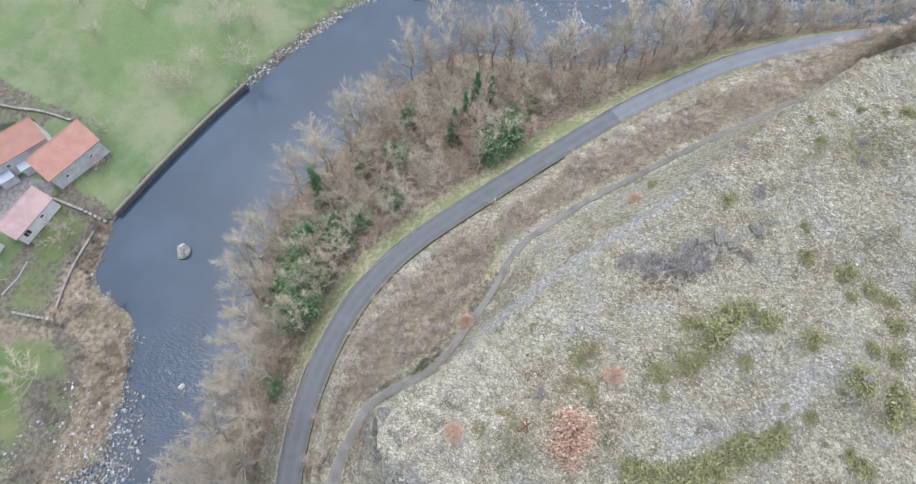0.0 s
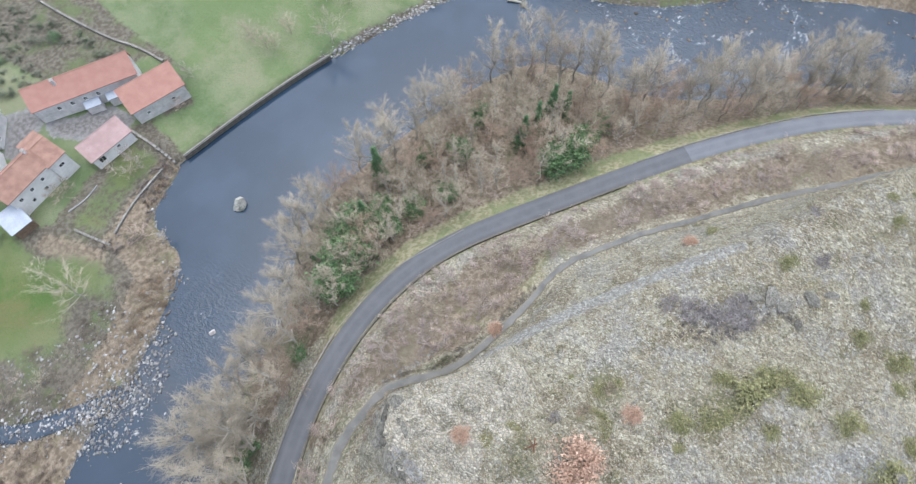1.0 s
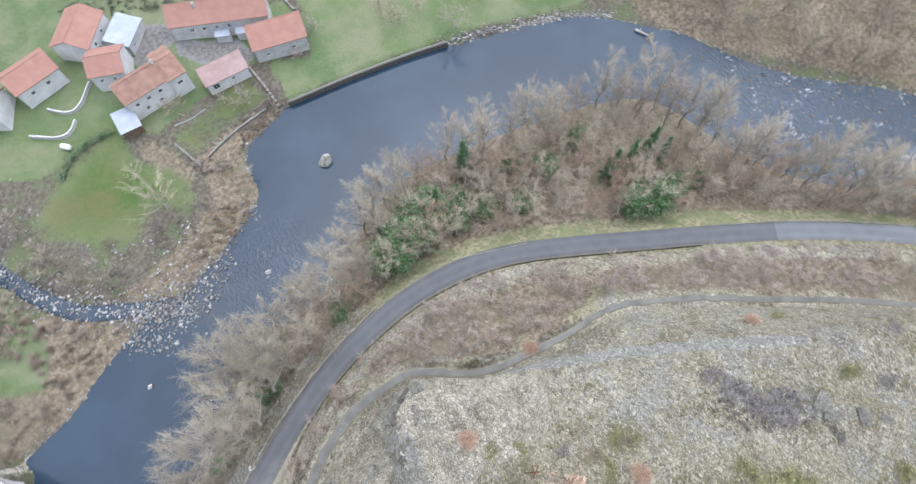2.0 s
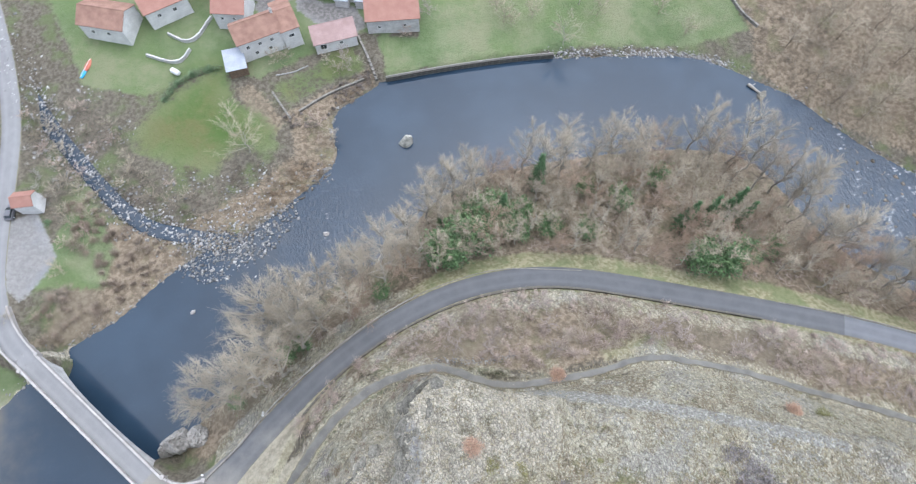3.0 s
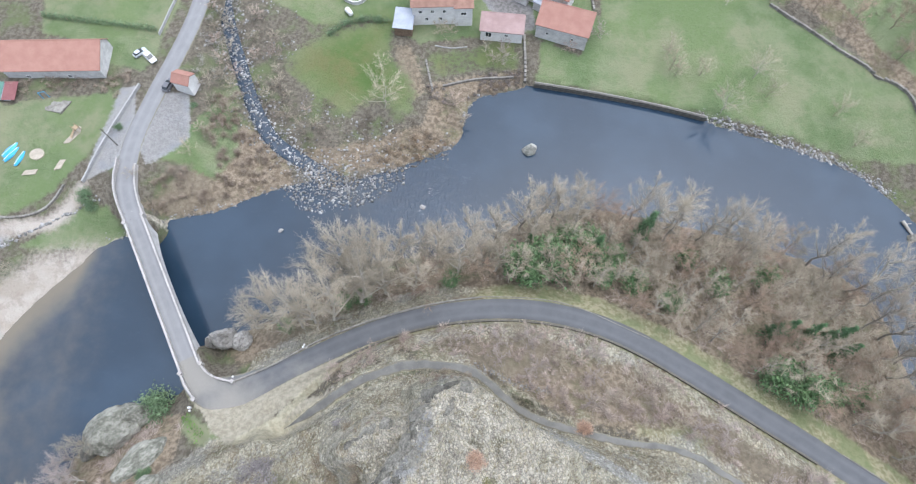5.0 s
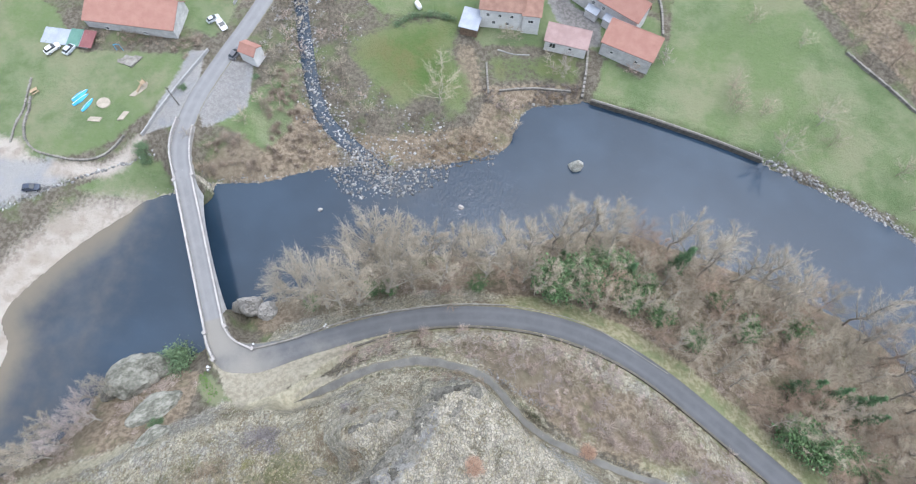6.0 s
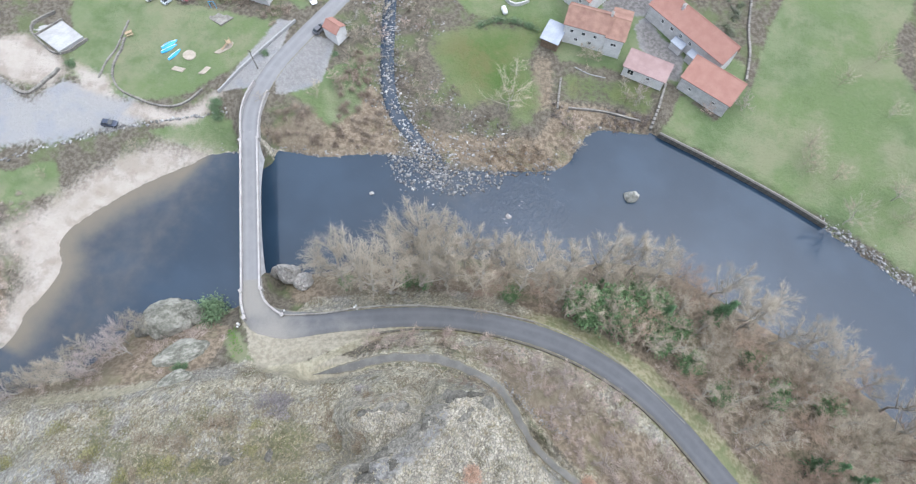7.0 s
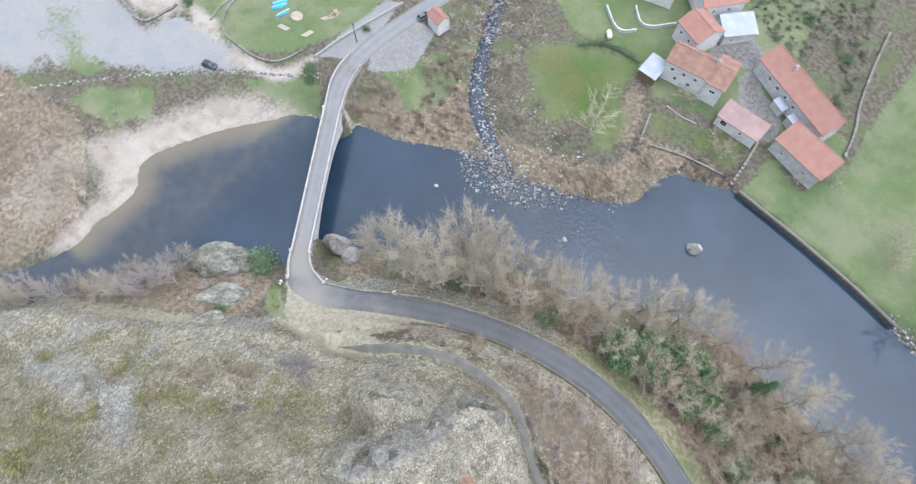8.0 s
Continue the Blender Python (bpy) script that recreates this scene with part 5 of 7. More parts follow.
for x, y, s, k in ((35.6, 51.6, 1.35, 0), (25.2, 46.1, 1.1, 0), (11.4, 47.3, 0.75, 0), (61.2, 31.4, 1.05, 1), (66, 31.2, 1.05, 1), (71.5, 31.0, 1.15, 1), (73.5, 28.4, 0.95, 1)):
    tree_thing("conifer", "narrow dark green conifer among leafless trees", "tree", FIRS[k], x, y, x * 30, s * 1.3, None, "conifers")

EAST_WOOD = [(108, -5), (121, -12.5), (129, -23), (139, -39.5), (157, -80), (150, -84), (141, -60), (131, -39), (122, -25.5), (112, -13)]
for x, y in scatter(EAST_WOOD, 3.4, 6):
    if near(ROAD, np.array([x]), np.array([y]))[0][0] > 5.0:
        k = int(abs(x * 7)) % 3
        tree_thing("tree", "leafless tan-grey tree between the road and the rapids", "tree", KINDS[4 + int(abs(x * 5)) % 4][:2], x, y, x * 50, 0.78 + 0.12 * k, (M_BARK_BROWN if k else M_BARK_PALE, M_TWIG_BROWN if k else M_TWIG_PALE), "trees by the rapids")
# trees on the meadow, the far bank and by the beach
BROAD = [bare_tree(50 + k, 9.0, 5.2, limbs=12, subs=8, twigs=10, lift=0.6, twig_r=0.014) for k in range(3)]
for x, y, s in ((57.2, 87.4, 1.1), (-25.1, 81.6, 1.35), (44.1, 102.3, 0.75), (46, 96.5, 0.6), (52, 97, 0.65), (68, 92, 0.7), (84, 88, 0.75), (88, 80.5, 0.7), (59, 117.5, 0.6), (46.3, 121.8, 0.6), (52.3, 131, 0.7), (70, 118.5, 0.7), (-27.1, 92.0, 0.6), (65.1, 97, 1.0), (44.7, 98.1, 0.7), (0.6, 96.5, 0.5), (-8.6, 84.5, 0.5), (-1.5, 100, 0.45)):
    tree_thing("meadow_tree", "bare spreading fruit tree standing on green grass", "tree", BROAD[int(abs(x * 3)) % 3][:2], x, y, x * 50, s, (M_BARK_PALE, M_TWIG_PALE) if int(x) % 2 else (M_BARK_BROWN, M_TWIG_BROWN), "meadow trees")
for x, y, s in ((-101.4, 32.7, 0.38), (-77.9, 55.4, 0.4), (-115.7, 17.2, 0.38)):
    tree_thing("pollard", "small pruned bare tree beside the sandy beach", "tree", BROAD[1][:2], x, y, x * 50, s, (M_BARK_BROWN, M_TWIG_BROWN), "pollards by the beach")
for x, y in scatter([(-96, -37), (-84, -27), (-73, -15), (-68, -5), (-72, -1), (-78, -9), (-84, -21), (-99, -36)], 2.5, 9):
    tree_thing("tree", "leafless pale grey tree on the river bank", "tree", KINDS[int(abs(x * 5)) % 4][:2], x, y, x * 50, 0.78, (M_BARK_PALE, M_TWIG_PALE if int(abs(x * 11)) % 3 else M_SHRUB_MAUVE), "trees below the bridge")
for x, y in scatter([(112, 52), (120, 38), (142, 17), (158, -2), (185, 0), (170, 40), (140, 62), (118, 74), (108, 72)], 5.6, 12):
    tree_thing("tree", "leafless brown tree on the far bank", "tree", KINDS[4 + int(abs(x * 5)) % 4][:2], x, y, x * 50, 0.95, (M_BARK_BROWN, M_TWIG_BROWN), "far bank trees")


for x, y in scatter([(106, 78), (106, 92), (94, 105), (80, 116), (66, 134), (84, 146), (112, 126), (128, 98), (120, 78)], 7.0, 13):
    tree_thing("tree", "leafless reddish-brown tree at the wood edge", "tree", KINDS[4 + int(abs(x * 5)) % 4][:2], x, y, x * 50, 0.85, (M_BARK_BROWN, M_TWIG_RED), "wood edge trees")


def strew(poly, gap, seed):
    """Places all over an outline, about gap apart, on a shaken grid."""
    rs = np.random.RandomState(seed)
    p = np.array(poly, float)
    X, Y = np.meshgrid(np.arange(p[:, 0].min(), p[:, 0].max(), gap), np.arange(p[:, 1].min(), p[:, 1].max(), gap), indexing="ij")
    c = np.stack([X.ravel(), Y.ravel()], 1) + rs.uniform(-0.5, 0.5, (X.size, 2)) * gap * 1.7
    return c[inside(p, c[:, 0], c[:, 1])]


def thicket(name, label, poly, gap, high, mat, seed, per=26, keep_off=2.6, category="bushes"):
    """Low bare brushwood all over a stretch of ground, one piece of stuff."""
    rs = np.random.RandomState(seed)
    at = strew(poly, gap, seed)
    d = np.minimum(np.minimum(near(ROAD, at[:, 0], at[:, 1])[0] - 0.9, near(ROAD_NORTH, at[:, 0], at[:, 1])[0]), near(TRACK, at[:, 0], at[:, 1])[0] + 1.0)
    dens = value_noise(at[:, 0], at[:, 1], 6.5, seed + 1)
    at = at[(d > keep_off) & (dens > -0.3) & ~inside(RIVER, at[:, 0], at[:, 1])]
    z = laid_height(at[:, 0], at[:, 1])
    hh = high * (0.75 + 0.4 * value_noise(at[:, 0], at[:, 1], 5, seed + 2)) * rs.uniform(0.5, 1.45, len(at))
    n = len(at)
    root = np.repeat(np.stack([at[:, 0], at[:, 1], z], 1), per, 0)
    R = np.repeat(hh / high * gap * 0.9, per)[:, None]
    d = unit(rs.normal(size=(n * per, 3)))
    d[:, 2] = np.abs(d[:, 2])
    form = np.concatenate([R, R, np.repeat(hh, per)[:, None]], 1)
    base = root + d * form * rs.uniform(0.0, 0.45, (n * per, 1))
    tip = root + d * form * rs.uniform(0.8, 1.2, (n * per, 1)) + rs.normal(0, 0.12, (n * per, 3))
    V, F = spikes(base, tip, rs.uniform(0.016, 0.034, n * per))
    return tagged(new(name, fast_mesh(name, V, F, mat)), label, category, kind="stuff")


thicket("thicket", "dense brown leafless brushwood on the bank above the road",
        [(-30, 14.5), (-18, 22.5), (-8, 26), (3, 28.3), (13, 29), (24, 27.5), (34, 24.5), (44, 18.5), (58, 10.5), (72, 2), (84, -4), (98, -15), (112, -28), (122, -42), (116, -48), (100, -33), (84, -20), (66, -7), (56, 1), (46, 6), (38, 9.5), (27, 11), (18, 11.5), (10, 16), (2, 20), (-12, 20), (-24, 13.5)],
        2.0, 2.2, M_THICKET, 61, per=84, keep_off=1.9)
thicket("undergrowth", "tan brushwood between the road and the rapids", EAST_WOOD, 2.2, 1.5, M_THICKET, 67, per=50, keep_off=3.2)
thicket("undergrowth", "brown undergrowth beneath the riverside trees", SHORE_WOOD, 2.2, 1.1, M_THICKET, 65, per=36, keep_off=4.8)
thicket("thicket", "grey-brown scrub below the hill edge", [(-98, -38), (-84, -26), (-72, -17), (-60, -8), (-52, -2), (-54, 4), (-62, 4), (-74, -2), (-80, -14), (-96, -35)], 1.9, 1.5, M_THICKET, 69, per=60)
thicket("thicket", "reddish-brown bushes along the creek mouth", [(-74, 49), (-62, 53), (-55, 56), (-45, 61.5), (-50, 68), (-57, 72), (-61, 80), (-66, 92), (-70, 92), (-66, 76), (-66, 62), (-76, 58)], 1.9, 2.4, M_CREEKBRUSH, 73, per=130)
thicket("scrub", "brown scrub on the strip beside the creek", [(-55, 78), (-48, 71), (-36, 65), (-22, 67), (-8, 73), (-7, 80), (-20, 79), (-34, 79), (-46, 86), (-52, 94), (-62, 112), (-68, 112)], 1.5, 0.7, M_SCRUB_TAN, 77, per=30)
thicket("straw_bank", "golden straw-coloured grass on the river spit", [(-30, 63.5), (-18, 67.5), (-8, 72), (-6.5, 81), (-3, 87), (4, 90), (10, 93), (7, 95), (-2, 91), (-12, 84), (-16, 75), (-26, 69)], 1.4, 0.9, M_REED, 81, per=60)
thicket("scrub", "grey brambles on the slope behind the village", [(-24, 136), (-10, 134), (4, 126.5), (15, 121), (20, 122.5), (17, 138), (8, 160), (-24, 158)], 1.7, 1.8, M_GREENBRAMBLE, 85, per=60)
thicket("scrub", "brown bushes behind the sandy beach", [(-110, 3), (-116, 12), (-126, 8), (-140, 0), (-150, -20), (-120, -45), (-106, -30), (-101, -15), (-106, -8)], 2.0, 1.2, M_THICKET, 89, per=44)
M_FRESHGRASS = two_tone("fresh_grass_blades", (0.085, 0.165, 0.035), (0.155, 0.245, 0.07), 0.4, fine=0.8, by="island", spread=0.3, bump=0.0).m
thicket("grass_strip", "strip of fresh green grass at the bridge end", [(-55, 5.2), (-53, 6), (-48.5, 2.6), (-44.5, 0.4), (-44.6, -1.2), (-49.5, 0.4)], 0.5, 0.4, M_FRESHGRASS, 103, per=24, keep_off=1.8, category="grass")
thicket("scrub", "bare hedge brush beside the village road", [(-73, 82), (-70, 80), (-66, 92), (-68, 112), (-73, 112), (-74, 92)], 1.8, 1.2, M_SCRUB_GREY, 93, per=40)
thicket("scrub", "brown brush along the garden terrace", [(-16, 89), (-5, 93), (7.5, 96), (8.5, 92.8), (-3, 87.6), (-9, 84), (-14, 85)], 1.2, 1.0, M_BRAMBLE, 97, per=60)
thicket("scrub", "grey-brown brush in front of the roadside barn", [(-117.0, 77.9), (-107.3, 79.6), (-98.1, 83.9), (-87.5, 84.7), (-85.0, 78.2), (-89.1, 76.0), (-94.5, 78.7), (-104.8, 76.1), (-114.7, 75.1)], 1.6, 1.7, M_CREEKBRUSH, 99, per=60)
thicket("scrub", "leafless wood edge beyond the meadow", [(104, 76), (104, 92), (92, 104), (76, 115), (60, 136), (80, 150), (120, 130), (135, 95), (122, 76), (118, 62), (124, 44), (142, 24), (160, 6), (185, 0), (185, -30), (166, -30), (154, -4), (142, 14), (120, 36), (111, 50), (101, 66)], 2.8, 2.6, M_SCRUB_TAN, 101, per=30)


SHRUB = [bare_tree(190 + k, 3.2, 2.3, limbs=11, subs=6, twigs=7, lift=0.5, twig_r=0.017) for k in range(3)]
rs = np.random.RandomState(195)
for x, y in scatter([(-26, 13.8), (-18, 20.5), (-8, 24), (3, 26), (13, 26.8), (24, 25), (34, 21.5), (44, 15), (58, 7), (72, -1), (84, -8), (96, -17), (96, -26), (84, -18), (66, -5), (56, 2.5), (46, 8), (38, 11), (27, 13), (18, 13), (10, 18), (2, 21.5), (-12, 21), (-24, 15)], 2.9, 196):
    if float(near(TRACK, np.array([x]), np.array([y]))[0][0]) > 2.0 and rs.uniform() < 0.85:
        tree_thing("shrub", "leafless tan shrub in the brushwood above the road", "bush", SHRUB[rs.randint(0, 3)][:2], x, y, rs.uniform(0, 360), rs.uniform(0.75, 1.3), (M_BARK_BROWN, (M_SHRUB_PINK, M_TWIG_BROWN, M_SHRUB_MAUVE)[rs.randint(0, 3)]), "bare shrubs")


# hill cover: pale stony lumps and dry tufts
def lumps(at, size, seed, flat=0.6):
    """Rough eight-sided stones at places (x, y, z)."""
    rs = np.random.RandomState(seed)
    n = len(at)
    dirs = np.array([(1, 0, 0), (0, 1, 0), (-1, 0, 0), (0, -1, 0), (0, 0, 1), (0, 0, -1)], float)
    a = rs.uniform(0, 6.28, n)
    c, s = np.cos(a)[:, None], np.sin(a)[:, None]
    P = dirs[None] * rs.uniform(0.6, 1.25, (n, 6, 1)) * np.asarray(size).reshape(-1, 1, 1) * np.array((1, 0.8, flat))
    P = np.stack([P[..., 0] * c - P[..., 1] * s, P[..., 0] * s + P[..., 1] * c, P[..., 2]], -1) + rs.normal(0, 0.12, (n, 6, 3)) * np.asarray(size).reshape(-1, 1, 1)
    V = (P + at[:, None]).reshape(-1, 3)
    f = np.array([(0, 1, 4), (1, 2, 4), (2, 3, 4), (3, 0, 4), (1, 0, 5), (2, 1, 5), (3, 2, 5), (0, 3, 5)])
    F = (np.arange(n)[:, None, None] * 6 + f[None]).reshape(-1, 3)
    return V, F


def on_ground(p, lift=0.0):
    p = np.array(p, float)
    return np.stack([p[:, 0], p[:, 1], laid_height(p[:, 0], p[:, 1]) + lift], 1)


M_CRAG = two_tone("conglomerate", (0.24, 0.226, 0.19), (0.40, 0.378, 0.318), 0.35, fine=2.2, by="island", spread=0.15, bump=0.5).m
M_HILLSTONE = two_tone("lichened_hill_stone", (0.21, 0.2, 0.168), (0.37, 0.352, 0.295), 0.12, fine=1.5, by="island", spread=0.25, bump=0.3).m
HILL_NEAR = [(-112, -60), (-98, -44), (-83, -31), (-63, -19.5), (-46, -4.2), (-28, 4), (-16, 8.5), (-8, 11), (0, 13), (8, 10.5), (17, 4), (26, -1), (39, -6.5), (50, -13.5), (73, -24), (95, -38), (120, -60), (100, -85), (40, -85), (0, -40), (-40, -62), (-80, -75)]
hs = strew(HILL_NEAR, 0.8, 111)
dens = value_noise(hs[:, 0], hs[:, 1], 7, 112) + 0.5 * value_noise(hs[:, 0], hs[:, 1], 2.5, 113)
patch = value_noise(hs[:, 0], hs[:, 1], 13, 116) + 0.6 * value_noise(hs[:, 0], hs[:, 1], 5, 117)
stony = hs[(dens > -0.1) & (patch > -0.2)]
rs = np.random.RandomState(114)
tagged(new("hill_stones", fast_mesh("hill_stones", *lumps(on_ground(stony, 0.02), rs.uniform(0.10, 0.28, len(stony)), 115, 0.5), M_HILLSTONE)), "pale lichened stones covering the hillside", "stones", kind="stuff")


def tufts(name, label, at, high, mat, seed, per=4):
    rs = np.random.RandomState(seed)
    root = np.repeat(on_ground(at), per, 0)
    n = len(root)
    d = unit(rs.normal(size=(n, 3)) * (1, 1, 0.3) + (0, 0, 0.7))
    base = root + rs.normal(0, 0.12, (n, 3)) * (1, 1, 0)
    V, F = spikes(base, base + d * (high * rs.uniform(0.5, 1.4, n))[:, None], 0.05)
    return tagged(new(name, fast_mesh(name, V, F, mat)), label, "grass", kind="stuff")


grassy = hs[(dens < 0.2) | (patch < -0.3)]
tufts("dry_grass", "bleached dry grass tufts on the hill", grassy, 0.45, M_TUFT, 121, per=6)
bank = strew(BANK_GRASS, 0.7, 122)
bank = bank[(near(TRACK, bank[:, 0], bank[:, 1])[0] > 1.3) & ~inside(SOILS[0], bank[:, 0], bank[:, 1]) & ~inside(SOILS[1], bank[:, 0], bank[:, 1])]
thicket("heather", "dark greyish heather round the hill ledge", [(36, -14), (44, -16.5), (52, -22), (57, -29), (52, -31), (45, -25), (36, -20)], 1.2, 0.75, M_BRAMBLE, 105, per=60)
tufts("dry_grass", "dry yellowish grass along the footpath", bank, 0.3, M_TUFT, 123)

edge = along(TRACK, 0.11)[:, :2]
rs = np.random.RandomState(124)
turn = np.gradient(edge, axis=0)
turn = np.stack([-turn[:, 1], turn[:, 0]], 1) / np.linalg.norm(turn, axis=1)[:, None]
edge = edge + turn * (rs.choice([-1, 1], len(edge)) * np.abs(rs.normal(0.85, 0.22, len(edge))))[:, None]
tufts("dry_grass", "ragged dry grass overhanging the footpath", edge[::2], 0.26, M_TUFT, 128, per=5)
tagged(new("path_stones", fast_mesh("path_stones", *lumps(on_ground(edge[1::2] - turn[1::2] * rs.normal(0, 0.5, (len(edge[1::2]), 1)), 0.08), 0.05 + 0.12 * rs.uniform(0, 1, len(edge[1::2])) ** 2, 129, 0.5), M_HILLSTONE)), "loose grey stones along the footpath", "stones", kind="stuff")
crag = strew(OUTCROP, 0.75, 125)
tagged(new("crag_stones", fast_mesh("crag_stones", *lumps(on_ground(crag, -0.06), 0.1 + 0.26 * np.random.RandomState(126).uniform(0, 1, len(crag)) ** 2, 127, 0.6), M_CRAG)), "rough pebbly knobs of the conglomerate crag", "stones", kind="stuff")

thicket("thicket", "brown brush in the gully between the rocks", [(-17.5, 4.5), (-15.5, 6.8), (-12.5, 8.6), (-7.4, 9.6), (-6.9, 7.4), (-11, 6.9), (-14.8, 5.9), (-16.5, 3.4)], 1.0, 1.0, M_CREEKBRUSH, 119, per=50)
thicket("thicket", "low reddish-brown brush under the crag", [(-7, 16.6), (0, 16.4), (6, 13.6), (10.5, 10.9), (9.3, 9.6), (3, 12), (-4, 13.6), (-8, 13.5)], 1.0, 1.0, M_CREEKBRUSH, 107, per=60)
olive = np.concatenate([strew(p, 0.7, 108 + k) for k, p in enumerate(HEATHS)])
olive = olive + np.random.RandomState(106).normal(0, 1.6, olive.shape)
olive = olive[value_noise(olive[:, 0], olive[:, 1], 4.5, 109) + 0.6 * value_noise(olive[:, 0], olive[:, 1], 1.8, 110) > 0.12]
tufts("heath_grass", "olive-brown heath tufts in the hollows of the hill", olive, 0.42, M_HEATHGRASS, 118)
OAK = leafy_bush(131, 7.4, 3.4, 4200, M_LEAF_TAN, 0.17)
for x, y, s in ((9.8, -13.6, 1.18), (2.5, 1.8, 0.42), (21.9, 8.9, 0.42), (20.6, -16.2, 0.45), (55, -9.5, 0.4)):
    tree_thing("oak_bush", "young oak holding withered orange-brown leaves", "bush", OAK, x, y, x * 30, s, None, "oak bushes")
BROOM = [leafy_bush(135 + k, 4.2, 0.95, 1250, M_OLIVE, 0.125) for k in range(3)]
CREST = ((33.5, -24.2, 0.72), (33.8, -28.4, 1.44), (37.4, -29.2, 0.91), (38.1, -33.9, 1.11), (39.3, -31.4, 0.78), (37.6, -40.1, 1.01), (33.2, -45.4, 1.17), (34.4, -52.7, 1.5), (30.3, -32.4, 0.65), (23.9, -22.1, 0.87), (27.1, -25.4, 0.96), (29.0, -27.1, 0.66), (20.8, -23.9, 0.44), (21.2, -10.8, 0.55), (23.4, -12.1, 0.38), (27.0, -38.9, 0.37), (20.3, -6.4, 0.27))
HOLLOW = ((15.9, -33.6, 1.14), (18.8, -35.8, 1.15), (21.4, -38.2, 1.15), (23.4, -39.4, 0.83), (9.5, -24.1, 1.12), (10.3, -27.0, 1.01), (12.0, -30.0, 1.12), (14.1, -32.0, 0.92), (27.1, -42.4, 0.64), (25.4, -48.8, 0.51), (23.7, -51.3, 0.83), (40.3, -47.4, 0.64), (41.2, -51.7, 0.87), (47.5, -44.3, 0.67), (45.9, -51.2, 0.66), (49.8, -49.9, 0.8))
SHOULDER = ((77.5, -30.5, 0.43), (80.7, -33.8, 0.5), (83.5, -38.2, 0.49), (85.1, -45.4, 0.84), (83.8, -47.4, 0.85), (83.7, -41.7, 0.4), (73.7, -33.3, 0.61), (57.5, -23.2, 0.71), (57.4, -35.1, 0.46), (51.2, -42.4, 0.96), (50.3, -46.6, 0.75), (53.0, -53.8, 1.01), (52.8, -37.4, 0.77), (59.4, -11.6, 0.6), (-61, -37, 0.8))
for x, y, s in CREST + HOLLOW + SHOULDER:
    tree_thing("broom_bush", "low olive-green evergreen bush on the stony hill", "bush", BROOM[int(abs(x * 7)) % 3], x, y, x * 77, s * 1.22, None, "hill bushes")
# broad low mounds: olive broom, brown heath and mauve-grey brush
M_HEATH = two_tone("brown_heath", (0.15, 0.12, 0.085), (0.27, 0.225, 0.165), 0.3, fine=2, by="island", spread=0.35, bump=0.0).m
M_MAUVE = two_tone("mauve_brush", (0.155, 0.14, 0.138), (0.25, 0.23, 0.225), 0.3, fine=2, by="island", spread=0.35, bump=0.0).m
M_KHAKI = two_tone("khaki_broom", (0.15, 0.145, 0.06), (0.255, 0.24, 0.125), 0.4, fine=2, by="island", spread=0.4, bump=0.0).m
MOUND = [leafy_bush(171 + k, 5.2, 0.75, 900, M_KHAKI, 0.15, stems=6) for k in range(3)]
for places, mat, label in (
    (((-70.6, -32.8, 0.8), (-66.8, -24.1, 0.7), (-57.7, -24.7, 1.0), (-55.6, -32.2, 0.9), (-56.3, -37.7, 0.8), (-57.2, -40.3, 0.8), (-56.3, -44, 1.1), (-50.5, -24.9, 0.8), (-46.9, -21.8, 0.7), (-43.9, -19, 0.8), (-40.7, -17.7, 0.6), (-34.1, -7.5, 0.5), (-32.6, -10.9, 0.6), (4.5, -2, 0.55), (8, -3.5, 0.5), (16.4, -14.4, 0.7), (17.5, -12.2, 0.5)), M_KHAKI, "broad low olive-green broom patch on the hill"),
    (((-39, -9.8, 0.95), (-41.5, -11.5, 0.7), (-62.2, -35.8, 0.6), (-59.1, -29.2, 0.7), (-51.4, -18.6, 0.7), (-57.5, -26.4, 0.7), (-47.2, -17.1, 0.7), (-44, -15.5, 0.6), (-48.5, -23.2, 0.6), (-22.8, -0.9, 0.7), (-20.6, -2.1, 0.7), (-18.8, 5.2, 0.5), (-16, -0.5, 0.6), (-15.7, -2.5, 0.6), (16.5, -10.5, 0.6), (22, -12, 0.5), (-3.5, 16.2, 0.45), (0.5, 15.2, 0.45)), M_HEATH, "low brown heath patch between the hill stones"),
    (((-35, -3.8, 0.8), (-32.5, -2.5, 0.8), (-32, -4.3, 0.8), (-33.8, -2.2, 0.6), (-20.8, 5.6, 0.5), (42.5, -19.4, 1.1), (43.9, -23.3, 0.85), (41.1, -15.4, 1.0), (40.2, -12.4, 0.8), (46.2, -20.3, 0.85), (60.7, -27.5, 0.7), (76.1, -39.3, 0.8), (72, -39.7, 0.8), (68.3, -22.4, 0.5), (13, -8, 0.55)), M_MAUVE, "mauve-grey leafless brush on the hill shoulder"),
):
    for x, y, s in places:
        tree_thing("hill_bush", label, "bush", MOUND[int(abs(x * 7)) % 3], x, y, x * 77, s * 1.1, (None, mat), "low hill bushes")
WILLOW = leafy_bush(141, 6.0, 4.2, 2300, M_GREENBUSH, 0.15)
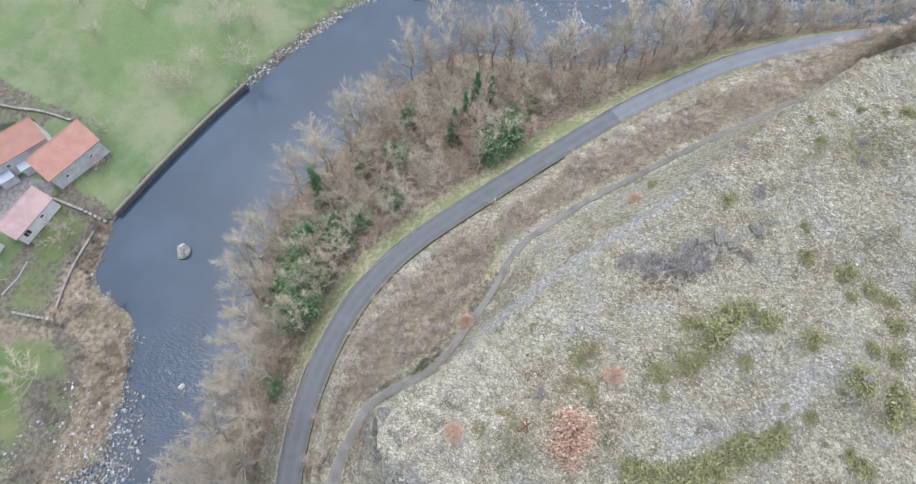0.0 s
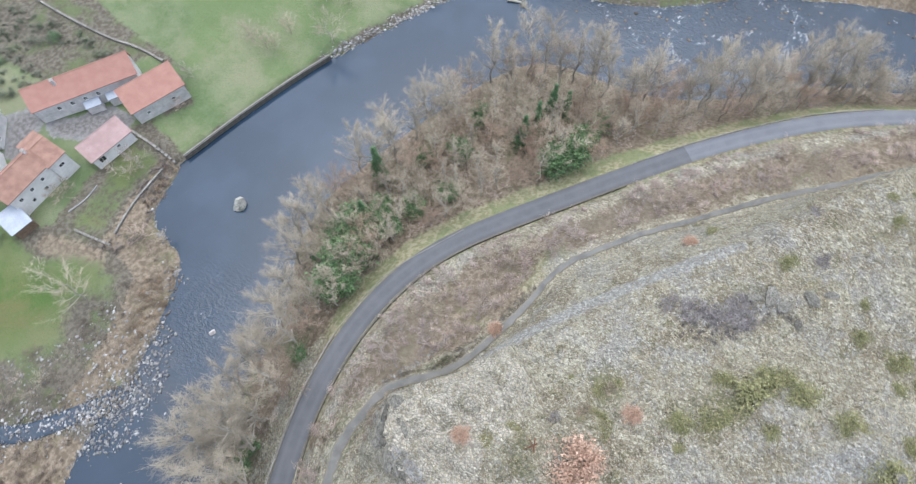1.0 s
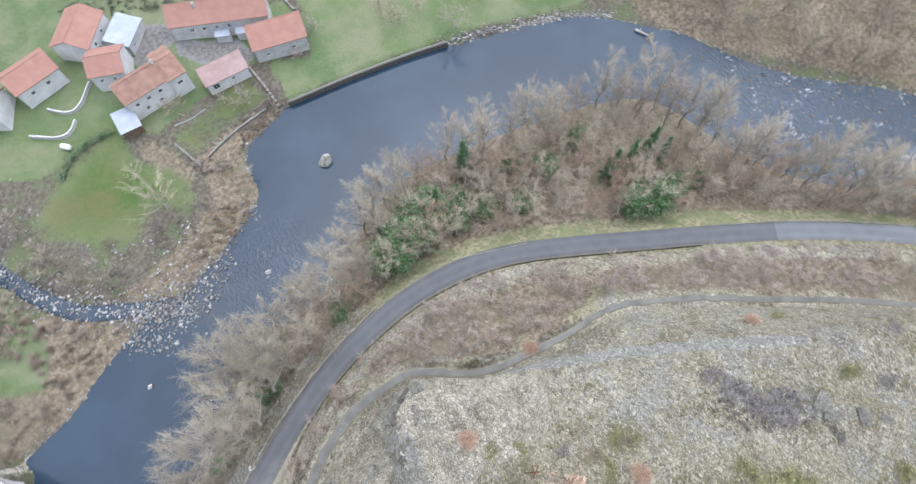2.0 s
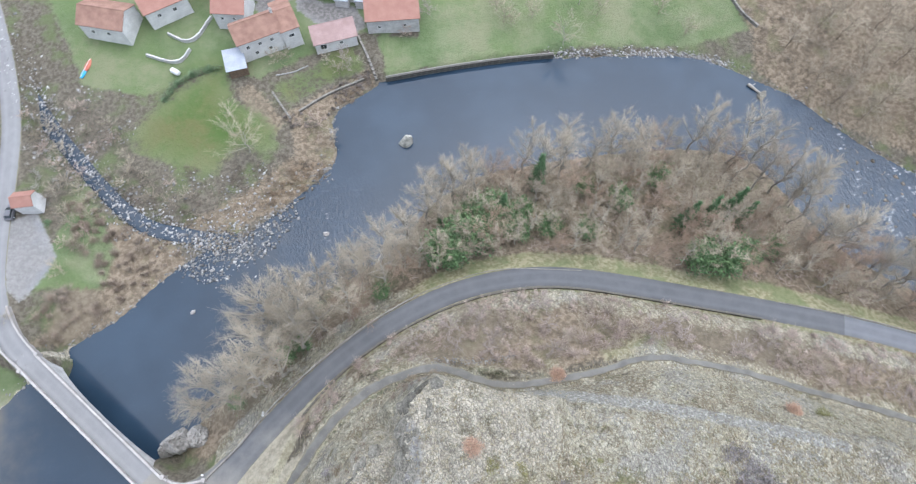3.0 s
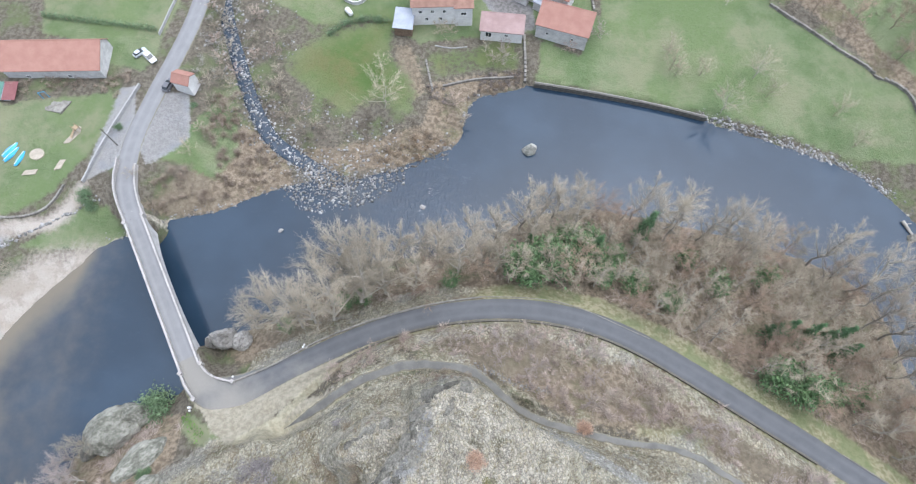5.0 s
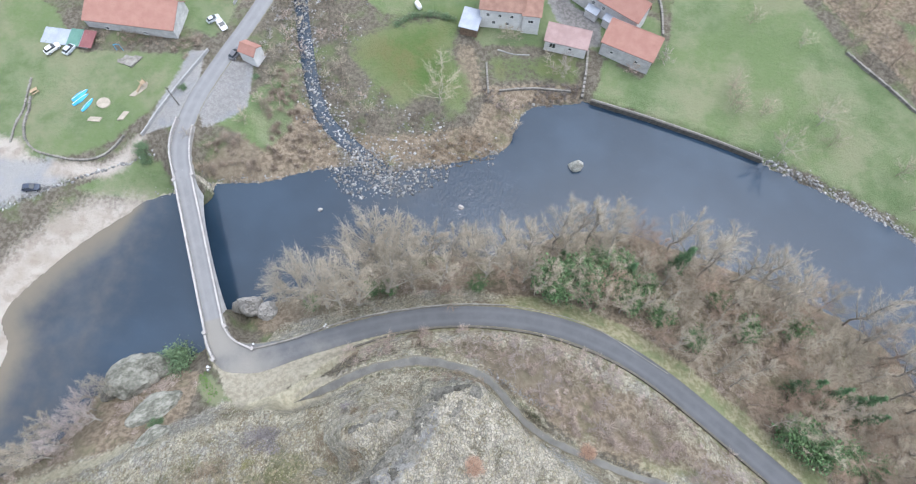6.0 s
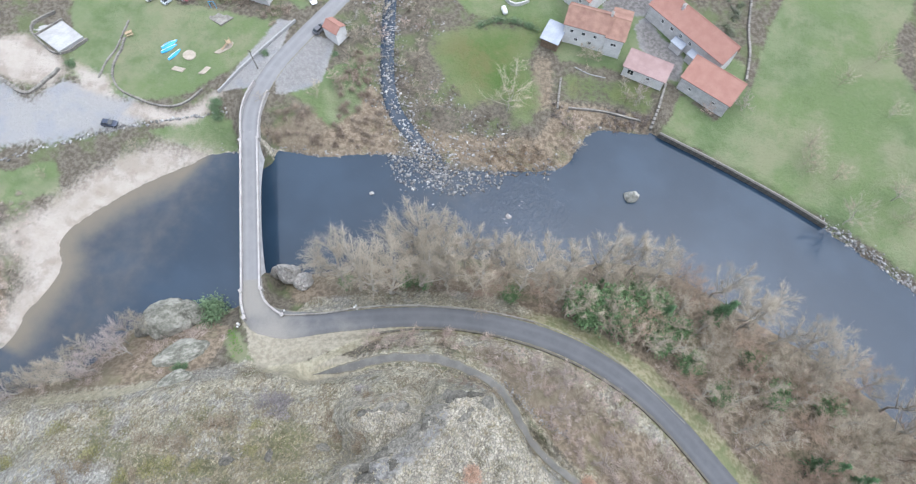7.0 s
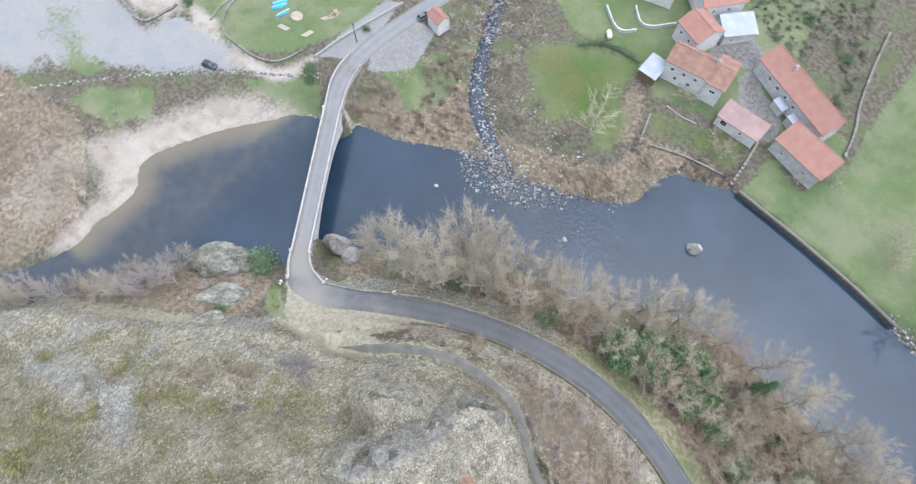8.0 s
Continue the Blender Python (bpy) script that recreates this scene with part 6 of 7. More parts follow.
for x, y, s in ((-89.0, 50.6, 0.75), (-87.5, 48.6, 0.6), (-85.9, 67.9, 0.4), (-127.9, 44.2, 0.5), (-61.2, 6.6, 1.45), (-63.6, 7.6, 0.8), (-57.5, -6.0, 0.45), (-70.6, 76.5, 0.35), (-41.5, 101.5, 0.3), (-38, 104.8, 0.35), (-34, 106, 0.4), (-30, 106.3, 0.4), (-56.5, -5, 0.3), (13, 137, 0.6), (4, 126, 0.6), (0, 142, 0.6)):
    tree_thing("green_bush", "rounded leafy green bush growing on open ground", "bush", WILLOW, x, y, x * 77, s, None, "green bushes")


# ---- stones and boulders ----
def boulder_mesh(seed, rough=0.22, split=0.16, cut=9, reach=0.0):
    """A blocky rock: a rough ball cut by planes, with cracks and pitting."""
    bm = bmesh.new()
    bmesh.ops.create_icosphere(bm, subdivisions=4, radius=1.0)
    off = Vector((seed * 7.3, seed * 3.1, 0))
    r = random.Random(seed + 40)
    cuts = [(Vector((r.uniform(-1, 1), r.uniform(-1, 1), r.uniform(-0.5, 1))).normalized(), r.uniform(0.55, 0.85) + reach) for _ in range(cut)]
    for v in bm.verts:
        n = v.co.normalized()
        v.co *= 1.12 + noise.noise(n * 1.3 + off) * 0.25
        for c, k in cuts:
            over = v.co.dot(c) - k
            if over > 0:
                v.co -= c * over * 0.85
        crack = abs(noise.noise(n * 3.1 + off))
        v.co *= 1 - split * max(0.0, 1 - crack * 6) + noise.noise(n * 6 + off) * rough * 0.35 + noise.noise(n * 13 + off) * 0.04
    me = bpy.data.meshes.new("boulder")
    bm.to_mesh(me)
    bm.free()
    me.materials.append(M_BOULDER)
    return me


M_PALEROCK = two_tone("pale_lichened_rock", (0.17, 0.172, 0.15), (0.42, 0.415, 0.375), 1.2, fine=7, bump=0.9, dist=0.12, by="object", spread=0.1).m
M_RIVERROCK = two_tone("lichened_rock", (0.085, 0.086, 0.068), (0.25, 0.245, 0.212), 1.6, fine=7, bump=0.9, dist=0.12, by="object", spread=0.15).m
BOULDERS = [boulder_mesh(k) for k in range(4)] + [boulder_mesh(k + 11, 0.12, 0.05, 5, 0.2) for k in range(4)]


def boulder(x, y, z, sx, sy, sz, yaw, label, k=0, group="", mat=None):
    ob = new("boulder", BOULDERS[k])
    if mat:
        ob.material_slots[0].link = "OBJECT"
        ob.material_slots[0].material = mat
    ob.matrix_basis = pose(x, y, z, 0, 0, yaw) @ Matrix.Diagonal((sx, sy, sz, 1))
    return tagged(ob, label, "boulder", group)


boulder(11.1, 73.4, 0.5, 1.9, 1.3, 2.0, -20, "large lichened grey rock standing in the river", 0, mat=M_PALEROCK)
boulder(-13.0, 56.4, 0.0, 0.75, 0.6, 0.6, 0, "small pale rock breaking the river surface", 1, mat=M_BRIDGE)
boulder(-44.8, 47.7, 0.0, 0.75, 0.6, 0.6, 40, "small pale rock breaking the river surface", 2, mat=M_BRIDGE)
boulder(99.1, 58.6, 0.1, 1.7, 1.1, 0.8, 30, "brown rock at the head of the rapids", 3)
boulder(-68.4, 1.0, 2.2, 5.4, 4.2, 4.6, 40, "massive mossy grey boulder on the river bank", 5, mat=M_RIVERROCK)
boulder(-65.6, 4.6, 1.6, 3.0, 2.4, 3.4, 10, "massive mossy grey boulder on the river bank", 6, mat=M_RIVERROCK)
boulder(-72.2, -2.0, 1.0, 2.6, 2.0, 2.4, 60, "lichened grey boulder at the water's edge", 4)
boulder(-59.3, -3.4, ground_at(-59.3, -3.4) - 0.5, 5.2, 2.9, 2.6, 38, "long lichened slab of rock on the bank", 7, mat=M_RIVERROCK)
boulder(-55.3, -7.7, ground_at(-55.3, -7.7) + 0.1, 3.1, 1.6, 1.6, 48, "flat leaning grey rock below the hill edge", 4, mat=M_RIVERROCK)
boulder(-53.6, 20.8, 1.6, 1.9, 1.5, 4.4, 60, "upright pale rock beside the bridge", 2, mat=M_PARAPET)
boulder(-50.4, 21.8, 2.2, 2.6, 2.4, 5.0, 40, "upright pale rock beside the bridge", 1, mat=M_PARAPET)
boulder(-47.8, 21.3, 2.0, 2.4, 2.4, 3.2, 75, "upright pale rock beside the bridge", 3, mat=M_PARAPET)


def stones(name, label, at, lo, hi, seed, mat=None, z=None):
    at = np.array(at)
    rs = np.random.RandomState(seed)
    p = on_ground(at, 0.03) if z is None else np.stack([at[:, 0], at[:, 1], np.full(len(at), z)], 1)
    return tagged(new(name, fast_mesh(name, *lumps(p, lo + (hi - lo) * rs.uniform(0, 1, len(at)) ** 2.5, seed + 1, 0.55), mat or M_PEBBLE)), label, "stones", kind="stuff")


delta = strew([(-46, 57.5), (-41, 53), (-33, 53), (-25, 56.5), (-17, 63), (-8, 69), (-8, 73), (-20, 68), (-30, 64.5), (-40, 66), (-46, 68.5), (-49, 68), (-44, 62)], 0.62, 151)
delta = delta[value_noise(delta[:, 0], delta[:, 1], 4, 150) > -0.2]
stones("river_stones", "pale stones scattered across the creek mouth", delta, 0.13, 0.62, 152, z=0.08)
M_BROWNSTONE = two_tone("brown_river_stones", (0.10, 0.085, 0.065), (0.20, 0.172, 0.135), 0.7, fine=4, bump=0.5, by="island", spread=0.4).m
bar = strew([(-50, 68), (-46, 60), (-42, 58.5), (-34, 59), (-24, 62.5), (-10, 70), (-8, 73), (-20, 69.5), (-30, 66), (-40, 68), (-46, 72), (-52, 76)], 0.6, 155)
bar = bar[value_noise(bar[:, 0], bar[:, 1], 3, 149) > -0.25]
fan = strew([(-54, 75), (-50, 69), (-46, 60), (-46.4, 54.7), (-40.5, 50.3), (-23.7, 59.2), (-18.6, 66.9), (-31.4, 70), (-42.5, 68.4), (-50, 76)], 0.85, 145)
fan = fan[value_noise(fan[:, 0], fan[:, 1], 3.2, 144) > -0.1]
fz = np.maximum(laid_height(fan[:, 0], fan[:, 1]) + 0.05, 0.06)
tagged(new("river_stones", fast_mesh("river_stones", *lumps(np.stack([fan[:, 0], fan[:, 1], fz], 1), 0.14 + 0.5 * rs.uniform(0, 1, len(fan)) ** 2.2, 143, 0.55), M_PALESTONE)), "pale rounded stones fanning out from the creek", "stones", kind="stuff")
stones("gravel_bar", "brown stones of the creek mouth gravel bar", bar, 0.2, 0.55, 148, M_BROWNSTONE, z=0.1)
edge = along(NORTH_BANK, 0.3)
rs = np.random.RandomState(153)
edge = edge[:, :2] + rs.normal(0, 0.9, (len(edge), 2))
edge = edge[(edge[:, 0] < 5) & (edge[:, 0] > -84) | (edge[:, 0] > 98)]
stones("bank_stones", "stones along the water's edge", edge, 0.15, 0.6, 154)
rip = np.array([p[:2] + rs.normal(0, 0.75, 2) + (0.1, 0.5) for p in along(NORTH_BANK, 0.06) if 52 < p[0] < 96 and p[1] > 60])
stones("riprap", "pale broken stone lining the meadow bank", rip, 0.18, 0.6, 156, M_PALESTONE)
rap = strew([(100, 55), (108, 46), (117, 32), (140, 11), (152, -6), (160, -40), (140, -34), (123, -8), (108, 3), (98, 16), (93, 30), (92, 42)], 1.6, 157)
keep = np.random.RandomState(158).uniform(0, 1, len(rap)) < 0.55
stones("rapid_stones", "brown rocks breaking through the rapids", rap[keep], 0.2, 0.8, 159, M_BROWNSTONE, z=-0.08)
cre = along(CREEK, 0.045)
cre[:, :2] += rs.normal(0, 2.3, (len(cre), 2))
cz = np.maximum(laid_height(cre[:, 0], cre[:, 1]), cre[:, 2] - 0.02) + 0.03
tagged(new("creek_stones", fast_mesh("creek_stones", *lumps(np.stack([cre[:, 0], cre[:, 1], cz], 1), 0.12 + 0.5 * rs.uniform(0, 1, len(cre)) ** 2.5, 161, 0.55), M_PALESTONE)), "grey stones in and beside the creek", "stones", kind="stuff")
row = along(smooth([(-138, 1.3), (-131.9, 9.3), (-125.9, 17.4), (-119.8, 23.7), (-110.6, 33.3), (-99.9, 41.6), (-92.5, 46.7), (-86, 50.5)], 2), 0.62)[:, :2]
stones("stone_row", "row of pale boulders edging the riverside lot", row + rs.normal(0, 0.28, row.shape), 0.4, 0.8, 163, M_PALESTONE)
spit = strew([(-54, 82), (-47, 71), (-38, 63.5), (-20, 67), (-8, 73), (-8, 80), (-20, 78), (-34, 78), (-44, 84), (-49, 92), (-52, 112), (-62, 112), (-58, 94)], 0.95, 165)
spit = spit[value_noise(spit[:, 0], spit[:, 1], 6, 166) > -0.2]
stones("spit_stones", "pale stones strewn over the brown river spit", spit, 0.12, 0.5, 167, M_PALESTONE)
for k, (x, y, sx, sy, sz) in enumerate(((50.3, -23.4, 2.0, 1.1, 0.7), (53.0, -28.1, 1.6, 0.9, 0.6), (55.3, -30.2, 1.4, 0.8, 0.6), (48.6, -28.9, 1.0, 0.7, 0.5), (48.5, -21.8, 1.3, 0.9, 0.6), (49.9, -25.8, 1.5, 1.0, 0.6), (-35.4, -14.4, 1.6, 0.9, 0.5), (-29.4, -10.6, 1.4, 0.9, 0.5), (-21.9, -5.5, 1.4, 0.8, 0.6))):
    boulder(x, y, ground_at(x, y) - 0.05, sx, sy, sz, k * 67, "dark weathered rock ledge on the open hillside", k % 4, "hill ledge")
# a stony short cut from the footpath down to the verge
cut = along(smooth([(1.3, 18.3), (6.1, 16.6), (11.7, 15.2), (16, 14.8)], 2), 0.045)[:, :2]
stones("scree", "pale stones of a worn short cut below the footpath", cut + np.random.RandomState(181).normal(0, 0.45, cut.shape), 0.08, 0.28, 182)
# bare rock along the west face and the crest of the crag
rs = np.random.RandomState(201)
for k, (x, y) in enumerate([(-5.4, 10.2), (-5.8, 8.2), (-6.0, 6.2), (-6.6, 4.4), (-7.7, 2.7), (-8.8, 1.1), (-9.9, -0.5), (-11.0, -2.2), (-12.2, -3.9), (-13.6, -5.6), (-4.2, 10.8), (-2.4, 11.9), (-4.6, 6.4), (-6.6, 1.4), (-9.0, -2.4), (-11.6, -6.2), (0.5, 11.6), (-1.6, 9.0), (-14.8, 4.2), (-17.2, 2.6), (-11.8, 5.4)]):
    boulder(x, y, ground_at(x, y) - 0.75, rs.uniform(1.5, 2.8), rs.uniform(0.9, 1.6), rs.uniform(1.1, 1.6), rs.uniform(30, 80), "rugged dark grey rock knob of the crag", k % 4, "crag rocks")
for x, y, s, mat in ((19.5, 101.4, 1.0, M_SHRUB_PINK), (26.7, 106.5, 1.2, M_SHRUB_MAUVE), (2.8, 97.6, 1.7, M_SHRUB_MAUVE), (-13.2, 103.4, 1.3, M_TWIG_BROWN), (-10.5, 103.6, 1.1, M_TWIG_BROWN), (-8.0, 83.6, 1.5, M_SHRUB_PINK), (-5.6, 79.5, 1.2, M_TWIG_BROWN)):
    tree_thing("garden_shrub", "bare twiggy shrub growing in a riverside garden", "bush", SHRUB[int(abs(x * 3)) % 3][:2], x, y, x * 60, s, (M_BARK_BROWN, mat), "garden shrubs")
log = thing("driftwood_log", pose(98.6, 60.2, 0.25, 0, 4, -62), "bleached driftwood log stranded in the shallows", "log")
bm = bmesh.new()
bmesh.ops.create_cone(bm, segments=9, radius1=0.42, radius2=0.26, depth=5.0, cap_ends=True, matrix=pose(0, 0, 0, 0, 90, 0))
part("trunk", bm, M_BARK_PALE, log)
for k in range(3):
    bm = bmesh.new()
    bmesh.ops.create_cone(bm, segments=6, radius1=0.11, radius2=0.03, depth=1.4, cap_ends=True, matrix=pose(-1.4 + k * 1.5, 0.4 * (-1) ** k, 0.35, 40 * (-1) ** (k + 1), 25, 0))
    part("branch_stub", bm, M_BARK_PALE, log)
for x, y in scatter([(-73, 62), (-66, 64), (-60, 76), (-64, 90), (-69, 106), (-73, 106), (-70, 88), (-68, 76)], 3.2, 211) + scatter([(-58, 86), (-50, 75), (-44, 71), (-40, 74), (-50, 90), (-58, 104), (-64, 108)], 4.0, 212):
    tree_thing("creek_shrub", "leafless tan shrub on the creek bank", "bush", SHRUB[int(abs(x * 3)) % 3][:2], x, y, x * 60, 0.7 + 0.5 * abs(math.sin(x * 3)), (M_BARK_BROWN, (M_SHRUB_PINK, M_TWIG_BROWN, M_TWIG_PALE)[int(abs(y)) % 3]), "creek shrubs")


# ---- walls, kerbs and rails ----
UNIT = {}


def unit_block(mat, k):
    """One of three shared rough stone blocks, one metre each way, standing on z = 0."""
    key = (mat.name, k)
    if key not in UNIT:
        bm = boxed(-0.5, -0.5, 0, 0.5, 0.5, 1, bevel=0.06)
        r = random.Random(k)
        for v in bm.verts:
            v.co += Vector((r.uniform(-0.03, 0.03), r.uniform(-0.06, 0.06), r.uniform(-0.03, 0.03)))
        me = bpy.data.meshes.new("block")
        bmesh.ops.recalc_face_normals(bm, faces=bm.faces)
        bm.to_mesh(me)
        bm.free()
        me.materials.append(mat)
        UNIT[key] = me
    return UNIT[key]


def wall_run(name, label, category, line, thick, high, length, mat, base=None, sink=0.3, piece="stone", kind="", courses=1):
    """A wall of stones along a line, on the ground or on a level base."""
    r = random.Random(len(label) * 7 + int(high * 100))
    p = along(smooth(line, 2), length)
    ob = thing(name, pose(p[0][0], p[0][1], 0), label, category, kind=kind)
    o = ob.matrix_basis.translation
    for a, b in zip(p[:-1], p[1:]):
        mid, d = (a + b) / 2, b - a
        z = (ground_at(mid[0], mid[1]) if base is None else base) - sink
        tall = (high + sink) / courses
        for c in range(courses):
            s = new(piece, unit_block(mat, r.randint(0, 2)))
            s.parent = ob
            s.matrix_basis = pose(mid[0] - o.x, mid[1] - o.y, z + c * tall, 0, 0, math.degrees(math.atan2(d[1], d[0]))) @ Matrix.Diagonal((math.hypot(*d[:2]) * 0.985, thick * r.uniform(0.9, 1.1), tall * r.uniform(0.96, 1.03) if c == courses - 1 else tall * 0.985, 1))
    return ob


M_DARKSTONE = two_tone("dark_damp_stone", (0.075, 0.07, 0.058), (0.14, 0.13, 0.11), 1.0, fine=5, bump=0.6).m
M_PALECONC = two_tone("pale_concrete", (0.27, 0.27, 0.265), (0.36, 0.36, 0.352), 0.5, fine=5, bump=0.2).m
M_QUAYSTONE = two_tone("wet_quay_stone", (0.065, 0.062, 0.055), (0.135, 0.13, 0.115), 1.0, fine=5, bump=0.6).m
wall_run("quay_wall", "dark damp stone quay wall along the meadow bank", "wall", [(11.3, 92.2), (26.1, 90.7), (43.6, 88.0), (54, 85.7)], 0.5, 1.5, 1.5, M_QUAYSTONE, base=0.0, sink=0.8, courses=3)
wall_run("quay_coping", "thin pale coping along the top of the quay", "wall", [(11.3, 92.5), (26.1, 91.0), (43.6, 88.3), (54, 86.0)], 0.25, 0.16, 1.5, M_PARAPET, base=1.5, sink=0.0)
wall_run("road_wall", "low pale stone parapet along the river side of the road", "wall", [(-45.0, 12.6), (-37.9, 16.3), (-32.1, 20.6), (-26, 24.1), (-16.9, 28.1), (-7.6, 31.5), (2, 33.6)], 0.34, 0.45, 1.1, M_STONE)
wall_run("road_kerb", "thin stone kerb running through the grass verge", "kerb", [(2, 33.7), (12.8, 34.4), (21.1, 33.5), (30.4, 29.9), (36, 27.8)], 0.16, 0.2, 1.2, M_STONE)
wall_run("road_kerb", "stone kerb at the outer edge of the pale road", "kerb", [(71, 9.0), (84, 1.6), (95, -6), (108, -15.9), (119, -28)], 0.22, 0.3, 1.3, M_STONE)
wall_run("retaining_wall", "low dark stone wall holding the bank above the road", "wall", [(-25.5, 17.4), (-18.9, 22), (-9.8, 26.0), (1.9, 28.6), (13, 29.35), (23.2, 28.1), (32.3, 25.2), (42.2, 20.1), (54, 13.6), (66, 7)], 0.42, 0.6, 1.2, M_DARKSTONE)
for pts, lab in (([(-52.5, 15.2), (-51.3, 13.9), (-49.3, 12.9), (-45.4, 12.4)], "curved stone wing wall at the bridge end"), ([(-55.9, 12.9), (-54.3, 10.6), (-52.1, 8.5)], "short stone wing wall at the bridge end"),
                 ([(-76.2, 43.6), (-78.8, 47.0), (-81.2, 51.0), (-82.4, 54.5), (-82.9, 59.3)], "curved pale wing wall at the far bridge end"), ([(-73.0, 45.8), (-75.3, 49.4), (-77.2, 53.5), (-78.4, 58.3)], "pale wing wall beside the far bridge end")):
    wall_run("wing_wall", lab, "wall", pts, 0.42, 0.95, 0.9, M_BRIDGE, base=None if pts[0][0] > -60 else 6.5, sink=0.9 if pts[0][0] > -60 else 0.8)
for x, y, z in ((-55.9, 13.0, 7), (-52.4, 15.3, 7), (-45.3, 12.4, 7.1), (-52.0, 8.4, 7.1), (-76.3, 43.5, 6.9), (-72.9, 45.9, 6.9)):
    pl = thing("pillar", pose(x, y, z - 0.6, 0, 0, -30), "square stone pillar ending the bridge wall", "pillar", "bridge pillars")
    part("shaft", boxed(-0.3, -0.3, 0, 0.3, 0.3, 1.75, bevel=0.03), M_BRIDGE, pl)
    part("cap", boxed(-0.37, -0.37, 1.75, 0.37, 0.37, 1.9, bevel=0.04), M_BRIDGE, pl)
wall_run("lot_wall", "pale concrete wall beside the sunken lane", "wall", [(-84.2, 80.2), (-87.5, 67.5), (-90.6, 53.8)], 0.35, 0.9, 1.6, M_PALECONC)
wall_run("dry_wall", "low dry stone wall round the playground", "wall", [(-121, 57), (-119, 48), (-114.5, 43.8), (-108.2, 44.0), (-103.9, 44.2), (-98.8, 46.0), (-96.2, 49.5), (-95.0, 53)], 0.5, 0.5, 1.0, M_STONE)
wall_run("garden_wall", "rough stone wall between garden and lane", "wall", [(9.0, 92.6), (8.6, 98), (7.9, 105.0)], 0.6, 0.7, 0.9, M_STONE)
wall_run("garden_wall", "overgrown stone wall beside the kitchen garden", "wall", [(-16.4, 95.6), (-15, 91), (-13.9, 87.6)], 0.5, 0.5, 0.9, M_STONE)
wall_run("garden_wall", "rough terrace wall below the garden", "wall", [(-11.5, 89.0), (-3.1, 92.4), (6.0, 93.6)], 0.5, 0.6, 1.0, M_STONE)
wall_run("garden_kerb", "pale kerb edging the kitchen garden", "kerb", [(-14.5, 99.6), (-10, 99.6), (-6.3, 100.6)], 0.2, 0.3, 1.0, M_PALECONC)
wall_run("field_wall", "dry stone wall at the far edge of the meadow", "wall", [(70, 118), (81.5, 108.9), (88.1, 104.2), (96, 99.6), (100.9, 95.1), (102.5, 89.8), (103.2, 81.3), (105.6, 75.6)], 0.55, 0.7, 1.2, M_STONE)
wall_run("field_wall", "grey dry stone wall on the slope behind the farm", "wall", [(25.5, 114), (24, 122), (21.5, 127), (18.5, 140), (17, 150)], 0.55, 0.7, 1.2, M_STONE)
wall_run("lane_wall", "low wall along the village road", "wall", [(-83.4, 95), (-82.4, 104), (-81.3, 113)], 0.3, 0.8, 1.4, M_PALECONC)
for pts in ([(-43.6, 115), (-36.4, 109.6), (-33.0, 113.4)], [(-37.4, 119.4), (-32.3, 114.2), (-26, 121)]):
    wall_run("terrace_wall", "pale rendered wall round a house terrace", "wall", pts, 0.4, 1.0, 1.3, M_WALLSTONE)

# ---- more houses ----
house("house", "pale house with an orange tile roof and terraces", (-40.5, 121.8), (-30.0, 124.0), 8.0, 6.0, 4.4, 6.4, 0.55, M_RENDER, M_TILE_SALMON, windows=((3, 2, 1, 1.1), (7, 2, 1, 1.1)))
house("house", "white house with a salmon roof beside the creek", (-56.5, 124.5), (-46.5, 119.0), 8.0, 5.5, 4.6, 6.8, 0.5, M_RENDER, M_TILE_BROWN, windows=((3, 2, 1, 1.1), (7, 2, 1, 1.1)))
house("house", "pale bungalow with a salmon tile roof and lawn", (-118.0, 105.6), (-100.2, 106.2), 9.0, 5.4, 3.4, 5.6, 0.6, M_RENDER, M_TILE_SALMON, windows=((4, 1, 1.2, 1.1), (8, 1, 1.2, 1.1), (13, 1, 1.2, 1.1)))
house("house", "roadside house with pale sheet and tile roof", (-93.0, 114.0), (-84.2, 115.0), 9.0, 6.0, 3.6, 5.0, 0.6, M_RENDER, M_SHEET, windows=((3, 1, 1, 1.1),))
for x, y, w in ((4.8, 115.2, 3.4), (9.6, 113.2, 2.6)):
    house("lean_to", "small lean-to with a pale sheet roof by the farmhouse", (x, y), (x + w * 0.91, y - w * 0.41), 1.6, 4.6, 2.1, 2.7, 0.97, M_WALLSTONE, M_SHEET, category="shed", over=0.15)
M_SHEET_GREEN = two_tone("green_sheet", (0.075, 0.16, 0.13), (0.11, 0.21, 0.17), 0.5, rough=0.5).m
M_SHEET_RED = two_tone("red_sheet", (0.15, 0.06, 0.062), (0.20, 0.085, 0.085), 0.5, rough=0.5).m
for x0, m, lab in ((-118.6, M_SHEET_GREEN, "green corrugated sheet patch on the car shed roof"), (-115.2, M_SHEET_RED, "red corrugated sheet patch on the car shed roof")):
    bm = boxed(0, -0.4, 0, 3.2, 4.5, 0.08)
    bm.transform(Matrix.Rotation(math.atan2(0.4, 4.0), 4, "X"))
    ob = part("roof_sheet", bm, m)
    ob.matrix_basis = pose(x0, 72.42 + (x0 + 118.6) * 0.096, 6.86, 0, 0, 5.5)
    tagged(ob, lab, "roof sheet")

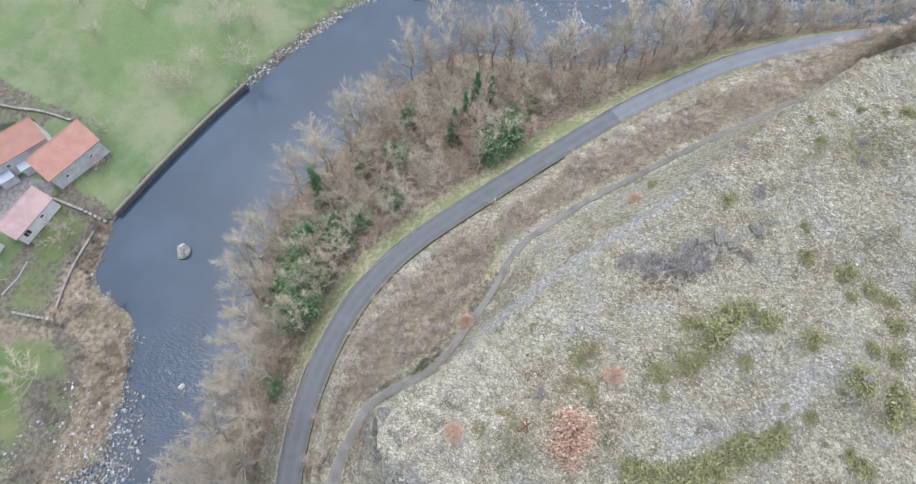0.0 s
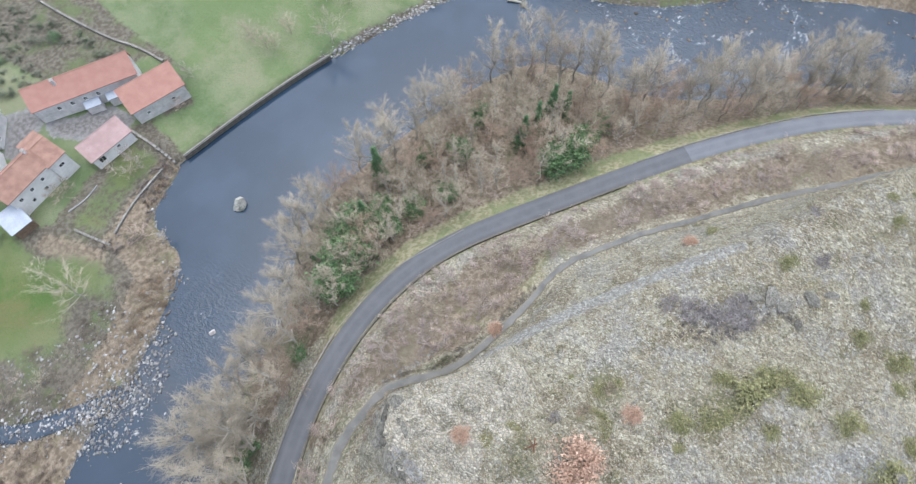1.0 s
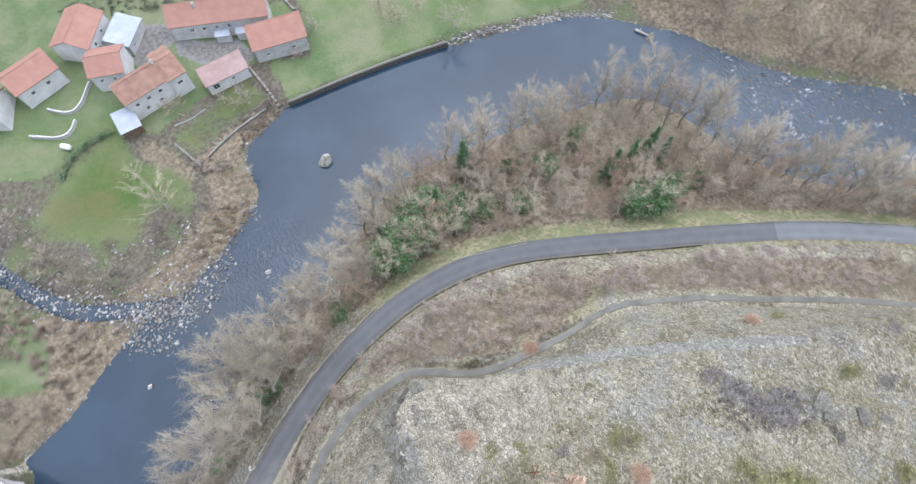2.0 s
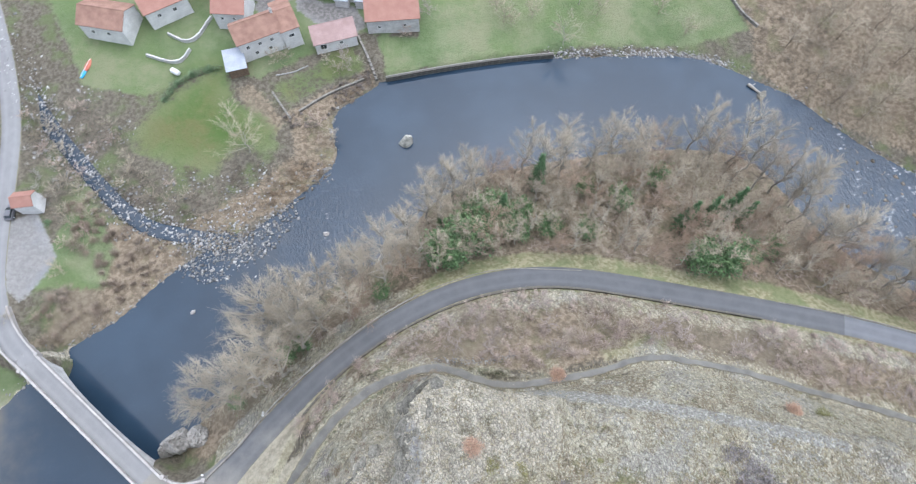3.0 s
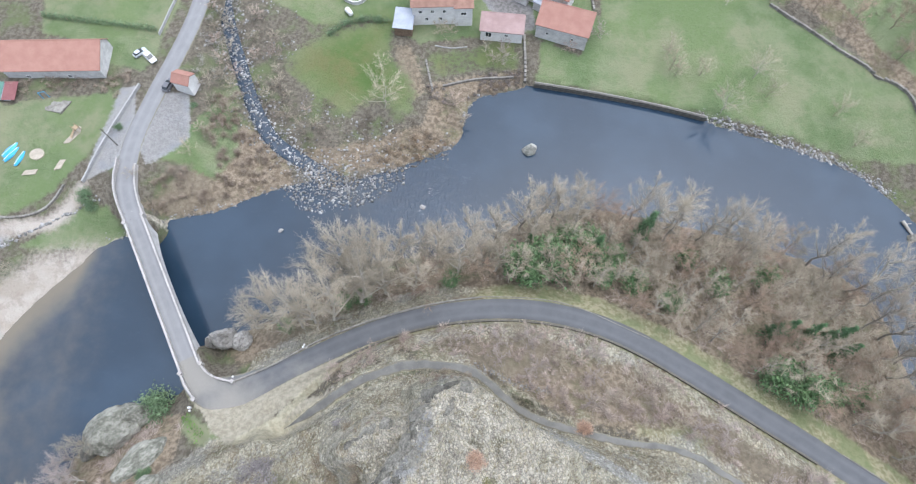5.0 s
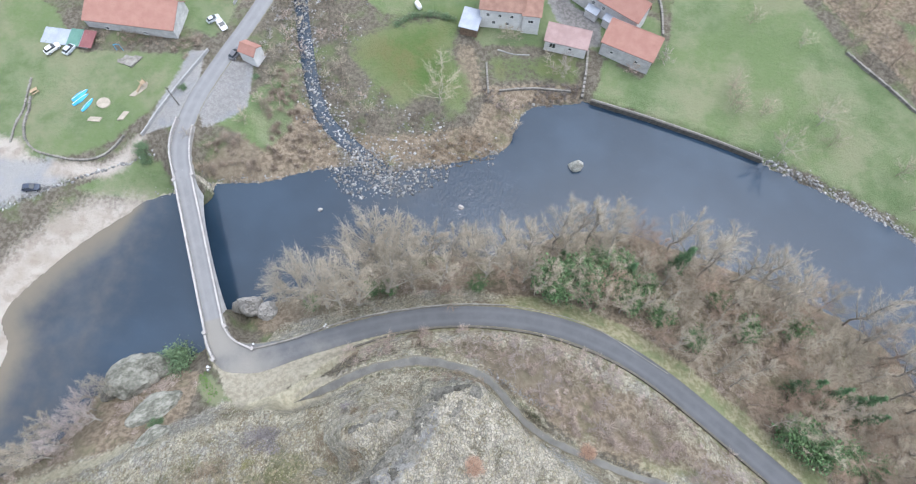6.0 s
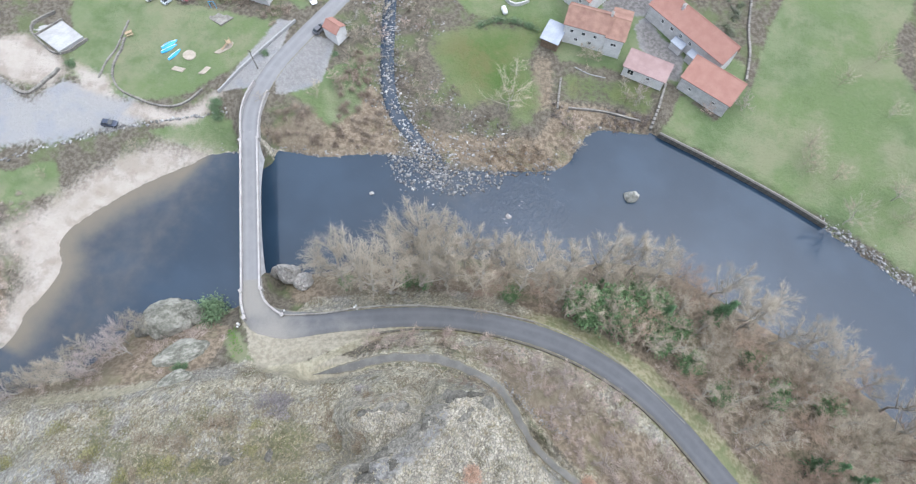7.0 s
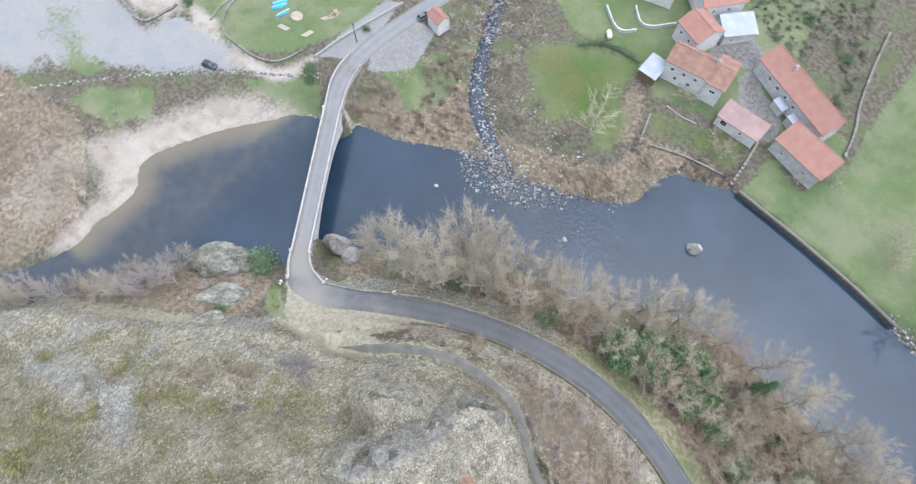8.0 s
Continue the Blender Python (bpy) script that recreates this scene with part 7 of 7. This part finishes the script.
# ---- cars ----
M_TYRE = two_tone("tyre_rubber", (0.02, 0.02, 0.02), (0.035, 0.035, 0.035), 3, rough=0.8).m
PAINTS = {k: two_tone(k + "_car_paint", c, tuple(v * 1.1 for v in c), 1.0, rough=0.3, spec=0.5, bump=0.0).m for k, c in (("white", (0.62, 0.62, 0.62)), ("dark", (0.03, 0.04, 0.065)), ("silver", (0.42, 0.45, 0.48)), ("grey", (0.10, 0.10, 0.11)))}


def car(x, y, yaw, paint, label, size=1.0):
    ob = thing("car", pose(x, y, ground_at(x, y), 0, 0, yaw), label, "car", "parked cars")
    ob.scale = (size, size, size)

    def loft(sections, mat, name):
        bm = bmesh.new()
        rings = [[bm.verts.new((sx, sy * w, z)) for sy, z in ((-1, z0), (-1, z1), (1, z1), (1, z0))] for sx, w, z0, z1 in sections]
        for a, b in zip(rings[:-1], rings[1:]):
            for i in range(4):
                bm.faces.new((a[i], b[i], b[(i + 1) % 4], a[(i + 1) % 4]))
        bm.faces.new(rings[0]), bm.faces.new(rings[-1][::-1])
        bmesh.ops.bevel(bm, geom=list(bm.edges), offset=0.05, segments=1, affect="EDGES")
        return part(name, bm, mat, ob)

    loft([(-2.0, 0.72, 0.4, 0.78), (-1.85, 0.82, 0.28, 0.92), (-0.6, 0.86, 0.24, 0.95), (0.8, 0.86, 0.24, 0.93), (1.7, 0.80, 0.26, 0.80), (2.0, 0.68, 0.36, 0.66)], PAINTS[paint], "body")
    loft([(-1.75, 0.66, 0.93, 0.98), (-1.35, 0.68, 0.93, 1.40), (0.15, 0.68, 0.93, 1.42), (0.95, 0.70, 0.93, 0.97)], M_GLASS, "windows")
    loft([(-1.3, 0.60, 1.40, 1.45), (0.1, 0.60, 1.41, 1.47)], PAINTS[paint], "roof")
    for wx in (-1.25, 1.25):
        for wy in (-0.8, 0.8):
            bm = bmesh.new()
            bmesh.ops.create_cone(bm, segments=14, radius1=0.32, radius2=0.32, depth=0.2, cap_ends=True, matrix=pose(wx, wy, 0.32, 90))
            w = part("wheel", bm, M_TYRE, ob)
            bm = bmesh.new()
            bmesh.ops.create_cone(bm, segments=10, radius1=0.19, radius2=0.17, depth=0.22, cap_ends=True, matrix=pose(wx, wy * 1.01, 0.32, 90))
            part("rim", bm, PAINTS["silver"], w)
    return ob


car(-110.2, 35.2, 18, "dark", "dark blue car parked on the gravel lot")
car(-121.2, 70.2, 60, "white", "white car parked before the open shed")
car(-117.2, 71.5, 75, "silver", "silver car parked under the open shed")
car(-83.8, 88.0, -40, "white", "white car parked beside the village road")
car(-86.6, 89.2, 50, "silver", "pale car parked beside the village road", 0.85)
car(-77.2, 80.6, 75, "grey", "dark grey car parked by the tiny hut")

# ---- playground, court and lot ----
M_BLUE = two_tone("bright_blue_plastic", (0.03, 0.25, 0.46), (0.06, 0.34, 0.56), 1.0, rough=0.4, spec=0.4, bump=0.05).m
M_REDP = two_tone("faded_red_hull", (0.34, 0.10, 0.07), (0.42, 0.16, 0.11), 1.0, rough=0.5).m
M_WOOD = two_tone("weathered_wood", (0.27, 0.20, 0.13), (0.38, 0.30, 0.20), 1.5, fine=8, bump=0.4).m
M_SANDP = two_tone("play_sand", (0.26, 0.23, 0.185), (0.35, 0.31, 0.255), 0.8, fine=6, bump=0.3).m
M_WHITE = two_tone("white_paint", (0.55, 0.55, 0.54), (0.66, 0.66, 0.65), 1.0, rough=0.6).m
M_RUST = two_tone("rusty_iron", (0.10, 0.05, 0.03), (0.20, 0.10, 0.06), 3.0, rough=0.8).m


def hull(name, label, x, y, yaw, length, mat, wide=0.75):
    """An upturned small boat: a pointed keeled shell with a rub rail."""
    ob = thing(name, pose(x, y, ground_at(x, y), 0, 0, yaw), label, "boat")
    bm = bmesh.new()
    rings = []
    for i in range(9):
        f = i / 8
        w = wide * math.sin(math.pi * min(1, 0.12 + 0.88 * f)) ** 0.6 if f < 1 else 0.15
        rings.append([bm.verts.new((length * (f - 0.5), w * math.cos(a), 0.5 * math.sin(a) * (0.6 + 0.4 * math.sin(math.pi * f)))) for a in [math.pi * k / 6 for k in range(7)]])
    for a, b in zip(rings[:-1], rings[1:]):
        for i in range(6):
            bm.faces.new((a[i], b[i], b[i + 1], a[i + 1]))
    bm.faces.new(rings[0]), bm.faces.new(rings[-1][::-1])
    part("hull", bm, mat, ob)
    part("keel", boxed(-length * 0.45, -0.04, 0.35, length * 0.45, 0.04, 0.56, bevel=0.02), M_WHITE, ob)
    return ob


hull("boat", "bright blue plastic boat upturned on the grass", -109.9, 60.4, 60, 4.4, M_BLUE, 0.8)
hull("boat", "bright blue plastic boat upturned on the grass", -109.2, 59.3, 60, 4.4, M_BLUE, 0.7)
hull("boat", "smaller blue plastic boat lying on the grass", -107.0, 58.4, 76, 4.0, M_BLUE, 0.6)
hull("boat", "faded red boat upturned by the creek", -58.0, 117.2, 60, 3.6, M_REDP)
hull("boat", "pale blue boat upturned by the creek", -59.3, 115.4, 60, 3.4, M_BLUE, 0.55)


def pad(name, label, outline, mat, high=0.12, category="pad"):
    c = np.mean(np.array(outline), 0)
    z = ground_at(c[0], c[1])
    ob = part(name, prism(bmesh.new(), [(x - c[0], y - c[1]) for x, y in outline], -0.6, high), mat)
    ob.matrix_basis = pose(c[0], c[1], z)
    return tagged(ob, label, category)


ring = [(-103.5 + 1.7 * math.cos(a * 0.449), 59.9 + 1.5 * math.sin(a * 0.449)) for a in range(14)]
pad("sandpit", "round sandpit with a worn rim in the grass", ring, M_SANDP)
pad("pad", "small pale concrete pad in the grass", [(-105.4, 54.4), (-102.4, 54.9), (-102.2, 56.2), (-105.0, 55.7)], M_SANDP)
pad("pad", "small pale gravel pad in the grass", [(-98.4, 56.3), (-97.0, 56.8), (-96.4, 59.2), (-97.8, 59.0)], M_SANDP)
pad("play_bed", "narrow sand bed under the play structure", [(-98.2, 63.2), (-96.8, 63.4), (-94.0, 68.0), (-95.6, 68.6)], M_SANDP)
pad("concrete_slab", "grey concrete slab on the playground", [(-106.0, 74.6), (-105.2, 71.4), (-101.3, 71.0), (-99.6, 74.4)], M_STONE)
pad("court", "white concrete court with a low rim", [(-143, 47.8), (-131.6, 45.5), (-129.1, 51.9), (-139.5, 54.1)], M_PALECONC, 0.45)
sl = thing("slide", pose(-96.2, 66.0, ground_at(-96.2, 66.0), 0, 0, 62), "wooden playground slide on a sand bed", "slide")
bm = boxed(-2.2, -0.3, 0, 0.6, 0.3, 0.08)
bm.transform(pose(0, 0, 0.9, 0, -30, 0))
part("chute", bm, M_WOOD, sl)
for dx in (0.5, 1.5):
    for dy in (-0.5, 0.5):
        part("leg", boxed(dx - 0.06, dy - 0.06, -0.1, dx + 0.06, dy + 0.06, 2.2, bevel=0.01), M_WOOD, sl)
part("platform", boxed(0.4, -0.6, 1.35, 1.6, 0.6, 1.45), M_WOOD, sl)
be = thing("picnic_table", pose(-120.6, 58.4, ground_at(-120.6, 58.4), 0, 0, 55), "weathered wooden picnic table on the grass", "table")
part("tabletop", boxed(-0.9, -0.37, 0.7, 0.9, 0.37, 0.76, bevel=0.01), M_WOOD, be)
for sy in (-0.68, 0.68):
    part("bench", boxed(-0.9, sy - 0.13, 0.42, 0.9, sy + 0.13, 0.47, bevel=0.01), M_WOOD, be)
for sx in (-0.65, 0.65):
    part("leg", boxed(sx - 0.05, -0.75, 0, sx + 0.05, 0.75, 0.42), M_WOOD, be)
sw = thing("swing_post", pose(-105.6, 74.6, ground_at(-105.6, 74.6), 0, 0, 20), "blue metal play frame on the concrete slab", "play frame")
for dx in (-0.7, 0.7):
    part("post", boxed(dx - 0.05, -0.05, 0, dx + 0.05, 0.05, 2.3, bevel=0.01), M_BLUE, sw)
part("crossbar", boxed(-0.75, -0.05, 2.3, 0.75, 0.05, 2.4, bevel=0.01), M_BLUE, sw)
po = thing("utility_pole", pose(-84.9, 63.4, ground_at(-84.9, 63.4)), "dark wooden utility pole beside the lane", "pole")
bm = bmesh.new()
bmesh.ops.create_cone(bm, segments=8, radius1=0.14, radius2=0.09, depth=7, cap_ends=True, matrix=pose(0, 0, 3.5))
part("shaft", bm, M_DARKSTONE, po)
part("crossarm", boxed(-0.6, -0.05, 6.5, 0.6, 0.05, 6.62), M_DARKSTONE, po)
tk = thing("gas_tank", pose(-37.6, 107.8, ground_at(-37.6, 107.8), 0, 0, -50), "white cylindrical tank standing in a garden", "tank")
bm = bmesh.new()
bmesh.ops.create_uvsphere(bm, u_segments=14, v_segments=8, radius=0.7)
for v in bm.verts:
    v.co.x = v.co.x * 0.6 + (0.9 if v.co.x > 0 else -0.9 if v.co.x < 0 else 0)
    v.co.z += 0.85
part("vessel", bm, M_WHITE, tk)
for sx in (-0.7, 0.7):
    part("foot", boxed(sx - 0.1, -0.4, 0, sx + 0.1, 0.4, 0.35), M_PALECONC, tk)
cr = thing("iron_cross", pose(7.3, -6.9, ground_at(7.3, -6.9), 12, 8, 30), "tall rusty iron cross braced on the rock", "cross")
part("shaft", boxed(-0.09, -0.09, -0.3, 0.09, 0.09, 3.4, bevel=0.02), M_RUST, cr)
part("arm", boxed(-1.0, -0.08, 2.3, 1.0, 0.08, 2.46, bevel=0.02), M_RUST, cr)
for a in range(3):
    bm = boxed(-0.05, -0.05, 0, 0.05, 0.05, 2.2)
    bm.transform(pose(0, 0, 0, 0, 0, a * 120) @ pose(1.2, 0, -0.2, 0, -32, 0))
    part("brace", bm, M_RUST, cr)
for x, y, lab in ((-32.7, 20.3, "pair of white painted marker stones on the road edge"), (-45.6, 13.4, "white marker stones at the end of the bridge wall"), (-52.9, 6.9, "white marker stones beside the gravel turn")):
    mk = thing("marker_stones", pose(x, y, ground_at(x, y), 0, 0, x * 9), lab, "marker stones")
    for dx, dy, h in ((0, 0, 0.95), (0.5, 0.2, 0.6), (0.2, -0.45, 0.45)):
        part("stone", boxed(dx - 0.19, dy - 0.17, -0.2, dx + 0.19, dy + 0.17, h, bevel=0.07), M_WHITE, mk)


def hedge(label, line, wide, high, seed):
    rs = np.random.RandomState(seed)
    p = along(line, 0.12)
    k = np.repeat(np.arange(len(p)), 9)
    at = np.stack([p[k, 0] + rs.normal(0, wide * 0.3, len(k)), p[k, 1] + rs.normal(0, wide * 0.3, len(k)), rs.uniform(0.05, high, len(k))], 1)
    at[:, 2] += ground_height(at[:, 0], at[:, 1])
    ob = thing("hedge", pose(0, 0, 0), label, "hedge")
    f = new("foliage", fast_mesh("foliage", *leaves(at, 0.17, rs), M_GREENBUSH))
    f.parent = ob
    for e in on_ground(along(line, 1.5)[:, :2]):
        stem = new("stem", fast_mesh("stem", *tubes(e[None], e[None] + (0, 0, high * 0.9), 0.06, 0.03), M_BARK_BROWN))
        stem.parent = ob


hedge("clipped dark green hedge beside the lawn", [(-113.5, 97.4), (-100, 97.0), (-84.6, 96.5)], 1.2, 1.5, 201)
hedge("shaggy green hedge in the riverside garden", [(-42.2, 101), (-38, 104.8), (-33, 106.1), (-27, 105.8)], 1.4, 1.6, 203)

wall_run("low_wall", "low grey block rim round the white court", "wall", [(-140.1, 54.9), (-143.6, 48.2), (-137.5, 45.6), (-131.3, 44.6), (-128.5, 52.2)], 0.4, 0.75, 1.2, M_STONE)
wall_run("court_divider", "grey kerb dividing the white court", "kerb", [(-140.0, 47.0), (-137.2, 54.0)], 0.3, 0.62, 1.2, M_STONE)
wall_run("boulder_edge", "row of rough boulders edging the sandy yard", "wall", [(-146, 34.3), (-143.4, 33.9), (-138.3, 33.0), (-132.2, 32.2), (-130.7, 36.8), (-129.7, 42.1)], 0.8, 0.6, 1.1, M_STONE)
wall_run("boulder_edge", "broken stone edging beside the playground lawn", "wall", [(-120.0, 44.4), (-121.1, 48.7), (-121.4, 54.5), (-122.9, 61.6)], 0.5, 0.3, 1.3, M_STONE)
